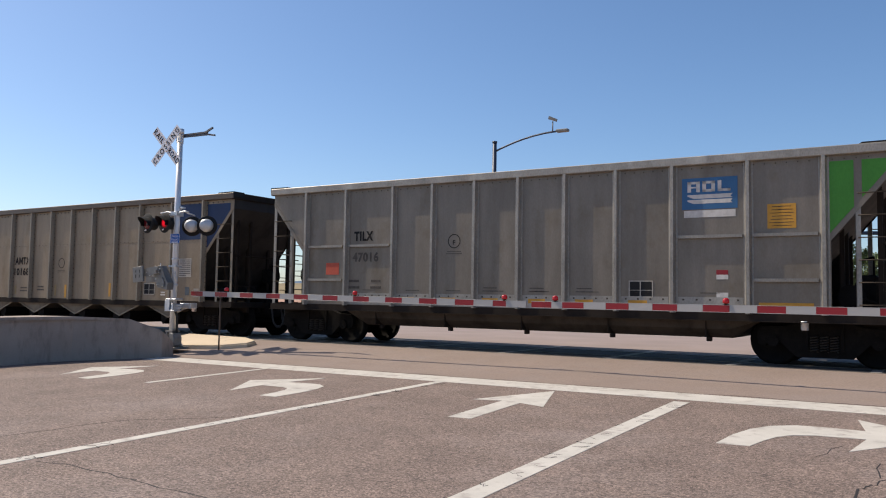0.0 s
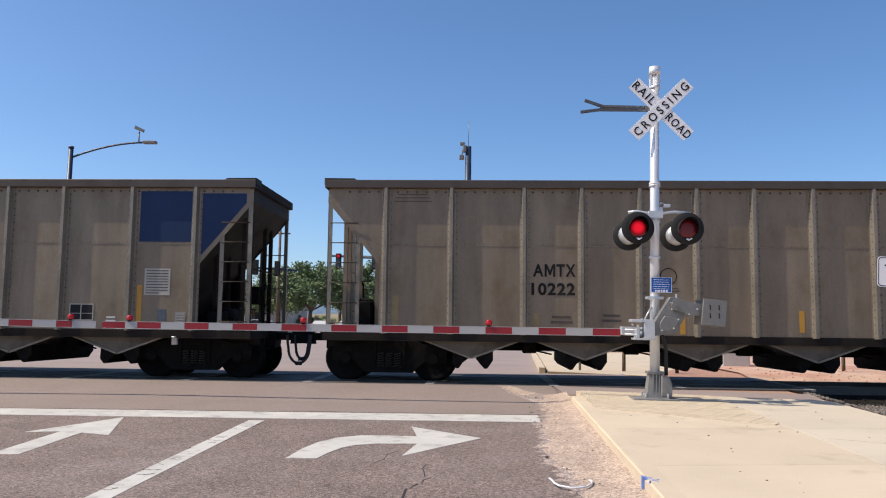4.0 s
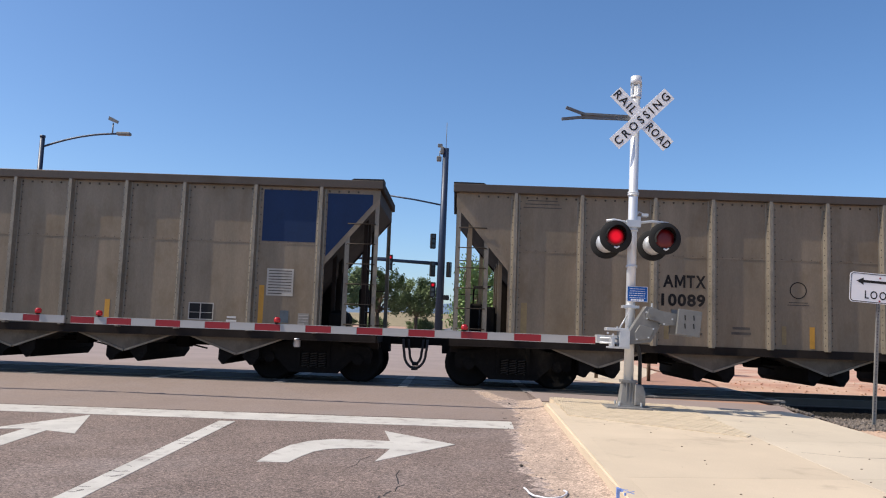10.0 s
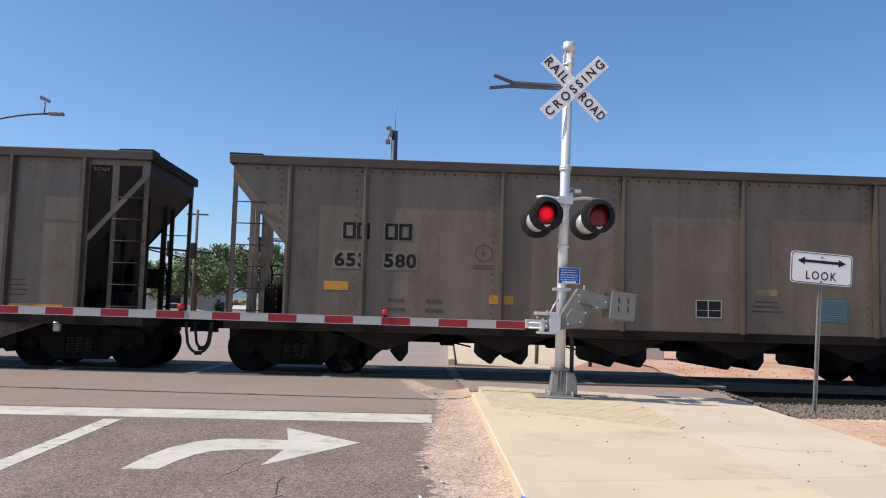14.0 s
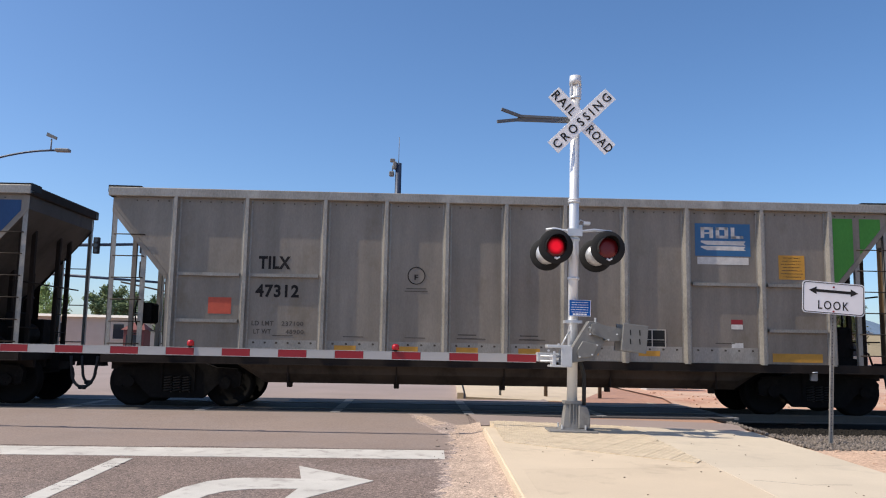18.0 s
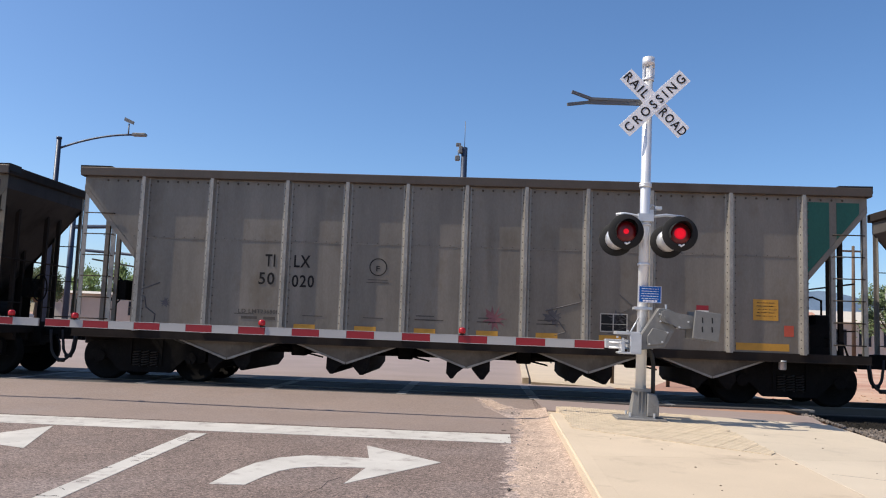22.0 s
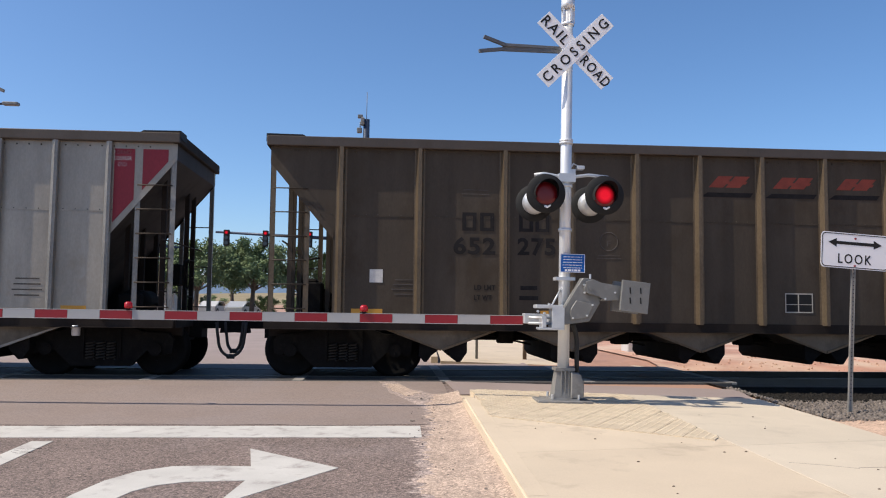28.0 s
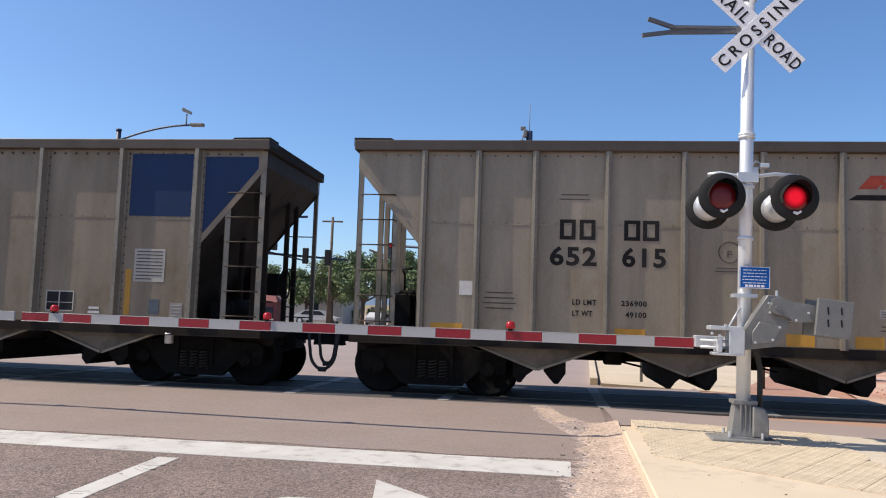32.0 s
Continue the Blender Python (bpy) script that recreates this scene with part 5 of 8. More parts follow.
def sheet_outline(a, b, lo=SILL, hi=TOP - 0.16):
    """One bay of the side between x=a and x=b, cut by the slopes at the ends."""
    def low(x):
        d = HALF - 0.06 - abs(x)
        return lo if d >= CUT_X else CUT_Z0 - (CUT_Z0 - CUT_Z1) * d / CUT_X
    pts = [(b, hi), (a, hi), (a, low(a))]
    corner = HALF - 0.06 - CUT_X
    for c in (-corner, corner):
        if a < c < b:
            order = [(c, CUT_Z1), (c, lo)] if c < 0 else [(c, lo), (c, CUT_Z1)]
            pts += order
    pts.append((b, low(b)))
    out = []
    for p in pts:
        if not out or (Vector(p) - Vector(out[-1])).length > 1e-4:
            out.append(p)
    return out


def bay(a, b, z0=None, z1=None):
    def build(bm):
        pts = sheet_outline(a, b, SILL if z0 is None else z0, TOP - 0.16 if z1 is None else z1)
        prism(bm, pts, -0.008, 0.008)
    return build


def rib_build(bm):
    # A hat-shaped post: flanges against the sheet and a raised web.
    h0, h1 = SILL - 0.02, TOP - 0.15
    pts = [(-0.09, 0.0), (-0.09, -0.010), (-0.07, -0.012), (-0.03, -RIB_D), (0.03, -RIB_D), (0.062, -0.012), (0.09, -0.010), (0.09, 0.0)]
    slab(bm, pts[::-1], h0, h1)


def narrow_rib_build(bm):
    # A slim U-shaped post.
    slab(bm, [(-0.05, 0.0), (-0.046, -0.085), (0.0, -0.10), (0.046, -0.085), (0.05, 0.0)][::-1], SILL - 0.02, TOP - 0.15)


def chord_build(bm):
    bevel_box(bm, -HALF, HALF, -0.115, 0.05, TOP - 0.165, TOP, 0.012)


def sill_build(bm):
    prism_pts = [(-HALF + 0.03, SILL - 0.16), (HALF - 0.03, SILL - 0.16), (HALF - 0.03, SILL), (-HALF + 0.03, SILL)]
    prism(bm, prism_pts, -0.03, 0.05)
    box(bm, -HALF + 0.03, HALF - 0.03, -0.075, -0.03, SILL - 0.16, SILL - 0.145)


def rivets_for(kind, seam=True, posts=True):
    def build(bm):
        for f in FRACS[kind]:
            x = -HALF + 2 * HALF * f
            for i in range(19 if posts else 0):
                z = SILL + 0.1 + 0.147 * i
                if kind == "six":
                    cyl(bm, (x - 0.17, -0.002, z), (x - 0.17, -0.02, z), 0.018, 0.010, seg=5)
                    continue
                cyl(bm, (x - 0.045, -0.056, z), (x - 0.060, -0.064, z), 0.014, 0.010, seg=5)
                cyl(bm, (x + 0.103, -0.004, z), (x + 0.103, -0.024, z), 0.014, 0.009, seg=5)
        for f in (0.258, 0.422, 0.578, 0.727) if kind == "six" else ():
            # Paired rivet columns in the middle of the wide plates, and a low row along the sill.
            for i in range(15):
                for dx in (-0.08, 0.08):
                    cyl(bm, (xf(f) + dx, -0.002, 1.25 + 0.172 * i), (xf(f) + dx, -0.018, 1.25 + 0.172 * i), 0.013, 0.008, seg=5)
        for i in range(44 if kind == "six" else 0):
            cyl(bm, (-6.1 + 0.284 * i, -0.002, 1.13), (-6.1 + 0.284 * i, -0.018, 1.13), 0.011, 0.008, seg=5)
        for i in range(5 if kind == "six" else 0):
            cyl(bm, (xf(0.868) + 0.29 * i * 0.95, -0.002, 1.62 + 0.2 * i), (xf(0.868) + 0.29 * i * 0.95, -0.024, 1.62 + 0.2 * i), 0.026, 0.014, seg=6)
        for i in range(72):
            x = -HALF + 0.5 + (2 * HALF - 1.0) * i / 71
            cyl(bm, (x, -0.002, TOP - 0.23), (x, -0.022, TOP - 0.23), 0.024 if posts else 0.015, 0.015 if posts else 0.01, seg=5)
            if kind != "six" and seam:
                cyl(bm, (x, -0.002, 2.745), (x, -0.016, 2.745), 0.011, 0.007, seg=5)
    return build


def slope_build(s):
    """End wall and slope sheet at one end, s = -1 or 1."""
    def build(bm):
        e = s * (HALF - 0.07)
        pts = [(e, TOP - 0.02), (e, CUT_Z0), (e - s * 2.28, 1.0), (e - s * 2.25, 1.0), (e - s * 0.03, CUT_Z0 + 0.02), (e - s * 0.03, TOP - 0.02)]
        prism(bm, pts, -SIDE + 0.01, SIDE - 0.01)
    return build


def trim_build(s):
    """The flat bar along the slanting edge of the side sheet."""
    def build(bm):
        e = HALF - 0.06
        pts = [(s * e, CUT_Z0 + 0.10), (s * e, CUT_Z0 - 0.02), (s * (e - CUT_X), CUT_Z1 - 0.02), (s * (e - CUT_X), CUT_Z1 + 0.12)]
        prism(bm, pts, -0.018, -0.0085)
    return build


def end_chord_build(bm):
    bevel_box(bm, -0.06, 0.06, -SIDE - 0.1, SIDE + 0.1, TOP - 0.17, TOP + 0.012, 0.015)


def end_cap_build(bm):
    prism(bm, [(-0.55, TOP + 0.001), (0.08, TOP + 0.001), (0.08, TOP - 0.1), (0.1, TOP - 0.1), (0.1, TOP + 0.035), (-0.5, TOP + 0.03)], -SIDE - 0.1, -SIDE + 0.3)


def post_build(h):
    def build(bm):
        box(bm, -0.045, 0.045, -0.006, 0.006, SILL - 0.05, h)
        box(bm, -0.045, -0.033, -0.006, 0.06, SILL - 0.05, h)
    return build


def rung_build(bm):
    w = 0.55
    tube(bm, [(-w / 2, 0.0, 0), (-w / 2, -0.05, 0), (w / 2, -0.05, 0), (w / 2, 0.0, 0)], 0.011, 6)


def hopper_build(bm):
    prism(bm, [(-0.93, SILL - 0.14), (-0.05, 0.49), (0.05, 0.49), (0.93, SILL - 0.14)], -1.36, 1.36)


def hopper_edge(bm):
    # A bright angle along both lower edges of the sloping plate.
    for sx in (-1, 1):
        prism(bm, [(sx * 0.95, SILL - 0.16), (sx * 0.01, 0.475), (sx * 0.01, 0.515), (sx * 0.90, SILL - 0.145)], -1.385, -1.361)


def flap_build(sx):
    """One of the two discharge doors under a hopper, hinged on its sloping plate."""
    def build(bm):
        if sx < 0:
            pts = [(-0.36, 0.70), (-0.03, 0.50), (-0.16, 0.40), (-0.24, 0.29), (-0.29, 0.285), (-0.37, 0.38)]
        else:
            pts = [(0.10, 0.48), (0.44, 0.70), (0.44, 0.45), (0.33, 0.29), (0.27, 0.285), (0.18, 0.38)]
        prism(bm, pts, -1.32, 1.32)
    return build


def gear_build(bm):
    # Door rods, air pipes and a reservoir under the middle of the car.
    cyl(bm, (-4.2, -0.45, 0.70), (4.2, -0.45, 0.70), 0.022, seg=6)
    cyl(bm, (-4.2, 0.5, 0.66), (4.2, 0.5, 0.66), 0.03, seg=6)
    for x in (-3.2, -1.1, 1.2, 3.3):
        bevel_box(bm, x - 0.16, x + 0.12, -0.7, -0.42, 0.58, 0.84, 0.02)
        cyl(bm, (x - 0.4, -0.55, 0.74), (x + 0.45, -0.55, 0.56), 0.018, seg=6)


def tub_build(bm):
    pts = [(-1.36, SILL - 0.12), (-1.30, 0.66), (-1.05, 0.48), (1.05, 0.48), (1.30, 0.66), (1.36, SILL - 0.12)]
    n = len(pts)
    ends = []
    for x, squeeze in ((-5.0, 0.0), (-4.45, 1.0), (4.45, 1.0), (5.0, 0.0)):
        ends.append([bm.verts.new((x, y, z if squeeze else max(z, SILL - 0.13))) for y, z in pts])
    for a, b in zip(ends, ends[1:]):
        for i in range(n - 1):
            bm.faces.new((a[i], b[i], b[i + 1], a[i + 1]))
    for e in ends[::3]:
        bm.faces.new(e)


def tub_peg(bm):
    bevel_box(bm, -0.05, 0.05, -1.1, -1.0, 0.40, 0.50, 0.01)
    prism(bm, [(-0.012, 0.5), (0.012, 0.5), (0.012, SILL - 0.12), (-0.012, SILL - 0.12)], -1.345, -1.09)


def center_sill(bm):
    box(bm, -HALF - 0.15, HALF + 0.15, -0.24, 0.24, 0.62, 0.93)


def platform_build(bm):
    box(bm, -0.62, 0.62, -SIDE + 0.02, SIDE - 0.02, SILL - 0.16, SILL - 0.02)
    for yy in (-0.9, -0.45, 0.45, 0.9):
        box(bm, -0.6, 0.6, yy - 0.05, yy + 0.05, SILL - 0.3, SILL - 0.16)


def end_frame(bm):
    # Uprights and hand rails on the end, x grows outwards.
    for yy, h in ((-1.05, 3.32), (-0.55, 3.28), (0.55, 3.28), (1.05, 3.32)):
        box(bm, 0.22, 0.30, yy - 0.035, yy + 0.035, SILL - 0.05, h + 0.3)
    for yy in (-0.85, 0.0, 0.85):
        box(bm, -0.42, -0.34, yy - 0.04, yy + 0.04, SILL - 0.05, 2.62)
    cyl(bm, (0.34, -1.45, 2.28), (0.34, 1.45, 2.28), 0.016, seg=6)
    cyl(bm, (0.34, -1.45, 1.42), (0.34, -0.3, 1.42), 0.014, seg=6)
    for z in (1.35, 1.72, 2.05):
        cyl(bm, (0.30, 0.55, z), (0.30, 1.05, z), 0.012, seg=6)


def brake_gear(bm):
    bevel_box(bm, 0.02, 0.24, 0.18, 0.55, 1.55, 1.95, 0.03)
    cyl(bm, (-0.28, -0.9, 1.25), (-0.28, 0.1, 1.25), 0.2, seg=14)
    bevel_box(bm, -0.42, -0.05, -1.2, -0.95, 1.1, 1.38, 0.03)


def reservoir_build(bm):
    # Air reservoir, valve and bracket on the end platform.
    cyl(bm, (-0.22, -1.15, 1.30), (-0.22, 0.55, 1.30), 0.23, seg=14)
    bevel_box(bm, -0.30, 0.02, 0.62, 1.05, 1.0, 1.62, 0.03)
    bevel_box(bm, -0.10, 0.20, -0.75, -0.40, 0.95, 1.72, 0.04)
    for yy in (-0.95, 0.35):
        box(bm, -0.36, -0.08, yy - 0.04, yy + 0.04, SILL - 0.03, 1.15)
    box(bm, -0.55, 0.1, -1.25, 1.1, SILL - 0.02, SILL + 0.12)


def valve_pipe(bm):
    tube(bm, [(0.12, -0.55, 1.70), (0.12, -0.55, 2.0), (0.1, -0.2, 2.08), (-0.2, 0.6, 2.05)], 0.02, 6)


def brake_pipe(bm):
    tube(bm, [(-0.1, -1.2, 1.3), (0.2, -1.3, 1.2), (0.3, -1.3, 0.9)], 0.02, 6)


def brake_wheel(bm):
    for k in range(20):
        a, b = 2 * math.pi * k / 20, 2 * math.pi * (k + 1) / 20
        cyl(bm, (0.33, 0.36 + 0.28 * math.cos(a), 1.76 + 0.28 * math.sin(a)), (0.33, 0.36 + 0.28 * math.cos(b), 1.76 + 0.28 * math.sin(b)), 0.016, seg=5)
    for k in range(5):
        a = 2 * math.pi * k / 5
        cyl(bm, (0.31, 0.36, 1.76), (0.33, 0.36 + 0.28 * math.cos(a), 1.76 + 0.28 * math.sin(a)), 0.011, seg=5)


def coupler(bm):
    bevel_box(bm, 0.0, 0.62, -0.09, 0.09, 0.78, 0.94, 0.02)
    prism(bm, [(0.45, 0.70), (0.83, 0.72), (0.86, 0.98), (0.5, 1.0)], -0.15, 0.13)
    box(bm, -0.1, 0.05, -0.2, 0.2, 0.66, 1.05)


def hose_build(s):
    """Two air hoses that hang from one end of a car and meet those of the next."""
    def build(bm):
        for y, x0, low in ((-0.42, 0.50, 0.30), (-0.14, 0.60, 0.38)):
            r = 0.727 - x0
            pts = [(s * (x0 - 0.03), y, 0.90), (s * (x0 - 0.02), y, 0.74)]
            pts += [(s * (0.727 - r * math.cos(a)), y, 0.62 - (0.62 - low) * math.sin(a)) for a in (0.0, 0.25, 0.5, 0.75, 1.0, 1.25, 1.571)]
            tube(bm, pts, 0.028, 7)
            cyl(bm, (s * 0.66, y, low), (s * 0.727, y, low), 0.042, seg=8)
    return build


def sideframe(bm):
    out = [(-1.18, 0.62), (-1.1, 0.72), (-0.7, 0.74), (-0.35, 0.86), (0.35, 0.86), (0.7, 0.74), (1.1, 0.72), (1.18, 0.62), (1.16, 0.40), (1.02, 0.36), (0.95, 0.50), (0.74, 0.42), (0.48, 0.17), (-0.48, 0.17), (-0.74, 0.42), (-0.95, 0.50), (-1.02, 0.36), (-1.16, 0.40)]
    prism(bm, out, -0.07, 0.07)
    for sx in (-1, 1):
        box(bm, sx * 0.30 - 0.03, sx * 0.30 + 0.03, -0.1, -0.06, 0.3, 0.82)
        cyl(bm, (sx * 0.889, -0.13, 0.457), (sx * 0.889, 0.0, 0.457), 0.11, seg=12)
        for b in range(3):
            a = b * 2.094 + 0.5
            cyl(bm, (sx * 0.889 + 0.06 * math.cos(a), -0.145, 0.457 + 0.06 * math.sin(a)), (sx * 0.889 + 0.06 * math.cos(a), -0.13, 0.457 + 0.06 * math.sin(a)), 0.016, seg=6)


def spring(bm):
    for sx in (-0.17, 0.0, 0.17):
        n = 44
        pts = [(sx + 0.07 * math.cos(k * 0.9), -0.11 + 0.07 * math.sin(k * 0.9) * 0.6, 0.28 + 0.30 * k / n) for k in range(n)]
        tube(bm, pts, 0.014, 4)


def wheelset(bm):
    for s in (-1, 1):
        prof = [(0.0, -0.065), (0.09, -0.065), (0.15, -0.045), (0.33, -0.02), (0.40, -0.055), (0.455, -0.055), (0.457, 0.05), (0.485, 0.06), (0.485, 0.085), (0.39, 0.085), (0.33, 0.03), (0.15, 0.045), (0.09, 0.08), (0.0, 0.08)]
        t = bmesh.new()
        lathe(t, [(max(r, 0.001), h) for r, h in prof], 28)
        for k in range(6):
            a = k * math.pi / 3
            box(t, 0.24 * math.cos(a) - 0.02, 0.24 * math.cos(a) + 0.02, -0.05, -0.02, 0.24 * math.sin(a) - 0.02, 0.24 * math.sin(a) + 0.02)
        merge(bm, t, Matrix.Translation((0, s * 0.755, 0)) @ Matrix.Diagonal((1, -s if s > 0 else 1, 1, 1)))
    cyl(bm, (0, -0.98, 0), (0, 0.98, 0), 0.08, seg=12)


def valve_build(bm):
    rings = lathe(bm, [(0.055, 0.0), (0.07, 0.02), (0.07, 0.13), (0.08, 0.135), (0.08, 0.17)], 12, "z")
    bm.faces.new(rings[0][::-1])
    bm.faces.new(rings[-1])


def bolster(bm):
    prism(bm, [(-0.24, 0.50), (0.24, 0.50), (0.24, 0.80), (-0.24, 0.80)], -1.05, 1.05)
    cyl(bm, (0, 0, 0.8), (0, 0, 0.92), 0.2, seg=12)
    # Two added blocks shut out the sunlit road between the wheels.
    box(bm, -0.42, 0.42, -0.62, 0.62, 0.20, 0.78)
    box(bm, -1.15, 1.15, -0.55, 0.55, 0.55, 0.80)
    for sx in (-1, 1):
        box(bm, sx * 0.38 - 0.07, sx * 0.38 + 0.07, -0.95, 0.95, 0.22, 0.52)
        tube(bm, [(sx * 0.38, -0.3, 0.48), (sx * 0.6, 0.0, 0.72), (sx * 0.38, 0.3, 0.48)], 0.03, 6)


def decal(car, name, material, x, z, w, h, label="", y=None):
    bm = bmesh.new()
    yy = -SIDE - 0.0115 if y is None else y
    box(bm, x - w / 2, x + w / 2, yy - 0.002, yy, z - h / 2, z + h / 2)
    return part(name, bm, material, car, label)


def block_text(car, body, x, z, w, h, material=M_STENCIL, bold=0.003):
    me, fit = fitted(body, w, h, material, bold)
    if h >= 0.2:
        letters(me, car, pose(x, -SIDE - 0.0145, z) @ FACE @ fit)
    else:
        tagged(part("lettering", me, None, car, m=pose(x, -SIDE - 0.0115, z) @ FACE @ fit), kind="stuff")


def initial_block(car, x, z, material, out=0.0155, size=1.0):
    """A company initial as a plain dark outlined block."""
    bm = bmesh.new()
    y0, y1 = -SIDE - out, -SIDE - out + 0.003
    for a, b, c, d in ((-0.12, -0.058, -0.155, 0.155), (0.058, 0.12, -0.155, 0.155), (-0.058, 0.058, 0.10, 0.155), (-0.058, 0.058, -0.155, -0.10)):
        box(bm, x + a * size, x + b * size, y0, y1, z + c * size, z + d * size)
    bmesh.ops.remove_doubles(bm, verts=bm.verts[:], dist=0.0005)
    part("initial", bm, material, car, "dark initial as a plain outlined block")


def end_words(car, words, x, z):
    """White stencilled words on the end panel that tell of the turning coupler."""
    for i, word in enumerate(words):
        block_text(car, word, x - 0.06, z + 0.06 - 0.10 * i, min(0.29, 0.048 * len(word)), 0.066, M_STENCILWHITE, 0.004)


def bars(car, x, z, w, rows, gap, h, material=M_STENCILFAINT, out=0.0):
    """Small writing that cannot be read, as bars."""
    bm = bmesh.new()
    for i in range(rows):
        ww = w * (0.75 + 0.25 * ((i * 37) % 11) / 10) if not out else w * (1.0 if i < rows - 1 else 0.6)
        box(bm, x - w / 2 if out else x - ww / 2, x - w / 2 + ww if out else x + ww / 2, -SIDE - 0.0135 - out, -SIDE - 0.0105 - out, z - gap * i - h / 2, z - gap * i + h / 2)
    tagged(part("small_writing", bm, material, car), kind="stuff")


WHEELSETS = []
CARS = []


def coal_car(index, paint, ribs, label, belly="hopper", right_bays=(), brake_end=1, rivets=True, dark_belly=False):
    car = thing("coal_car", label, "freight car", "cars of the coal train")
    side_m, rib_m = PAINTS["weathered" if index in (-2, -1, 0, 15) else paint], RIBS[paint]
    chord_m = rib_m if paint == "tilx" and index not in (14, 15) else M_CHORDDARK
    xs = [-HALF + 0.06] + [-HALF + 2 * HALF * f for f in FRACS[ribs]] + [HALF - 0.06]
    coloured = dict(right_bays)
    nb = len(xs) - 1
    near, far = pose(0, -SIDE, 0), pose(0, SIDE, 0, 0, 0, 180)
    for i, (a, b) in enumerate(zip(xs, xs[1:])):
        left = nb - i   # bays counted from the right end, from 1
        if left in coloured:
            m_top, z_split = coloured[left]
            part("side_panel", cached(("bay", ribs, i, "low", z_split), bay(a, b, SILL, z_split), side_m) if z_split > SILL + 0.05 and left > 1 else cached(("bay", ribs, i, "all"), bay(a, b), m_top if ribs == "six" else side_m), None, car, m=near)
            if z_split > SILL + 0.05 and left > 1:
                part("painted_panel", cached(("bay", ribs, i, "top", z_split), bay(a, b, z_split + 0.004), m_top), None, car, m=near)
        else:
            part("side_panel", cached(("bay", ribs, i, "all"), bay(a, b), side_m), None, car, m=near)
    if 1 in coloured and ribs != "six":
        panel_m = coloured[1][0]
        e = HALF - 0.06
        for i, (a, b) in enumerate(((xs[-2] + 0.12, HALF - 0.2),) if paint == "amtx" else ((xs[-2] + 0.07, HALF - 0.74), (HALF - 0.61, HALF - 0.2))):
            cutz = [CUT_Z0 - (CUT_Z0 - CUT_Z1) * (e - q) / CUT_X + 0.13 for q in (a, b)]
            part("painted_panel", cached(("inset", ribs, i, paint == "amtx"), (lambda bm, a=a, b=b, c=cutz: prism(bm, [(a, c[0]), (b, c[1]), (b, TOP - 0.27), (a, TOP - 0.27)], -0.0125, -0.0085)), panel_m), None, car, m=near)
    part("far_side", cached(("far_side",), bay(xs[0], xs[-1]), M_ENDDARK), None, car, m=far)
    for f in FRACS[ribs]:
        x = -HALF + 2 * HALF * f
        part("rib", cached(("rib", ribs == "ten"), rib_build if ribs == "ten" else narrow_rib_build, rib_m), None, car, m=pose(x, -SIDE - 0.008, 0))
    if rivets:
        tagged(part("rivets", cached(("rivets", ribs, paint == "tilx" and index < 14, paint == "amtx" or index in (14, 15) or ribs == "six"), rivets_for(ribs, paint != "tilx" or index > 13, paint == "amtx" or index in (14, 15) or ribs == "six"), M_RIVET), None, car, m=pose(0, -SIDE - 0.004, 0)), kind="stuff")
    # A slim seam strip along the side.
    if ribs != "six" and (paint != "tilx" or index in (14, 15)):
        part("seam", cached(("seam", ribs), lambda bm: box(bm, xs[1], xs[-2], -0.007, 0.0, 2.715, 2.735), side_m), None, car, m=pose(0, -SIDE - 0.008, 0))
    for mm in (near, far):
        part("top_chord", cached("top_chord", chord_build, chord_m), None, car, m=mm)
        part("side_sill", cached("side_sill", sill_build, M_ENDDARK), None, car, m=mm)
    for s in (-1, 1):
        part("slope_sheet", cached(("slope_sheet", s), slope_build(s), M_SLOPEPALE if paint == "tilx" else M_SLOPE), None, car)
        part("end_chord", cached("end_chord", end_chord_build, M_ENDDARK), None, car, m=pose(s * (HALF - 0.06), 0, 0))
        part("corner_cap", cached("corner_cap", end_cap_build, M_BLACK), None, car, m=pose(s * (HALF - 0.09), 0, 0, 0, 0, 0) if s > 0 else pose(s * (HALF - 0.09), 0, 0, 0, 0, 180) @ Matrix.Translation((0, 2 * SIDE - 0.2, 0)))
        for sy in (-1, 1):
            part("corner_post", cached("corner_post", post_build(TOP - 0.15), rib_m), None, car, m=pose(s * (HALF - 0.11), sy * SIDE, 0, 0, 0, 0 if sy < 0 else 180))
            part("ladder_post", cached(("ladder_post", paint), post_build(3.3 if paint == "amtx" else TOP - 0.16), rib_m), None, car, m=pose(s * (HALF - 0.68), sy * SIDE, 0, 0, 0, 0 if sy < 0 else 180))
            for i in range(6 if sy < 0 else 3):
                part("rung", cached("rung", rung_build, M_TUB), None, car, m=pose(s * (HALF - 0.40), sy * SIDE, SILL + 0.18 + (0.40 if sy < 0 else 0.8) * i, 0, 0, 0 if sy < 0 else 180))
        part("cut_trim", cached(("cut_trim", s), trim_build(s), side_m), None, car, m=near)
        turn = pose(s * (HALF - 0.62), 0, 0, 0, 0, 0 if s > 0 else 180)
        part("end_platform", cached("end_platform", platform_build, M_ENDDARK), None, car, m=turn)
        # Darker frame at the right end: shade away from the sun, put in colour.
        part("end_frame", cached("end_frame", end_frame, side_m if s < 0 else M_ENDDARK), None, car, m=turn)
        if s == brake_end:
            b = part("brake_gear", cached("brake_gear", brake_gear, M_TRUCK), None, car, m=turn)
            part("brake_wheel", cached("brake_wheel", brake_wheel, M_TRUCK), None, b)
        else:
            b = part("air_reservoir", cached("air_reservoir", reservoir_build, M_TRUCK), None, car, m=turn)
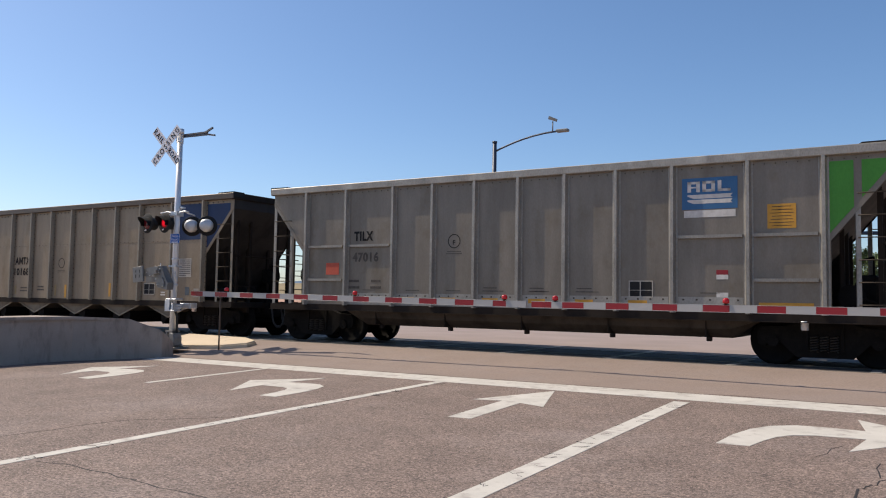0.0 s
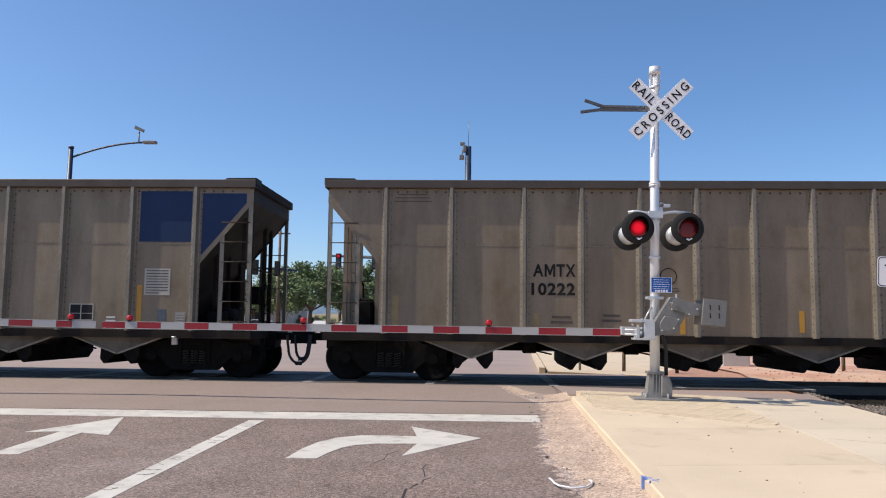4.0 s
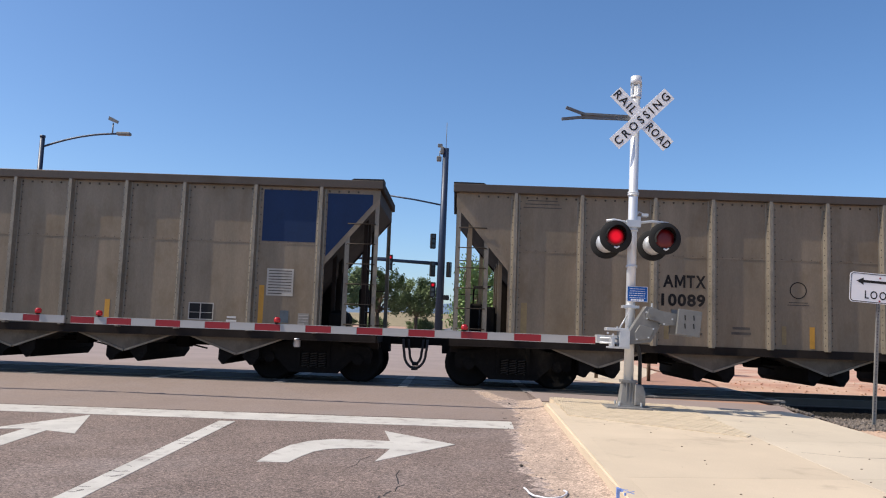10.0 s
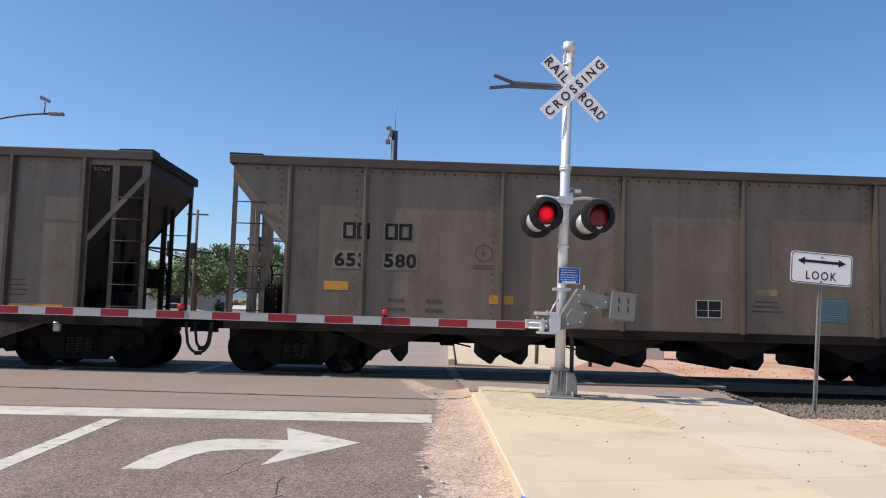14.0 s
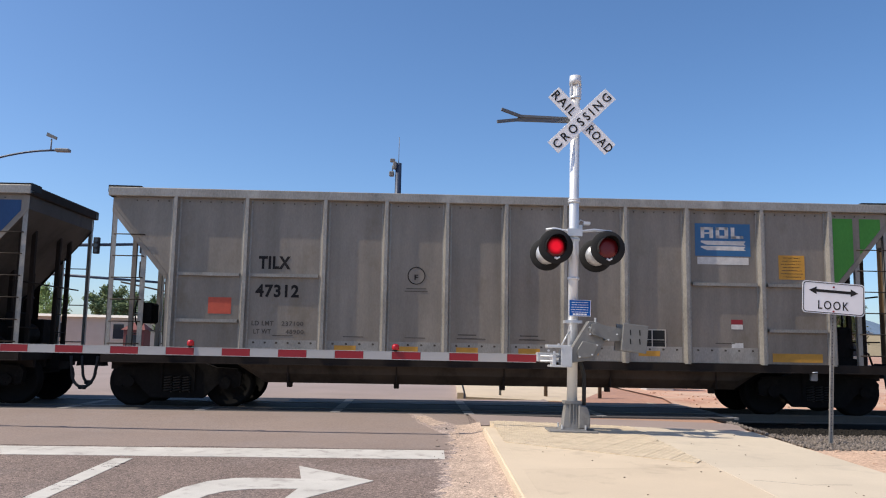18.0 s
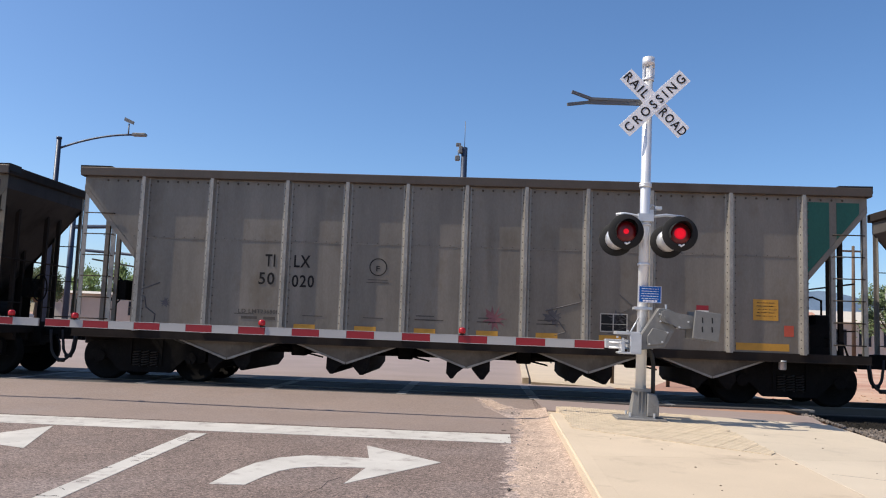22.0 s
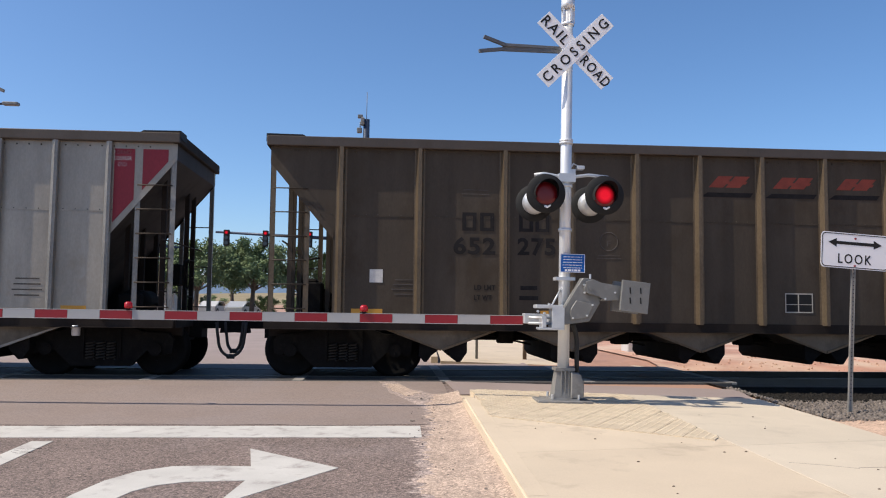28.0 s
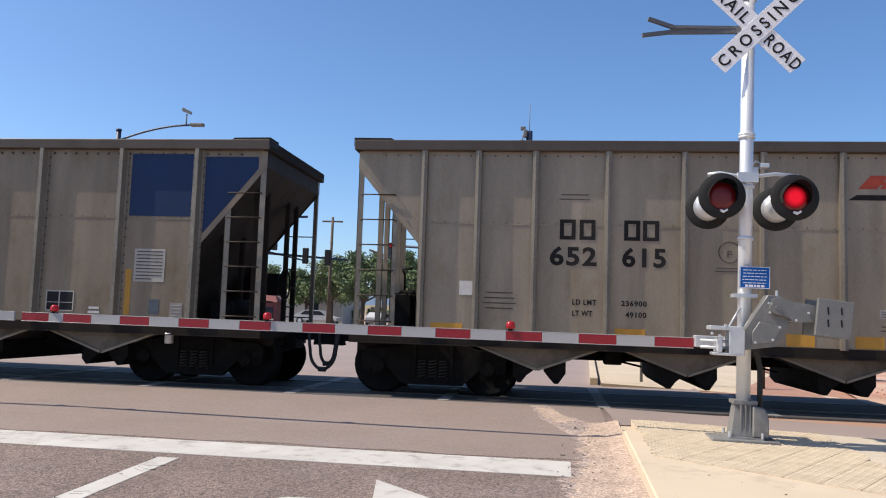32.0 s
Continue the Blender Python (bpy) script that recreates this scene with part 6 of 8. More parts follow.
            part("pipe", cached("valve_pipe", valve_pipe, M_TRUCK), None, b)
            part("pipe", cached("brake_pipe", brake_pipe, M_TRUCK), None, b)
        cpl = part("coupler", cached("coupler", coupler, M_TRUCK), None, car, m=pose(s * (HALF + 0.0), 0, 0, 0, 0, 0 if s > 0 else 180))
        part("air_hose", cached(("air_hose", s), hose_build(s), M_HOSE), None, car, m=pose(s * (HALF - 0.02), 0, 0))
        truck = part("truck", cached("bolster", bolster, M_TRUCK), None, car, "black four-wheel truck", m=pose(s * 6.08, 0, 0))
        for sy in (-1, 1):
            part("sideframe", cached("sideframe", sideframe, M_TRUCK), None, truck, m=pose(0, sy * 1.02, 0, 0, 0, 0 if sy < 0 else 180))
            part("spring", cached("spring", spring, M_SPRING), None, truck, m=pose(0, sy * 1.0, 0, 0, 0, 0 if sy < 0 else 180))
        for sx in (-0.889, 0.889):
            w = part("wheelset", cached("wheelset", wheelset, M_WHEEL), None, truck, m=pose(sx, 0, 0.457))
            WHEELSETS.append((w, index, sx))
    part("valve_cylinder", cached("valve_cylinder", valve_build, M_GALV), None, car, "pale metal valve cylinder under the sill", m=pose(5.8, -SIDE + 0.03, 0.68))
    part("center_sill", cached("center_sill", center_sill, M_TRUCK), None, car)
    if belly == "hopper":
        for x in (-4.42, -2.17, 0.08, 2.33, 4.58):
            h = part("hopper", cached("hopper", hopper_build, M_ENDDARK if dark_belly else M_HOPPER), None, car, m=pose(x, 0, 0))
            if not dark_belly or paint == "dark":
                part("hopper_edge", cached("hopper_edge", hopper_edge, RIBS["umber"] if paint == "dark" else rib_m), None, h)
            for sx in (-1, 1):
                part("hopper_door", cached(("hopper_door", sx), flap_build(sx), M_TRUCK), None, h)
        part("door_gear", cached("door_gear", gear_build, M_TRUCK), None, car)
        # Added plate that keeps sun from falling through between the hoppers.
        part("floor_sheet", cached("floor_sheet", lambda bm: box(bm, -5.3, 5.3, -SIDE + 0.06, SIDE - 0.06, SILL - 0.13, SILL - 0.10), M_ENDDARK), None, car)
    else:
        part("tub", cached("tub", tub_build, M_TUB), None, car)
        for x in (-4.0, -2.0, 0.0, 2.0, 4.0):
            part("tub_bracket", cached("tub_bracket", tub_peg, M_ENDDARK), None, car, m=pose(x, 0, 0))
    CARS.append((car, index))
    return car


def scale_plate(car, x, z):
    d = decal(car, "scale_plate", M_BLACK, x, z, 0.50, 0.34, "black stencil panel with a white frame")
    bm = bmesh.new()
    y = -SIDE - 0.0155
    for b in ((-0.25, 0.25, 0.15, 0.17), (-0.25, 0.25, -0.17, -0.15), (-0.25, -0.23, -0.17, 0.17), (0.23, 0.25, -0.17, 0.17), (-0.02, 0.0, -0.15, 0.15), (-0.23, 0.23, -0.03, -0.02)):
        box(bm, x + b[0], x + b[1], y, y + 0.002, z + b[2], z + b[3])
    part("frame", bm, M_NOTICE, d)


def lined_notice(car, x, z, w, h, rows, plate, ink, label):
    """A plate with rows of small writing that cannot be read."""
    decal(car, "notice", plate, x, z, w, h, label)
    gap = h / (rows + 0.6)
    bars(car, x, z + h / 2 - 0.8 * gap, w * 0.86, rows, gap, gap * 0.3, ink, 0.004)


def ring_mark(car, x, z, material=M_STENCILFAINT, letter=True):
    bm = bmesh.new()
    rows = lathe(bm, [(0.148, -0.0105), (0.165, -0.0105), (0.165, -0.0135), (0.148, -0.0135), (0.148, -0.0105)], 28)
    bmesh.ops.translate(bm, verts=bm.verts[:], vec=(x, -SIDE, z))
    part("stencil_ring", bm, material, car)
    if letter:
        block_text(car, "F", x, z - 0.03, 0.07, 0.10, material, 0.003)
    bars(car, x, z - 0.24, 0.5, 2, 0.05, 0.015)


def amtx(index, number):
    car = coal_car(index, "amtx", "ten", "grey-tan ribbed coal hopper car with dark blue end panels", right_bays=((1, (M_ENDBLUE, SILL)),))
    decal(car, "painted_panel", M_ENDBLUE, xf(0.875), 3.28, 1.09, 1.04, "dark blue painted panel")
    x = xf(0.3115)
    for glyph, dx, w in (("A", -0.315, 0.21), ("T", 0.125, 0.165), ("X", 0.32, 0.20)):
        block_text(car, glyph, x + dx, 2.24, w, 0.25, M_STENCIL, 0.006)
    half_m = ((0.105, 0.125), (0.105, -0.125), (0.063, -0.125), (0.063, 0.045), (0.016, -0.09))
    outline = [(0.0, -0.01), (0.058, 0.125), *half_m] + [(-a, b) for a, b in half_m[::-1]] + [(-0.058, 0.125)]
    bm = bmesh.new()
    prism(bm, [(x - 0.085 + a, 2.24 + b) for a, b in outline[::-1]], -SIDE - 0.0155, -SIDE - 0.0135)
    part("letter", bm, M_STENCIL, car)
    if number:
        block_text(car, number, x - 0.02, 1.87, 0.86, 0.25, M_STENCIL, 0.007)
    else:
        bars(car, x, 1.87, 0.8, 1, 0.1, 0.22, M_STENCIL)
    bars(car, x + 0.14, 1.32, 0.5, 2, 0.1, 0.05)
    bars(car, xf(0.387), 1.36, 0.45, 2, 0.1, 0.05)
    ring_mark(car, xf(0.4625), 2.14, M_STENCIL, False)
    for f, m, w, h, z in ((0.0985, M_YELLOWDIM, 0.12, 0.62, 1.40), (0.288, M_YELLOWDIM, 0.10, 0.30, 1.25), (0.4435, M_YELLOWDIM, 0.09, 0.36, 1.25), (0.4805, M_YELLOW, 0.10, 0.42, 1.22), (0.635, M_YELLOW, 0.10, 0.42, 1.28), (0.842, M_YELLOW, 0.10, 0.75, 1.50)):
        decal(car, "decal", m, xf(f), z, w, h, "yellow reflective strip")
    lined_notice(car, xf(0.866), 1.945, 0.53, 0.54, 9, M_NOTICE, M_STENCILFAINT, "cream notice with rows of small print")
    decal(car, "notice", M_FADEDBLUE, xf(0.874), 1.27, 0.17, 0.24, "small faded blue plate")
    lined_notice(car, xf(0.900), 1.22, 0.22, 0.25, 4, M_PATCH, M_FADEDWHITE, "small worn notice with pale rows")
    scale_plate(car, xf(0.77) - 0.12, 1.32)
    bars(car, xf(0.80) + 0.05, 1.22, 0.24, 2, 0.07, 0.04, M_STENCILWHITE)
    bars(car, xf(0.12), 3.75, 0.8, 3, 0.07, 0.018)
    return car


def tilx(index, number, end_m, rdl=True, belly="tub"):
    car = coal_car(index, "tilx", "ten", "pale aluminium coal car with ribbed sides and a coloured end panel", belly, right_bays=((1, (end_m, SILL)),), brake_end=-1, rivets=True)
    x = xf(0.222)
    if rdl or not number:
        block_text(car, "TILX", xf(0.209), 2.69, 0.59, 0.24, M_STENCIL, 0.008)
        if number:
            block_text(car, number, xf(0.2135), 2.165, 0.80, 0.24, M_STENCILFAINT if index == 0 else M_STENCIL, 0.007)
        else:
            bars(car, x, 2.26, 0.9, 1, 0.1, 0.24, M_STENCIL)
        if index == 12:
            for word, f, z, w in (("LD LMT", 0.197, 1.57, 0.40), ("LT WT", 0.197, 1.42, 0.32), ("237100", 0.234, 1.57, 0.40), ("48900", 0.237, 1.42, 0.33)):
                block_text(car, word, xf(f), z, w, 0.085, M_STENCILFAINT, 0.004)
        else:
            bars(car, xf(0.19), 1.57, 0.42, 2, 0.16, 0.06)
            bars(car, xf(0.236), 1.57, 0.38, 2, 0.16, 0.06)
        for a, b in ((0.084, 0.173), (0.173, 0.271), (0.731, 0.828), (0.828, 0.917)):
            zs = (2.45, 1.60) if a < 0.1 or a > 0.8 else (2.45,)
            for z in zs:
                bm = bmesh.new()
                box(bm, xf(a) + 0.1, xf(b) - 0.1, -SIDE - 0.085, -SIDE - 0.008, z - 0.03, z + 0.03)
                part("stiffener", bm, RIBS["bright"], car)
    else:
        # The initials and the number stand on both sides of a rib.
        c = xf(0.271)
        for word, dx, z, w in (("TI", -0.28, 2.36, 0.19), ("LX", 0.33, 2.36, 0.31), (number[:2], -0.33, 2.02, 0.30), (number[2:], 0.36, 1.99, 0.42)):
            block_text(car, word, c + dx, z, w, 0.23)
        for word, dx, z, w in (("LD LMT", -0.62, 1.40, 0.42), ("236800", -0.24, 1.40, 0.34)):
            block_text(car, word, c + dx, z, w, 0.075, M_STENCILFAINT, 0.004)
        bars(car, c - 0.62, 1.28, 0.4, 1, 0.1, 0.05)
        bars(car, c - 0.24, 1.28, 0.3, 1, 0.1, 0.05)
    ring_mark(car, xf(0.387) if rdl else xf(0.387) + 0.05, 2.5 if rdl else 2.3, M_STENCIL)
    if rdl:
        for a, b in list(zip(FRACS["ten"][1:8], FRACS["ten"][2:9])) + [(0.731, 0.828)]:
            bm = bmesh.new()
            box(bm, xf(a) + 0.1, xf(b) - 0.1, -SIDE - 0.014, -SIDE - 0.008, 0.985, 1.27)
            sp = part("sill_plate", bm, RIBS["tilx"], car)
            bm = bmesh.new()
            n = max(3, int((xf(b) - xf(a)) / 0.24))
            for i in range(n):
                xx = xf(a) + 0.2 + (xf(b) - xf(a) - 0.4) * i / (n - 1)
                prism(bm, [(xx - 0.02, 1.20), (xx + 0.01, 1.20), (xx + 0.025, 1.215), (xx + 0.01, 1.235), (xx - 0.02, 1.235)], -SIDE - 0.016, -SIDE - 0.0145)
            tagged(part("slot_row", bm, M_RIVET, sp), kind="stuff")
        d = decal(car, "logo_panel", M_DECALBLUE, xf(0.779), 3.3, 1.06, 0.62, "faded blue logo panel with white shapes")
        bm = bmesh.new()
        y = -SIDE - 0.0155
        for k in range(3):
            a = xf(0.779) - 0.42 + 0.29 * k
            for b in ((0.0, 0.07, 3.33, 3.54), (0.17, 0.24, 3.33, 3.54 if k != 2 else 3.38), (0.0, 0.24, 3.49, 3.54) if k != 2 else (0.0, 0.24, 3.33, 3.38), (0.0, 0.24, 3.33, 3.38) if k == 1 else (0.05, 0.2, 3.41, 3.44) if k == 0 else (0.0, 0.1, 3.33, 3.38)):
                box(bm, a + b[0], a + b[1], y - 0.001, y + 0.001, b[2], b[3])
        for dz in (0.0, -0.10):
            prism(bm, [(xf(0.779) - 0.42, 3.28 + dz), (xf(0.779) + 0.44, 3.28 + dz), (xf(0.779) + 0.40, 3.23 + dz), (xf(0.779) + 0.44, 3.20 + dz), (xf(0.779) - 0.30, 3.20 + dz), (xf(0.779) - 0.42, 3.25 + dz)], y, y + 0.002)
        part("logo", bm, M_STENCILWHITE, d)
        decal(car, "notice", M_STENCILWHITE, xf(0.779), 2.90, 0.98, 0.14)
        decal(car, "notice", M_YELLOW, xf(0.868), 2.8, 0.50, 0.46, "yellow notice with rows of writing")
        bars(car, xf(0.868), 2.98, 0.44, 7, 0.06, 0.014, M_STENCILFAINT)
        decal(car, "notice", M_ORANGE, xf(0.143), 1.88, 0.42, 0.30, "faded orange notice")
        decal(car, "notice", M_YELLOW, xf(0.872), 1.1, 0.95, 0.16)
    else:
        decal(car, "notice", M_YELLOW, xf(0.872), 1.75, 0.45, 0.38, "yellow notice")
        bars(car, xf(0.872), 1.88, 0.42, 5, 0.06, 0.016, M_STENCILFAINT)
        decal(car, "notice", M_YELLOW, xf(0.868), 1.08, 0.95, 0.13, "yellow reflective panel")
        decal(car, "notice", M_ORANGE, xf(0.9), 1.38, 0.17, 0.2, "faded red print")
    if index == 15:
        # Sprayed splashes low on the side.
        sr = random.Random(15)
        for f, z, r, m in ((0.538, 1.42, 0.26, M_SPRAYMAROON), (0.612, 1.48, 0.24, M_SPRAYDARK), (0.69, 1.5, 0.2, M_SPRAYDARK), (0.12, 1.5, 0.12, M_SPRAYDARK)):
            bm = bmesh.new()
            n = 22
            prism(bm, [(xf(f) + r * q * math.cos(2 * math.pi * i / n), z + r * q * math.sin(2 * math.pi * i / n)) for i, q in enumerate([sr.uniform(0.25, 0.6) if i % 2 else sr.uniform(0.5, 1.0) for i in range(n)])], -SIDE - 0.0135, -SIDE - 0.0105)
            part("spray_splash", bm, m, car, "ragged splash of spray paint")
        for f in (0.10, 0.625, 0.70):
            bm = bmesh.new()
            tube(bm, [(xf(f) + sr.uniform(-0.35, 0.4), -SIDE - 0.0125, 1.9 - 0.16 * i + sr.uniform(-0.05, 0.05)) for i in range(6)], 0.012, 4)
            part("spray_stroke", bm, M_SPRAYDARK, car)
    for f in (0.30, 0.377, 0.452, 0.53, 0.604, 0.682):
        decal(car, "decal", M_YELLOW, xf(f), 1.14, 0.40, 0.10, "yellow reflective strip", -SIDE - 0.0165)
    for i, (a, b) in enumerate(zip(FRACS["ten"][1:9], FRACS["ten"][2:10])):
        bars(car, xf((a + b) / 2), 1.35, 0.5, 1, 0.1, 0.015)
    for f in (0.452, 0.53, 0.604):
        bars(car, xf(f), 1.42, 0.45, 2, 0.07, 0.02)
    scale_plate(car, xf(0.69) - 0.05, 1.42)
    for z, m in ((1.75, M_ARMRED), (1.66, M_STENCILWHITE), (1.30, M_STENCILWHITE)):
        decal(car, "notice", m, xf(0.795), z, 0.22, 0.09 if z != 1.3 else 0.12)
    return car


def bnsf(index, paint, ribs, n1, n2, end_m, faded=False, logo_at=0.54, label="", teal=True, graffiti=False, light_text=False):
    car = coal_car(index, paint, ribs, label or "weathered grey coal hopper car with faded red lettering shapes", right_bays=((1, (end_m, SILL)),))
    mk = M_STENCILFAINT if faded else M_STENCIL
    c = xf(0.270) if ribs == "even" else xf(0.271)
    # Company initials stand as plain blocks; the car's number is lettered.
    small = index == 20
    for dx in (-0.50, -0.26, 0.28, 0.51) if small else (-0.60, -0.30, 0.37, 0.65):
        initial_block(car, c + dx, 2.64 if small else 2.66, mk, size=0.82 if small else 1.0)
    if small:
        for dx in (-0.44, 0.46):
            for z in (2.64, 2.24):
                decal(car, "paint_patch", M_PATCH, c + dx, z, 0.66, 0.33, "lighter patch behind the lettering")
    if n1:
        block_text(car, n1, c - (0.44 if small else 0.51), 2.25, 0.59 if small else 0.71, 0.26 if small else 0.30, mk, 0.006)
    if n2:
        block_text(car, n2, c + (0.46 if small else 0.55), 2.25, 0.58 if small else 0.65, 0.26 if small else 0.30, mk, 0.006)
    else:
        bars(car, c + 0.55, 2.25, 0.6, 1, 0.1, 0.26, mk)
    block_text(car, "LD LMT", c - 0.33, 1.55, 0.36, 0.085, mk, 0.006)
    block_text(car, "LT WT", c - 0.36, 1.38, 0.30, 0.085, mk, 0.006)
    if index == 22:
        block_text(car, "236900", c + 0.41, 1.55, 0.38, 0.085, mk, 0.006)
        block_text(car, "49100", c + 0.44, 1.38, 0.31, 0.085, mk, 0.006)
    else:
        bars(car, c + 0.42, 1.55, 0.38, 2, 0.17, 0.07, mk)
    bars(car, c - 0.5, 3.2, 0.55, 2, 0.07, 0.016)
    # Swept red shapes with a dark underline.
    for k in range(0 if index in (11, 20) else 4):
        x = xf(logo_at) + 1.15 * k
        bm = bmesh.new()
        for j in range(2):
            prism(bm, [(x - 0.36 + 0.3 * j, 3.34), (x - 0.10 + 0.3 * j, 3.34), (x + 0.08 + 0.3 * j, 3.54), (x - 0.18 + 0.3 * j, 3.54)], -SIDE - 0.0135, -SIDE - 0.0105)
        prism(bm, [(x - 0.1, 3.40), (x + 0.3, 3.40), (x + 0.34, 3.45), (x - 0.06, 3.45)], -SIDE - 0.0145, -SIDE - 0.0115)
        part("logo_shape", bm, M_LOGODIM if index == 19 else M_LOGORED, car, "swept faded red shape")
        bm = bmesh.new()
        prism(bm, [(x - 0.5, 3.17), (x + 0.38, 3.17), (x + 0.44, 3.25), (x - 0.38, 3.25)], -SIDE - 0.0135, -SIDE - 0.0105)
        part("logo_underline", bm, M_STENCIL, car)
    ring_mark(car, c + 1.8, 2.36)
    scale_plate(car, xf(0.698 if ribs == "even" else 0.62), 1.35)
    if teal:
        lined_notice(car, xf(0.774), 1.42, 0.55, 0.42, 11, M_TEALDARK, M_TEALPALE, "dark teal notice with pale rows of print")
    for f, w in ((0.105, 0.5), (0.294, 0.45), (0.46, 0.4), (0.525, 0.4), (0.70, 0.3), (0.89, 0.4)) if ribs == "even" else ((0.115, 0.52), (0.33, 0.5), (0.84, 0.6), (0.88, 0.55)):
        decal(car, "decal", M_YELLOW, xf(f), 1.08, w, 0.18, "yellow reflective panel")
    decal(car, "notice", M_STENCILWHITE, xf(0.125), 1.72, 0.22, 0.22)
    bars(car, xf(0.16), 1.66, 0.55, 4, 0.08, 0.018)
    bars(car, xf(0.84), 1.6, 0.5, 4, 0.09, 0.02)
    if index in (10, 16, 18, 19):
        end_words(car, ("ROTARY", "END"), xf(0.923) + 0.26, 3.62)
    else:
        end_words(car, ("ROTARY", "COUPLER", "END"), xf(0.923) + 0.26, 3.64 if index == 20 else 3.22)
    if graffiti == "large":
        # Fat sprayed letters, white outlines round maroon and purple fills.
        fills = ((M_SPRAYPURPLE, ((0.05, 1.0), (0.40, 1.0), (0.47, 1.40), (0.42, 1.80), (0.12, 1.79), (0.04, 1.62), (0.12, 1.34))),
                 (M_SPRAYMAROON, ((0.40, 1.0), (1.00, 1.0), (1.09, 1.30), (1.09, 1.77), (0.42, 1.80), (0.47, 1.40))),
                 (M_SPRAYMAROON, ((1.25, 1.0), (1.42, 1.0), (1.34, 1.35), (1.32, 1.77), (1.25, 1.78))),
                 (M_SPRAYPURPLE, ((1.42, 1.0), (1.70, 1.0), (1.74, 1.18), (1.64, 1.40), (1.60, 1.80), (1.32, 1.76), (1.34, 1.35))))
        for m, pts in fills:
            bm = bmesh.new()
            prism(bm, [(c + x, z) for x, z in pts], -SIDE - 0.0135, -SIDE - 0.0105)
            part("graffiti", bm, m, car, "sprayed fat letters with white outlines")
        strokes = (((0.08, 1.02), (0.12, 1.3), (0.04, 1.6), (0.10, 1.78), (0.30, 1.81), (0.44, 1.72), (0.42, 1.52), (0.24, 1.42)),
                   ((0.22, 1.72), (0.20, 1.56), (0.26, 1.46)), ((0.30, 1.45), (0.45, 1.48), (0.56, 1.35), (0.70, 1.12), (0.74, 1.02)),
                   ((0.32, 1.36), (0.31, 1.18), (0.35, 1.12)), ((0.46, 1.78), (0.54, 1.5), (0.53, 1.3)), ((0.62, 1.76), (0.58, 1.5), (0.70, 1.3)),
                   ((0.74, 1.77), (0.72, 1.5), (0.78, 1.35)), ((0.88, 1.76), (0.84, 1.4), (0.92, 1.18), (0.98, 1.3), (1.02, 1.74)), ((0.40, 1.80), (0.75, 1.82), (1.05, 1.78)),
                   ((1.25, 1.74), (1.33, 1.78), (1.31, 1.5), (1.42, 1.3), (1.38, 1.02)), ((1.36, 1.72), (1.58, 1.82), (1.60, 1.5), (1.48, 1.3), (1.62, 1.40), (1.72, 1.25), (1.70, 1.02)),
                   ((1.47, 1.70), (1.45, 1.5), (1.50, 1.38), (1.53, 1.66)))
        for pts in strokes:
            bm = bmesh.new()
            tube(bm, [(c + x, -SIDE - 0.0135, z) for x, z in pts], 0.014, 4)
            part("graffiti_stroke", bm, M_STENCILWHITE, car)
        for x, z, r in ((1.70, 1.60, 0.07), (1.88, 1.62, 0.06), (1.80, 1.48, 0.06), (1.95, 1.44, 0.07), (1.86, 1.33, 0.07), (1.99, 1.27, 0.06)):
            bm = bmesh.new()
            tube(bm, [(c + x + r * math.cos(k * 0.7), -SIDE - 0.0135, z + 1.2 * r * math.sin(k * 0.7)) for k in range(10)], 0.009, 4)
            part("graffiti_stroke", bm, M_STENCILWHITE, car)
        gr = random.Random(5)
        bm = bmesh.new()
        for k in range(5):
            xx = c + 0.52 + 0.09 * k
            tube(bm, [(xx, -SIDE - 0.014, 1.93 + gr.uniform(-0.12, 0)), (xx + gr.uniform(-0.03, 0.06), -SIDE - 0.014, 1.93 + gr.uniform(0, 0.12)), (xx + 0.07, -SIDE - 0.014, 1.93 + gr.uniform(-0.05, 0.12)), (xx + 0.08, -SIDE - 0.014, 1.93 + gr.uniform(-0.12, 0))], 0.010, 4)
        part("graffiti_stroke", bm, M_STENCILWHITE, car, "thin sprayed scrawl")
        # A word in loose maroon capitals.
        word = (((0.0, -0.2), (0.02, 0.2)), ((0.0, 0.0), (0.17, 0.02)), ((0.17, -0.22), (0.15, 0.22)),
                ((0.26, -0.1), (0.24, 0.06), (0.30, 0.16), (0.37, 0.08), (0.36, -0.08), (0.30, -0.15), (0.26, -0.1)),
                ((0.44, -0.2), (0.45, 0.2), (0.53, -0.02), (0.61, 0.2), (0.62, -0.2)), ((0.71, -0.17), (0.705, 0.17)),
                ((1.02, 0.18), (0.81, 0.16), (0.82, -0.2), (1.05, -0.3)), ((0.81, 0.0), (0.96, 0.01)))
        for pts in word:
            bm = bmesh.new()
            tube(bm, [(xf(0.60) - 0.15 + 0.82 * x, -SIDE - 0.014, 1.76 + 1.1 * z - 0.08 * x) for x, z in pts], 0.018, 4)
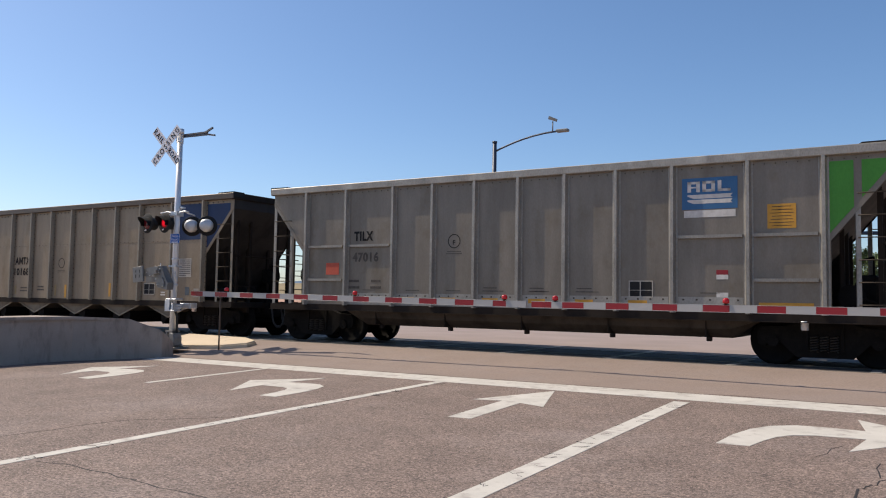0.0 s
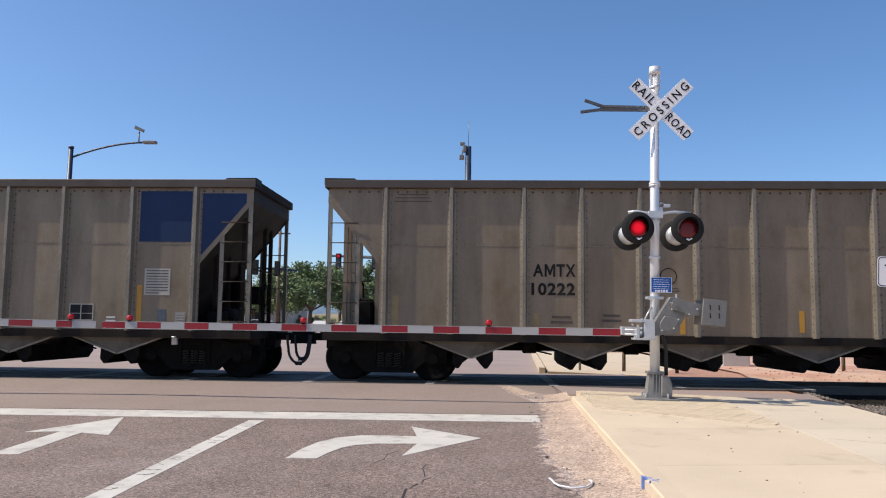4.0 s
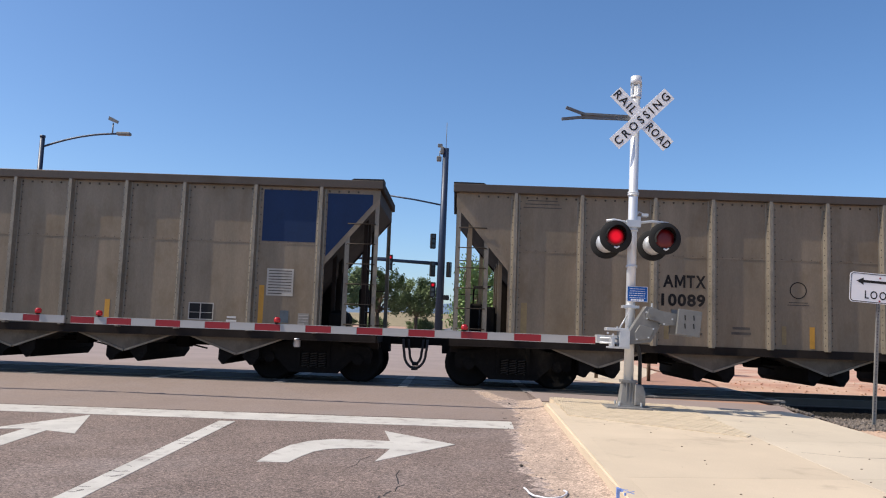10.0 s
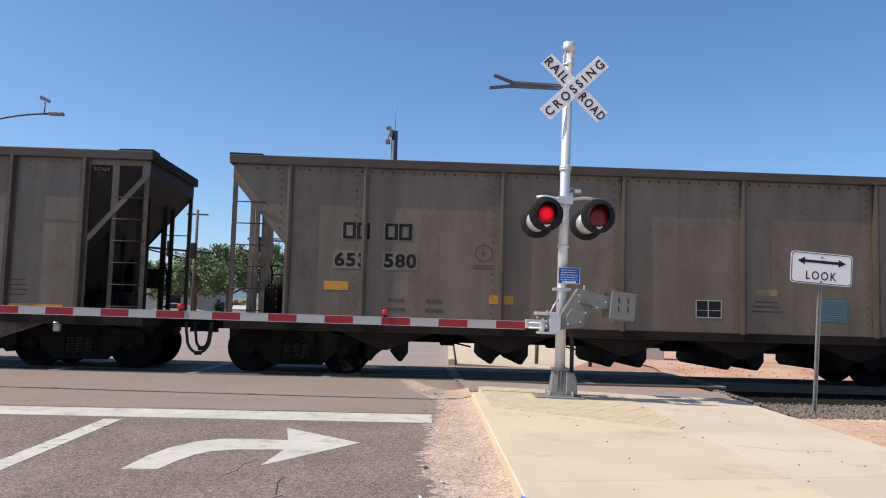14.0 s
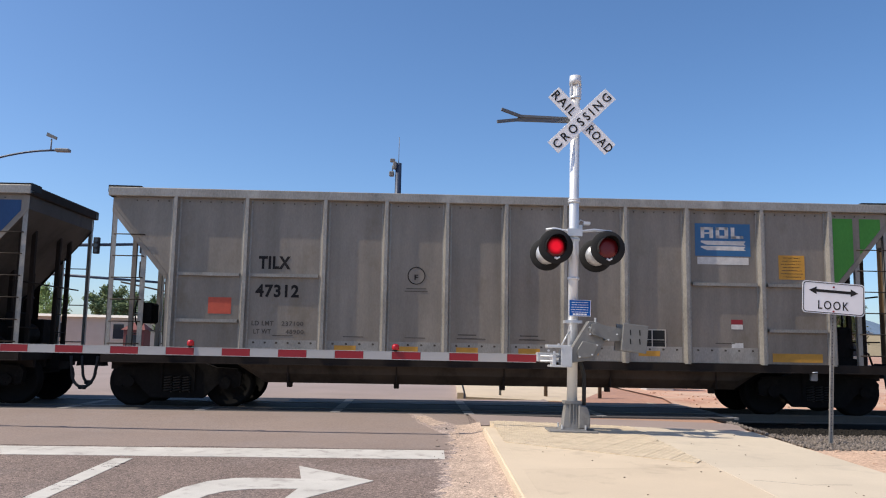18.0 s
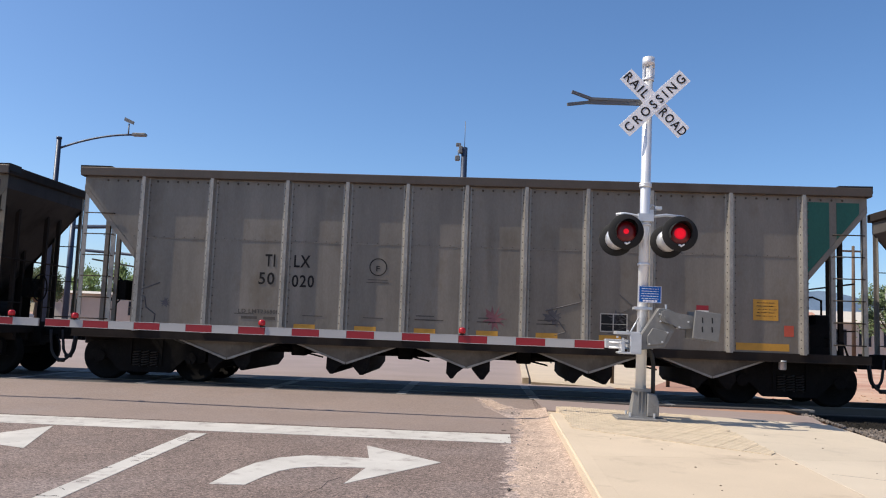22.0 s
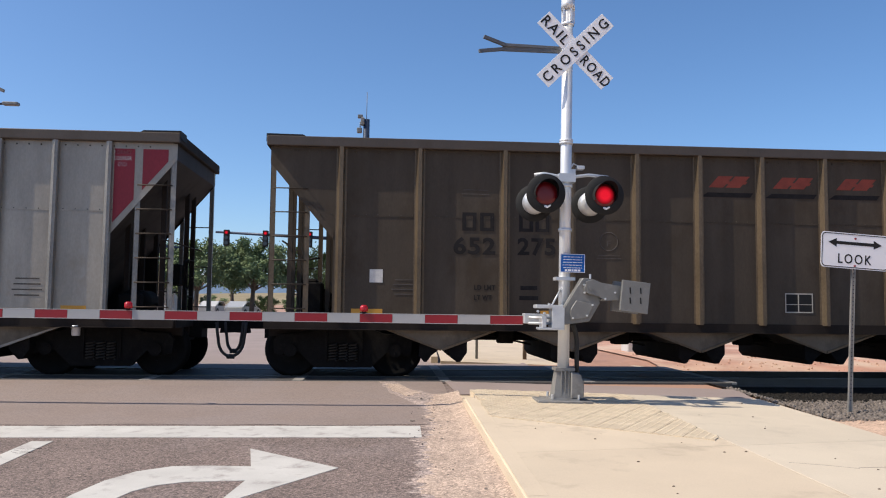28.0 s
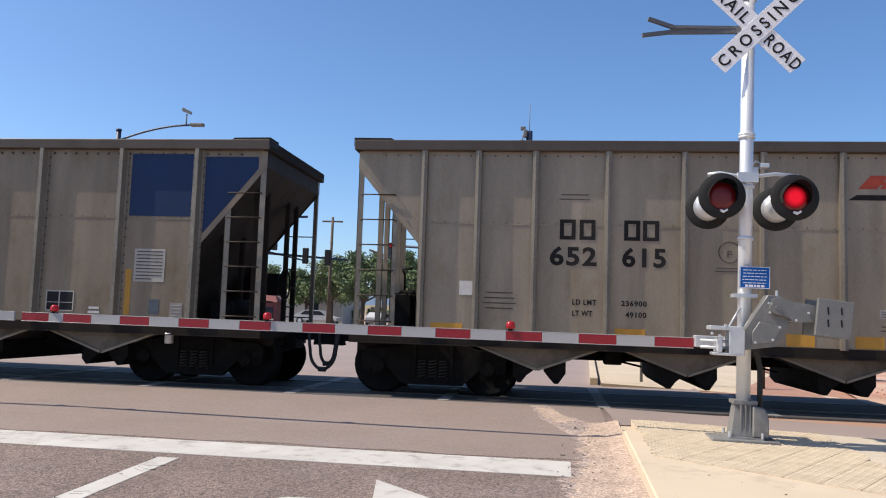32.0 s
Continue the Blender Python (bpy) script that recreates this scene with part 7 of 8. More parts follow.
            part("graffiti_stroke", bm, M_SPRAYPURPLE, car, "dark maroon sprayed capital stroke")
    elif graffiti and index == 20:
        for pts in (((1.33, 1.54), (1.49, 1.57), (1.40, 1.42), (1.31, 1.30), (1.48, 1.31)), ((1.55, 1.57), (1.48, 1.40), (1.58, 1.36), (1.37, 1.21), (1.55, 1.25), (1.64, 1.15)),
                    ((1.68, 1.48), (1.64, 1.33), (1.74, 1.30), (1.78, 1.45), (1.73, 1.53), (1.67, 1.40), (1.80, 1.17), (1.86, 1.25)),
                    ((1.86, 1.33), (1.81, 1.50), (1.98, 1.56), (1.96, 1.42), (1.83, 1.29), (1.95, 1.16)), ((1.93, 1.25), (2.05, 1.37), (2.13, 1.35), (2.04, 1.19))):
            bm = bmesh.new()
            tube(bm, [(c + x, -SIDE - 0.0135, z) for x, z in pts], 0.018, 4)
            part("graffiti_stroke", bm, M_STENCILWHITE, car, "curly white sprayed scrawl")
    elif graffiti:
        gr = random.Random(index)
        bm = bmesh.new()
        for k in range(9):
            xx = c + 1.1 + 0.13 * k
            tube(bm, [(xx, -SIDE - 0.014, 1.45 + gr.uniform(-0.2, 0)), (xx + gr.uniform(-0.03, 0.08), -SIDE - 0.014, 1.5 + gr.uniform(0, 0.2)), (xx + 0.09, -SIDE - 0.014, 1.45 + gr.uniform(-0.15, 0.15))], 0.012, 4)
        part("graffiti_stroke", bm, RIBS["bright"], car, "thin sprayed scrawl")
    if ribs == "even":
        lined_notice(car, xf(0.698) - 2.29, 1.5, 0.25, 0.13, 3, M_NOTICE, M_STENCILFAINT, "small cream notice with rows of print")
        bars(car, xf(0.698) - 2.29, 1.32, 0.26, 2, 0.06, 0.018)
    return car


def build_train():
    tilx(-2, "", M_ENDGREEN)
    tilx(-1, "", M_ENDBLUE)
    tilx(0, "47016", M_ENDGREEN)
    for k, num in ((1, "10168"), (2, "10222"), (3, "10020"), (4, "10090"), (5, "10066"), (6, "10089"), (7, "10169")):
        amtx(k, num)
    k8 = coal_car(8, "dark", "even", "sooty black coal hopper car with tan ribs", dark_belly=True, rivets=False)
    ring_mark(k8, xf(0.77), 3.3, M_STENCILFAINT)
    scale_plate(k8, xf(0.69), 1.35)
    end_words(k8, ("ROTARY", "COUPLER", "END"), xf(0.923) + 0.3, 3.45)
    for f, dx, d in ((0.347, -0.16, -1), (0.500, 0.24, 1), (0.653, -0.16, -1), (0.865, 0.28, 0), (0.195, 0.25, 0)):
        decal(k8, "decal", M_YELLOWDIM if not d else M_YELLOW, xf(f) + dx, 1.32, 0.12, 0.48, "yellow reflective strip")
        if d:
            decal(k8, "decal", M_YELLOW, xf(f) + dx + 0.17 * d, 1.11, 0.20, 0.07, "short yellow reflective strip")
    decal(k8, "decal", M_YELLOW, xf(0.077) + 0.2, 1.65, 0.13, 0.75, "tall yellow reflective strip")
    for f in (0.500, 0.730):
        lined_notice(k8, xf(f) + 0.64, 1.46, 0.26, 0.14, 3, M_NOTICE, M_STENCILFAINT, "small cream notice with rows of print")
    k9 = coal_car(9, "oxide", "six", "brown smooth-sided coal car with a yellow end", right_bays=((1, (M_ENDYELLOW, SILL)),), dark_belly=True)
    k9c = xf(0.19)
    for x in (k9c - 0.56, k9c - 0.30, k9c + 0.22, k9c + 0.48):
        initial_block(k9, x, 2.69, M_STENCIL, 0.0155)
    for dx, z, w in ((-0.43, 2.69, 0.56), (0.35, 2.69, 0.56), (-0.52, 2.15, 0.66), (0.40, 2.15, 0.66)):
        decal(k9, "paint_patch", RIBS["tan"], k9c + dx, z, w, 0.33, "lighter patch behind the lettering")
    for word, dx in (("653", -0.52), ("580", 0.40)):
        me, fit = fitted(word, 0.60, 0.27, M_STENCIL, 0.008)
        letters(me, k9, pose(k9c + dx, -SIDE - 0.0145, 2.15) @ FACE @ fit)
    for dx, z, w in ((-0.77, 1.66, 0.45), (2.3, 1.48, 0.45)):
        decal(k9, "decal", M_YELLOW, k9c + dx, z, w, 0.16, "faded yellow panel")
    bars(k9, k9c + 1.05, 1.42, 0.4, 2, 0.17, 0.07)
    bars(k9, k9c + 0.35, 1.42, 0.4, 2, 0.17, 0.06)
    ring_mark(k9, k9c + 1.95, 2.35)
    lined_notice(k9, xf(0.773), 1.45, 0.58, 0.43, 10, M_TEAL, M_TEALPALE, "teal notice with pale rows of print")
    scale_plate(k9, xf(0.611), 1.42)
    decal(k9, "decal", M_YELLOWDIM, xf(0.686), 1.76, 0.42, 0.12, "faded yellow panel")
    decal(k9, "decal", M_YELLOW, xf(0.857), 1.82, 0.42, 0.19, "faded yellow panel")
    bars(k9, xf(0.686), 1.58, 0.6, 3, 0.09, 0.03)
    lined_notice(k9, xf(0.908), 1.38, 0.20, 0.18, 4, M_PATCH, M_FADEDWHITE, "small worn notice with pale rows")
    # A shallow dent pushed out over the slope sheet in the last bay.
    bm = bmesh.new()
    ring = [bm.verts.new((x, -SIDE - 0.0095, z)) for x, z in ((xf(0.838), 3.80), (xf(0.919), 3.80), (xf(0.919), 2.3), (xf(0.872), 2.02), (xf(0.838), 2.5))]
    peak, high = bm.verts.new((xf(0.880), -SIDE - 0.034, 2.62)), bm.verts.new((xf(0.906), -SIDE - 0.02, 3.45))
    for tri in ((0, high, 1), (1, high, 2), (2, high, peak), (2, peak, 3), (3, peak, 4), (4, peak, 0), (0, peak, high)):
        bm.faces.new([ring[q] if isinstance(q, int) else q for q in tri])
    part("dent", bm, PAINTS["oxide"], k9, "shallow dent in the side plate")
    bnsf(10, "oxide", "ten", "652", "", M_ENDDARK, faded=True, teal=False, label="brownish-grey coal hopper car with red lettering shapes")
    bnsf(11, "brown", "ten", "651", "028", M_ENDDARK, faded=True, teal=False, graffiti=True, label="rusty brown coal hopper car with faint graffiti")
    tilx(12, "47312", M_ENDGREEN)
    tilx(13, "47852", M_ENDBLUE_PALE)
    tilx(14, "50109", M_ENDTEAL, rdl=False, belly="hopper")
    tilx(15, "50020", M_ENDTEAL, rdl=False, belly="hopper")
    bnsf(16, "umber", "ten", "652", "167", M_ENDPURPLE, logo_at=0.537, teal=False)
    bnsf(17, "bnsf", "even", "653", "017", M_ENDMAROON, logo_at=0.54)
    bnsf(18, "oxide", "even", "653", "", M_ENDPURPLE, logo_at=0.54)
    bnsf(19, "soot_brown", "ten", "652", "275", M_ENDPURPLE, teal=False, logo_at=0.537, label="sooty dark coal hopper car with faint lettering")
    bnsf(20, "bright", "even", "653", "354", M_ENDRED, logo_at=0.54, label="bright aluminium coal hopper car with a red end panel", graffiti=True)
    bnsf(21, "tan", "even", "653", "276", M_ENDMAROON, logo_at=0.54, graffiti="large", label="brownish coal hopper car with sprayed graffiti")
    bnsf(22, "tan", "even", "652", "615", M_ENDRED, logo_at=0.54)
    for k in (23, 24, 25):
        amtx(k, "")


build_train()


def train_s(t):
    """Where the left end of car 0 stands along x at t seconds."""
    return -16.18 + 11.122 * t + 0.0127 * t * t


# How far the train runs ahead of its even pull, second by second.
SURGE = (0.36, 0.02, 0.10, 0.04, 0.17, 0.14, 0.22, 0.44, 0.10, 0.13, 0.08, 0.05, 0.04, 0.02, 0.10, 0.08, 0.07, 0.06, 0.12, 0.43, 0.06, 0.01, 0.11, 0.13, 0.10, 0.14, 0.06, -0.02, -0.05, -0.06, -0.08, -0.12, -0.03)


def motions():
    turn = Euler((0, -math.atan(TRACK_GRADE), math.atan(TRACK_TURN))).to_matrix().to_4x4()
    for car, k in CARS:
        rows = []
        for i, ahead in enumerate(SURGE):
            t = 1.0 * i
            x = train_s(t) + ahead - PITCH * k + HALF
            y, z = track(x)
            rows.append((t, Matrix.Translation((x, y, z)) @ turn))
        walk(car, rows)
    # Wheels turn while their car passes in front of the camera.
    for w, k, sx in WHEELSETS:
        pas = [f for f in range(0, 961) if -13 - 8 < train_s(f / 30) - PITCH * k + HALF < 13 + 8]
        rows = []
        for f in sorted({0, *pas, 960}):
            t = f / 30
            ff = min(max(f, pas[0]), pas[-1]) if pas else 0
            a = math.degrees(train_s(ff / 30) / 0.457)
            rows.append((t, pose(sx, 0, 0.457, 0, a % 360, 0)))
        walk(w, rows)
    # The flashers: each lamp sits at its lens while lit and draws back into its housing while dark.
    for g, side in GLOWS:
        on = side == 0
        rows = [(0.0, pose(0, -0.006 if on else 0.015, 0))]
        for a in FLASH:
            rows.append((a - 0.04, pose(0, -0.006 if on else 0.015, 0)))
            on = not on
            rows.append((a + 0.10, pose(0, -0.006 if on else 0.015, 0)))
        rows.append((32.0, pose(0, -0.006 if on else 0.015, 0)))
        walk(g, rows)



# ---- beyond the tracks ----
FAR_Z = RAIL_Z


def street_lamp(x, y, top, arm, rise, label):
    lamp = thing("street_lamp", label, "street lamp", "street lamps", pose(x, y, FAR_Z))
    h = top - FAR_Z
    bm = bmesh.new()
    cyl(bm, (0, 0, 0), (0, 0, h), 0.24, 0.17, seg=12)
    cyl(bm, (0, 0, h), (0, 0, h + 0.15), 0.2, seg=12)
    part("pole", bm, M_POLEDARK, lamp)
    bm = bmesh.new()
    n = 10
    pts = [(arm * k / n, 0, h - 0.7 + (rise + 0.7) * (1 - (1 - k / n) ** 1.9)) for k in range(n + 1)]
    tube(bm, pts, 0.075, 7)
    part("arm", bm, M_POLEDARK, lamp)
    bm = bmesh.new()
    bevel_box(bm, *sorted((arm * 0.98, arm * 1.16)), -0.22, 0.22, h + rise - 0.1, h + rise + 0.12, 0.05)
    part("lamp_head", bm, M_GREYBOX, lamp)
    bm = bmesh.new()
    tube(bm, [(arm * 0.92, 0, h + rise), (arm * 0.92, 0, h + rise + 0.8)], 0.05, 6)
    prism(bm, [(arm * 0.92 - 0.35, h + rise + 1.0), (arm * 0.92 + 0.3, h + rise + 0.75), (arm * 0.92 + 0.35, h + rise + 0.95), (arm * 0.92 - 0.3, h + rise + 1.25)], -0.1, 0.1)
    part("sensor", bm, M_GREYBOX, lamp)
    return lamp


street_lamp(-31.3, 56, 13.9, 5.5, 0.45, "dark blue street lamp with a long curved arm")


def signal_head(parent, x, z, turn=0, lit=None, y=0.0):
    head = part("signal_head", cached("signal_head", lambda b: bevel_box(b, -0.22, 0.22, -0.15, 0.15, -0.62, 0.62, 0.04), M_BLACK), None, parent, "black traffic light head", m=pose(x, y, z, 0, 0, turn))
    for k in range(3):
        part("light", cached("signal_light", lambda b: cyl(b, (0, -0.17, 0), (0, -0.14, 0), 0.15, seg=14), M_REDLIT if (lit == k) else M_WINDOW), None, head, m=pose(0, 0, 0.4 - 0.4 * k))


mast = thing("traffic_signal_pole", "tall dark traffic signal pole with cameras and mast arm", "traffic signal", "traffic signals", pose(-2.65, 66, FAR_Z))
bm = bmesh.new()
cyl(bm, (0, 0, 0), (0, 0, 16.0), 0.34, 0.25, seg=14)
part("pole", bm, M_POLEDARK, mast)
bm = bmesh.new()
cyl(bm, (-0.1, 0, 6.35), (-11.5, 0, 6.75), 0.16, 0.09, seg=10)
part("mast_arm", bm, M_POLEDARK, mast)
bm = bmesh.new()
tube(bm, [(0, 0, 11.2), (-2.4, 0, 11.6), (-4.8, 0, 11.9)], 0.07, 6)
bevel_box(bm, -5.6, -4.7, -0.15, 0.15, 11.8, 12.0, 0.04)
part("lamp_arm", bm, M_POLEDARK, mast)
bm = bmesh.new()
bevel_box(bm, -0.45, -0.15, -0.3, 0.2, 15.5, 16.1, 0.05)
bevel_box(bm, -0.75, -0.35, -0.2, 0.2, 14.9, 15.3, 0.05)
bevel_box(bm, -0.7, -0.3, -0.2, 0.2, 16.1, 16.35, 0.03)
tube(bm, [(0, 0, 16.0), (0.0, 0, 18.2)], 0.025, 5)
tube(bm, [(-0.5, 0, 15.3), (-0.5, 0, 15.8)], 0.04, 5)
part("traffic_camera", bm, M_GREYBOX, mast, "grey cameras and antenna on the pole's top")
bm = bmesh.new()
bevel_box(bm, 0.25, 0.75, -0.3, 0.3, 3.4, 3.8, 0.05)
part("controller", bm, M_BLACK, mast)
signal_head(mast, -0.75, 8.2, 20)
signal_head(mast, 0.65, 5.9, 60)
signal_head(mast, -0.7, 5.9, 20)
signal_head(mast, -0.6, 4.2, 0, 0)
for x in (-4.2, -7.6, -10.6):
    signal_head(mast, x, 6.3, 0, 0, -0.25)

mast2 = thing("traffic_signal_pole", "dark traffic signal pole whose arm spans the road", "traffic signal", "traffic signals", pose(-33.0, 62, FAR_Z))
bm = bmesh.new()
cyl(bm, (0, 0, 0), (0, 0, 8.6), 0.25, 0.2, seg=12)
part("pole", bm, M_POLEDARK, mast2)
bm = bmesh.new()
cyl(bm, (0, 0, 7.9), (14.0, 0, 8.4), 0.17, 0.09, seg=10)
part("mast_arm", bm, M_POLEDARK, mast2)
bm = bmesh.new()
cyl(bm, (0, 1, 6.2), (16.5, 3, 5.4), 0.13, 0.08, seg=10)
part("mast_arm", bm, M_POLEDARK, mast2)
for x, z in ((11.5, 8.2), (8.0, 8.1)):
    signal_head(mast2, x, z, 0, None, -0.25)
for x, z in ((10.6, 6.6), (13.2, 5.6), (15.0, 5.5)):
    signal_head(mast2, x, z, 180, None, 2.4)


def plain_sign(x, y, z, w, h, lines, size, label, post_to=FAR_Z):
    sg = thing("road_sign", label, "sign", "road signs", pose(x, y, 0, 0, 0, 3))
    bm = bmesh.new()
    bevel_box(bm, -0.03, 0.03, 0.01, 0.05, post_to - 0.1, z + h / 2 - 0.05, 0.005)
    part("post", bm, M_GREYBOX, sg)
    bm = bmesh.new()
    bevel_box(bm, -w / 2, w / 2, -0.004, 0.004, z - h / 2, z + h / 2, 0.002)
    b = part("board", bm, M_SIGNWHITE, sg)
    bm = bmesh.new()
    for q in ((-w / 2 + 0.01, w / 2 - 0.01, z + h / 2 - 0.025, z + h / 2 - 0.012), (-w / 2 + 0.01, w / 2 - 0.01, z - h / 2 + 0.012, z - h / 2 + 0.025), (-w / 2 + 0.01, -w / 2 + 0.023, z - h / 2 + 0.012, z + h / 2 - 0.012), (w / 2 - 0.023, w / 2 - 0.01, z - h / 2 + 0.012, z + h / 2 - 0.012)):
        box(bm, q[0], q[1], -0.008, -0.005, q[2], q[3])
    part("border", bm, M_BLACK, b)
    for k, t in enumerate(lines):
        zz = z + h / 2 - h * (k + 0.65) / (len(lines) + 0.3)
        if t:
            part("lettering", text_mesh(t, size, M_BLACK, 0.001, 1.05, 0.002), None, b, m=pose(0, -0.006, zz) @ FACE)
        else:
            bm = bmesh.new()
            box(bm, -w * 0.36, w * 0.36, -0.008, -0.005, zz - size * 0.3, zz + size * 0.3)
            part("writing", bm, M_BLACK, b)


plain_sign(2.0, 21.4, 3.54, 0.61, 0.79, ("DO NOT", "STOP", "ON", "TRACKS"), 0.155, "white DO NOT STOP ON TRACKS sign on a dark post")
plain_sign(2.4, 32.0, 3.75, 0.80, 0.80, ("", "MUST", ""), 0.2, "white lane rule sign beside the far road")

# Utility box and bollards beside the far road.
bm = bmesh.new()
bevel_box(bm, -0.42, 0.42, -0.35, 0.35, -0.05, 1.25, 0.03)
bevel_box(bm, -0.45, 0.45, -0.38, 0.38, 1.25, 1.31, 0.02)
tagged(new("utility_box", finish(bm, "utility_box", M_CARWHITE)), "white metal utility box on the red gravel", "utility box").matrix_basis = pose(7.2, 26.0, FAR_Z)
for i, (x, y) in enumerate(((3.2, 21.9), (4.6, 22.0), (9.5, 23.5))):
    bm = bmesh.new()
    cyl(bm, (0, 0, -0.05), (0, 0, 0.75), 0.05, seg=10)
    cyl(bm, (0, 0, 0.75), (0, 0, 0.79), 0.05, 0.02, seg=10)
    tagged(new("bollard", finish(bm, "bollard", M_BARK)), "short brown post beyond the tracks", "post", "short posts").matrix_basis = pose(x, y, FAR_Z)


def leaf_crown(rng, count, rx, rz, zc, size, upright=0.0):
    """Many small leaves in clumps round the ends of limbs."""
    clumps = []
    for k in range(44):
        a, b = rng.uniform(0, 6.283), rng.uniform(-0.9, 1.0)
        r = rng.uniform(0.45, 1.0)
        clumps.append((Vector((math.cos(a) * rx * r * math.sqrt(max(0.05, 1 - b * b)), math.sin(a) * rx * r * math.sqrt(max(0.05, 1 - b * b)), zc + b * rz * r)), rng.uniform(0.3, 0.62)))
    vs, fs = [], []
    for i in range(count):
        c, s = clumps[i % len(clumps)]
        d = Vector((rng.gauss(0, 1), rng.gauss(0, 1), rng.gauss(0, 0.9 + 0.4 * upright))) * s * 0.62
        p = c + d
        u = Vector((rng.uniform(-1, 1), rng.uniform(-1, 1), rng.uniform(-1, 1) + upright)).normalized()
        w = u.orthogonal().normalized() * size * rng.uniform(0.35, 0.6)
        u = u * size * rng.uniform(0.7, 1.3)
        n = len(vs)
        vs += [p - u, p + w, p + u, p - w]
        fs.append((n, n + 1, n + 2, n + 3))
    me = bpy.data.meshes.new("crown")
    me.from_pydata([tuple(v) for v in vs], [], fs)
    return me, clumps


def tree(name, seed, h, rx, leaf_m, count, label, size=0.2, upright=0.0):
    rng = random.Random(seed)
    t = thing(name, label, "tree", "trees beyond the tracks")
    zc = h * (0.50 if upright > 1 else 0.62)
    me, clumps = leaf_crown(rng, count, rx, h * (0.46 if upright > 1 else 0.36), zc, size, upright)
    me.materials.append(leaf_m)
    part("crown", me, None, t)
    bm = bmesh.new()
    cyl(bm, (0, 0, -0.2), (0.1, 0.05, h * 0.35), h * 0.035, h * 0.024, seg=8)
    for c, s in clumps[:14]:
        mid = Vector((c.x * 0.4, c.y * 0.4, h * 0.35 + (c.z - h * 0.35) * 0.5))
        cyl(bm, (0.1, 0.05, h * 0.33), mid, h * 0.014, h * 0.009, seg=6)
        cyl(bm, mid, c, h * 0.009, h * 0.004, seg=5)
    part("trunk", bm, M_BARK, t)
    return t


broad = tree("broad_tree", 3, 6.6, 2.5, M_LEAF, 9500, "bright green leafy tree beyond the crossing", 0.13, 1.1)
broad.matrix_basis = pose(0.6, 60, FAR_Z)
dark = tree("broad_tree", 8, 7.2, 3.2, M_LEAFDARK, 9500, "dark green spreading tree beyond the crossing", 0.15, 0.3)
dark.matrix_basis = pose(-13.0, 76, FAR_Z)
rt = random.Random(17)
for x, y, k, src in ((3.2, 63, 0.85, broad), (-17.5, 74, 1.0, dark), (-21.5, 78, 0.9, dark), (-9.5, 82, 1.05, dark), (-26, 84, 0.8, dark), (-6.0, 88, 0.95, dark), (12.5, 74, 0.8, broad), (19.5, 62, 0.45, broad), (25.5, 70, 0.5, broad), (31, 66, 0.8, dark), (-46, 80, 0.9, dark), (-55, 84, 1.0, dark), (-64, 78, 0.8, dark), (40, 80, 1.0, dark), (9, 95, 0.9, dark), (2, 104, 1.0, dark), (-34, 104, 0.85, dark), (-72, 96, 1.0, dark), (-50, 108, 1.15, broad), (-43, 112, 1.2, dark), (-29, 108, 1.1, broad), (-22, 112, 1.2, dark), (-58, 112, 1.1, broad)):
    m = pose(x, y, FAR_Z, 0, 0, rt.uniform(0, 360)) @ Matrix.Diagonal((k, k, k * rt.uniform(0.9, 1.1), 1))
    copy_thing(src, m)
# Low shrubs on the far verge.
for k in range(14):
    x, y = -30 + 5.0 * k + rt.uniform(-1.5, 1.5), 92 + rt.uniform(-5, 5)
    copy_thing(dark, pose(x, y, FAR_Z - 0.9, 0, 0, rt.uniform(0, 360)) @ Matrix.Diagonal((0.55, 0.55, 0.42, 1)))


def house(x, y, w, d, wall_h, roof_h, turn, label, wall_m=M_STUCCO, roof_m=M_ROOFRED, hip=True, windows=0, o=0.5):
    hs = thing("house", label, "house", "houses beyond the tracks", pose(x, y, FAR_Z - 0.05, 0, 0, turn))
    bm = bmesh.new()
    box(bm, -w / 2, w / 2, -d / 2, d / 2, 0, wall_h)
    part("wall", bm, wall_m, hs)
    bm = bmesh.new()
    e = d * 0.35 if hip else 0.0
    v = [bm.verts.new(q) for q in ((-w / 2 - o, -d / 2 - o, wall_h), (w / 2 + o, -d / 2 - o, wall_h), (w / 2 + o, d / 2 + o, wall_h), (-w / 2 - o, d / 2 + o, wall_h), (-w / 2 - o + e, 0, wall_h + roof_h), (w / 2 + o - e, 0, wall_h + roof_h))]
    for f in ((0, 1, 5, 4), (2, 3, 4, 5), (1, 2, 5), (3, 0, 4), (3, 2, 1, 0)):
        bm.faces.new([v[i] for i in f])
    part("roof", bm, roof_m, hs)
    n = windows or max(2, int(w / 2.2))
    for i in range(n):
        xx = -w / 2 + w * (i + 0.5) / n
        bm = bmesh.new()
        box(bm, xx - 0.55, xx + 0.55, -d / 2 - 0.05, -d / 2 + 0.02, wall_h * 0.35, wall_h * 0.8)
        win = part("window", bm, M_WINDOW, hs)
        bm = bmesh.new()
        box(bm, xx - 0.62, xx + 0.62, -d / 2 - 0.12, -d / 2, wall_h * 0.35 - 0.1, wall_h * 0.35)
        part("sill", bm, M_STUCCO, win)
    return hs


house(6.2, 72, 7.5, 6, 2.3, 1.9, 0, "low house with a red tiled hip roof")
house(3.1, 55, 1.8, 1.6, 1.9, 0.9, 0, "small red-roofed shelter beyond the road")
house(-36, 92, 26, 9, 3.4, 0.4, 0, "long low pale commercial building", M_STUCCO, M_STUCCO, False, 4)
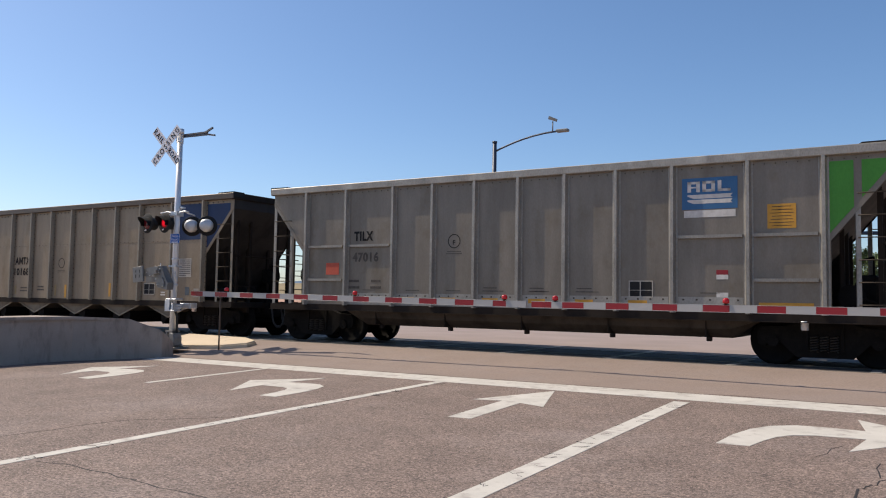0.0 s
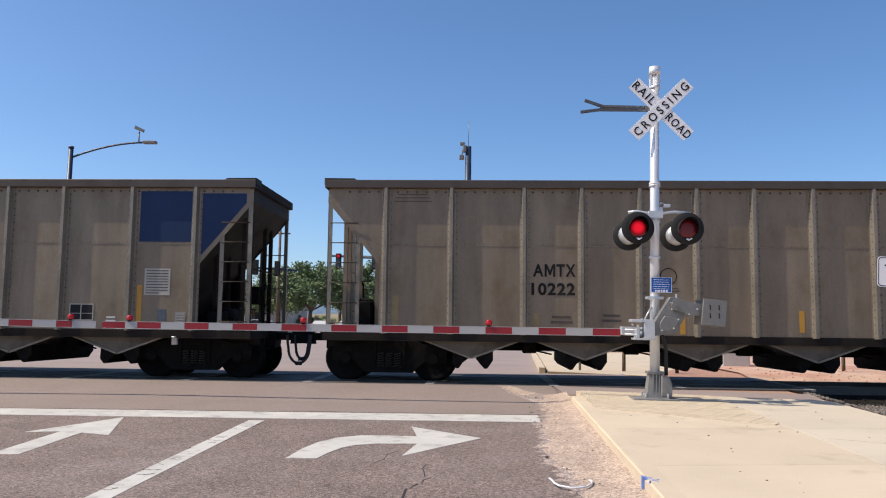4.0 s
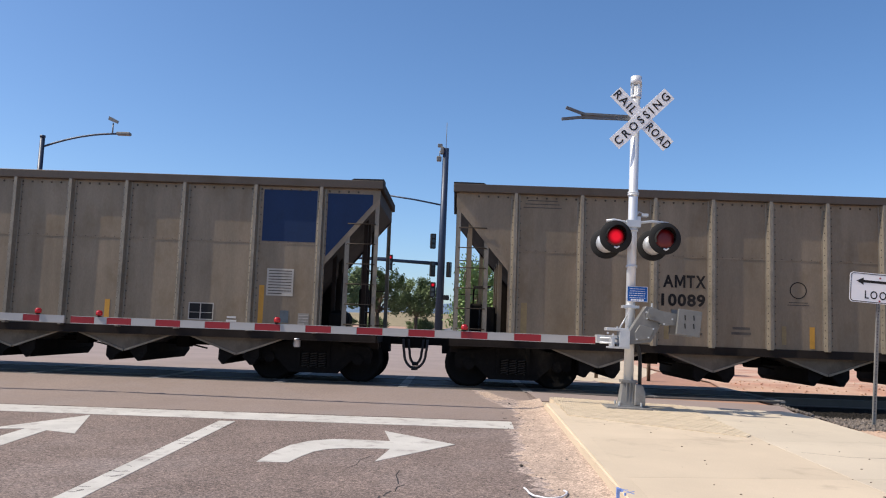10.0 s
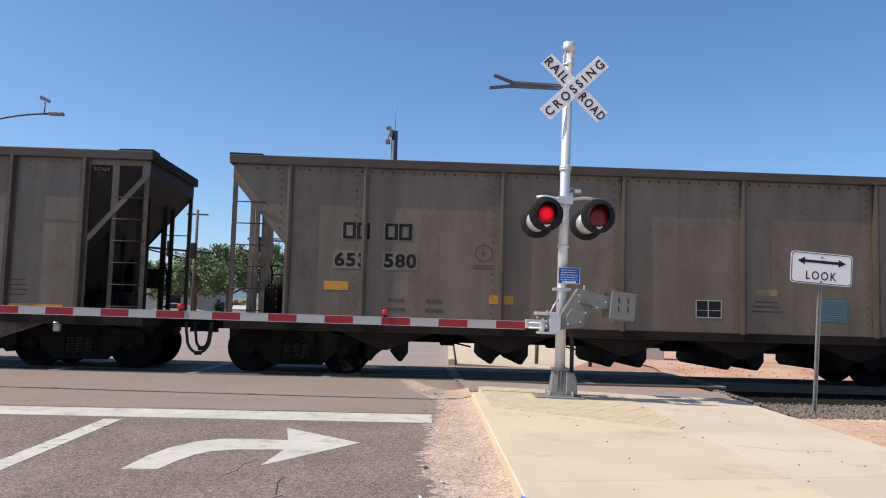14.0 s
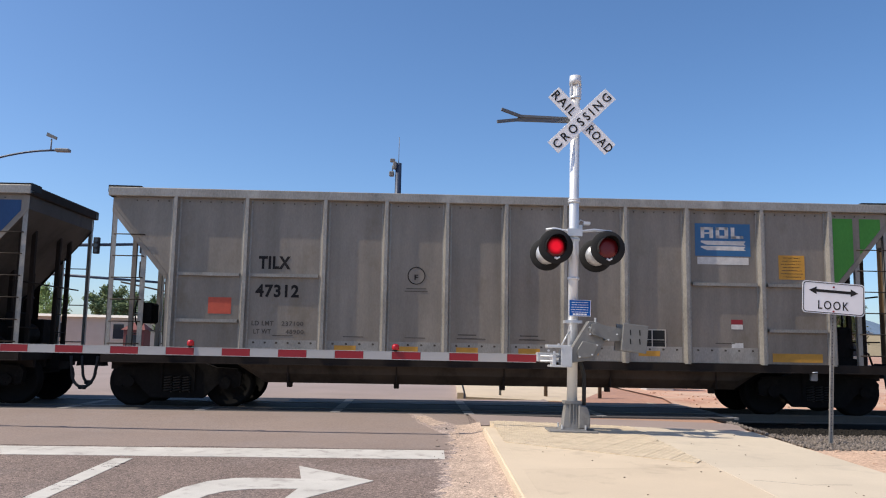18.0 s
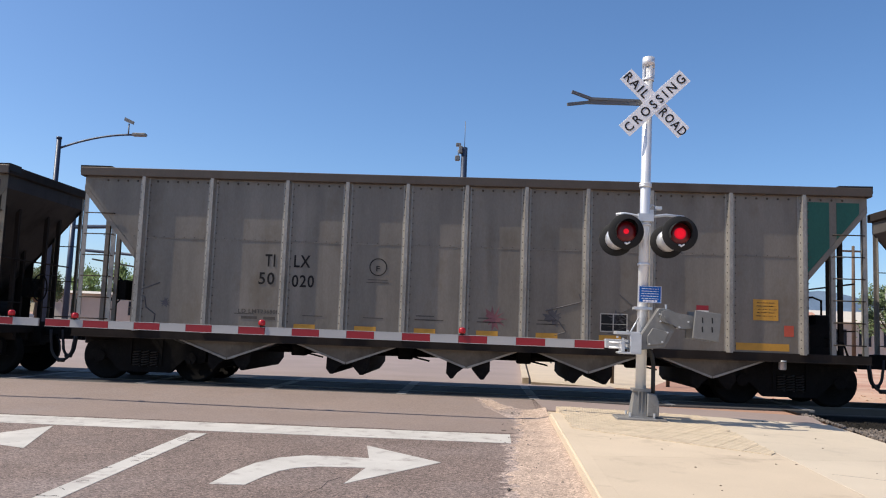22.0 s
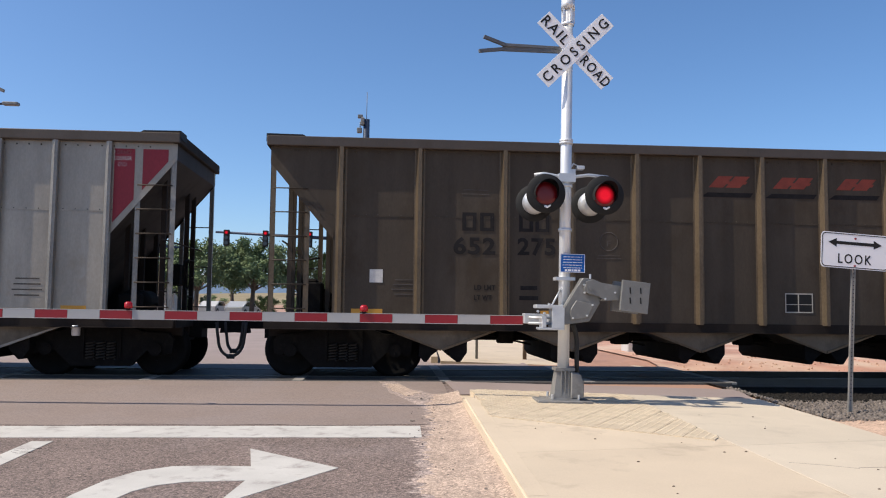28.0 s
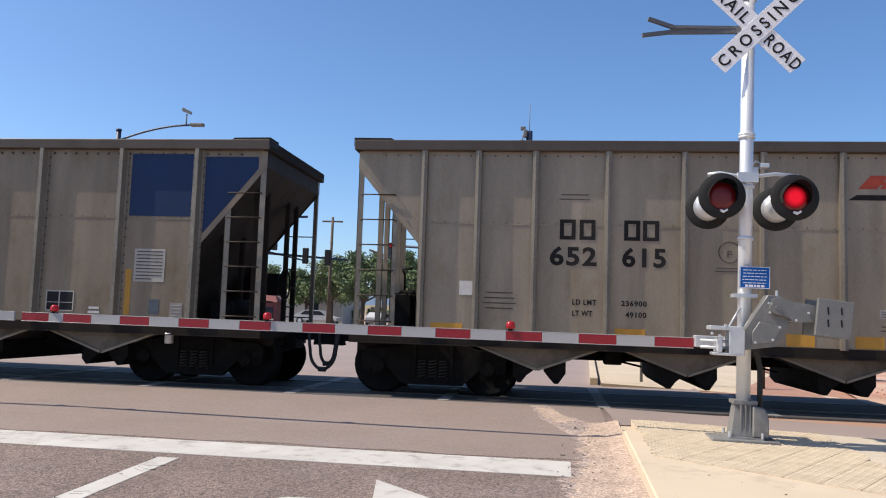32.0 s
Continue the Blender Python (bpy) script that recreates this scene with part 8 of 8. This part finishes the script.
house(17, 58, 9, 6, 2.4, 1.0, 0, "low reddish building beyond the gravel", M_REDGRAVEL, M_REDGRAVEL, False)
house(-21.6, 62, 1.5, 1.4, 1.9, 0.55, 0, "small kiosk with red walls and roof", M_ROOFRED, M_ROOFRED, True, 1, 0.15)
house(8.4, 80, 5.2, 4, 4.3, 0.7, 0, "grey two-storey house behind the red roof", M_GREYWALL, M_GREYWALL)
house(9.0, 68, 2.0, 2.6, 1.7, 0.9, 90, "small white gabled porch", M_CARWHITE, M_CARWHITE, False, 1, 0.25)
house(34, 84, 18, 9, 3.4, 1.2, 0, "pale building at the foot of the hills", M_STUCCO, M_STUCCO, False)


def vehicle(kind, x, y, turn, paint_m, label):
    v = thing(kind, label, kind.replace("_", " "), "vehicles beyond the crossing", pose(x, y, FAR_Z - 0.02, 0, 0, turn))
    if kind == "pickup":
        low = [(-2.7, 0.45), (2.7, 0.45), (2.75, 0.95), (1.5, 1.08), (0.9, 1.75), (-0.7, 1.78), (-0.85, 1.1), (-2.7, 1.05)]
        glass = [(-0.62, 1.15), (1.25, 1.15), (0.82, 1.66), (-0.62, 1.68)]
    else:
        low = [(-2.2, 0.4), (2.2, 0.4), (2.25, 0.75), (1.2, 0.92), (0.5, 1.42), (-1.1, 1.45), (-1.9, 1.0), (-2.25, 0.9)]
        glass = [(-1.6, 0.98), (1.0, 0.95), (0.45, 1.35), (-1.05, 1.38)]
    bm = bmesh.new()
    prism(bm, low, -0.9, 0.9)
    bmesh.ops.bevel(bm, geom=bm.edges[:], offset=0.06, segments=2, affect="EDGES")
    part("body", bm, paint_m, v)
    bm = bmesh.new()
    prism(bm, glass, -0.91, 0.91)
    part("side_window", bm, M_WINDOW, v)
    for wx in (-1.6, 1.55):
        for wy in (-0.82, 0.82):
            bm = bmesh.new()
            cyl(bm, (0, -0.11, 0), (0, 0.11, 0), 0.36, seg=16)
            wh = part("wheel", bm, M_RUBBER, v, m=pose(wx, wy, 0.36))
            bm = bmesh.new()
            cyl(bm, (0, -0.12, 0), (0, 0.12, 0), 0.2, seg=12)
            part("rim", bm, M_GALV, wh)
    return v


vehicle("pickup", -0.6, 84, 180, M_CARWHITE, "white pickup truck waiting at the junction")
vehicle("car", -14.5, 80, 78, M_CARPAINT, "silver car waiting beyond the crossing")
vehicle("car", -19.0, 88, 84, M_CARWHITE, "white car on the far road")
vehicle("pickup", -37.6, 60, 4, M_CARWHITE, "white pickup truck on the far cross street")
vehicle("car", 5.5, 50, 10, M_CARPAINT, "grey parked car near the shelter")
vehicle("car", -24, 82, 0, M_CARWHITE, "white car before the long building")


def utility_pole(x, y, h):
    u = thing("utility_pole", "wooden utility pole with a cross arm", "utility pole", "utility poles", pose(x, y, FAR_Z))
    bm = bmesh.new()
    cyl(bm, (0, 0, 0), (0, 0, h), 0.16, 0.11, seg=8)
    part("pole", bm, M_BARK, u)
    bm = bmesh.new()
    box(bm, -0.9, 0.9, -0.06, 0.06, h - 0.45, h - 0.32)
    part("cross_arm", bm, M_BARK, u)


utility_pole(-19.4, 70, 9.4)
utility_pole(26.5, 62, 8.5)

# Hills and mountains far behind everything.
rm = random.Random(31)
for name, dist, base_h, m, lbl, wob in (("foothills", 1400, 34, M_HILL, "dry grassy foothills in the distance", 10), ("mountains", 3400, 185, M_MOUNTAIN, "hazy blue mountains on the horizon", 26)):
    bm = bmesh.new()
    row = []
    for i in range(141):
        x = -3500 + 50 * i
        f = 0.32 + 0.68 * math.exp(-((x - 1150) / 950) ** 2)
        if name == "foothills":
            f = 0.7 + 0.3 * math.sin(x / 500)
        hgt = base_h * f * 1.4 + wob * f * (noise.noise(Vector((x / 260, dist, 0))) + 0.5 * noise.noise(Vector((x / 90, dist, 3))))
        row.append([bm.verts.new((x, dist + 300 * k, FAR_Z - 2 + hgt * z)) for k, z in ((0, 0.0), (0.4, 0.45 + 0.1 * math.sin(i * 1.7)), (1.0, 1.0), (2.2, 0.0))])
    for a, b in zip(row, row[1:]):
        for k in range(3):
            bm.faces.new((a[k], b[k], b[k + 1], a[k + 1]))
    for f in bm.faces:
        f.smooth = True
    tagged(new(name, finish(bm, name, m)), lbl, "mountains", kind="structure")

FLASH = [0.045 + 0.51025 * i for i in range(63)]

motions()
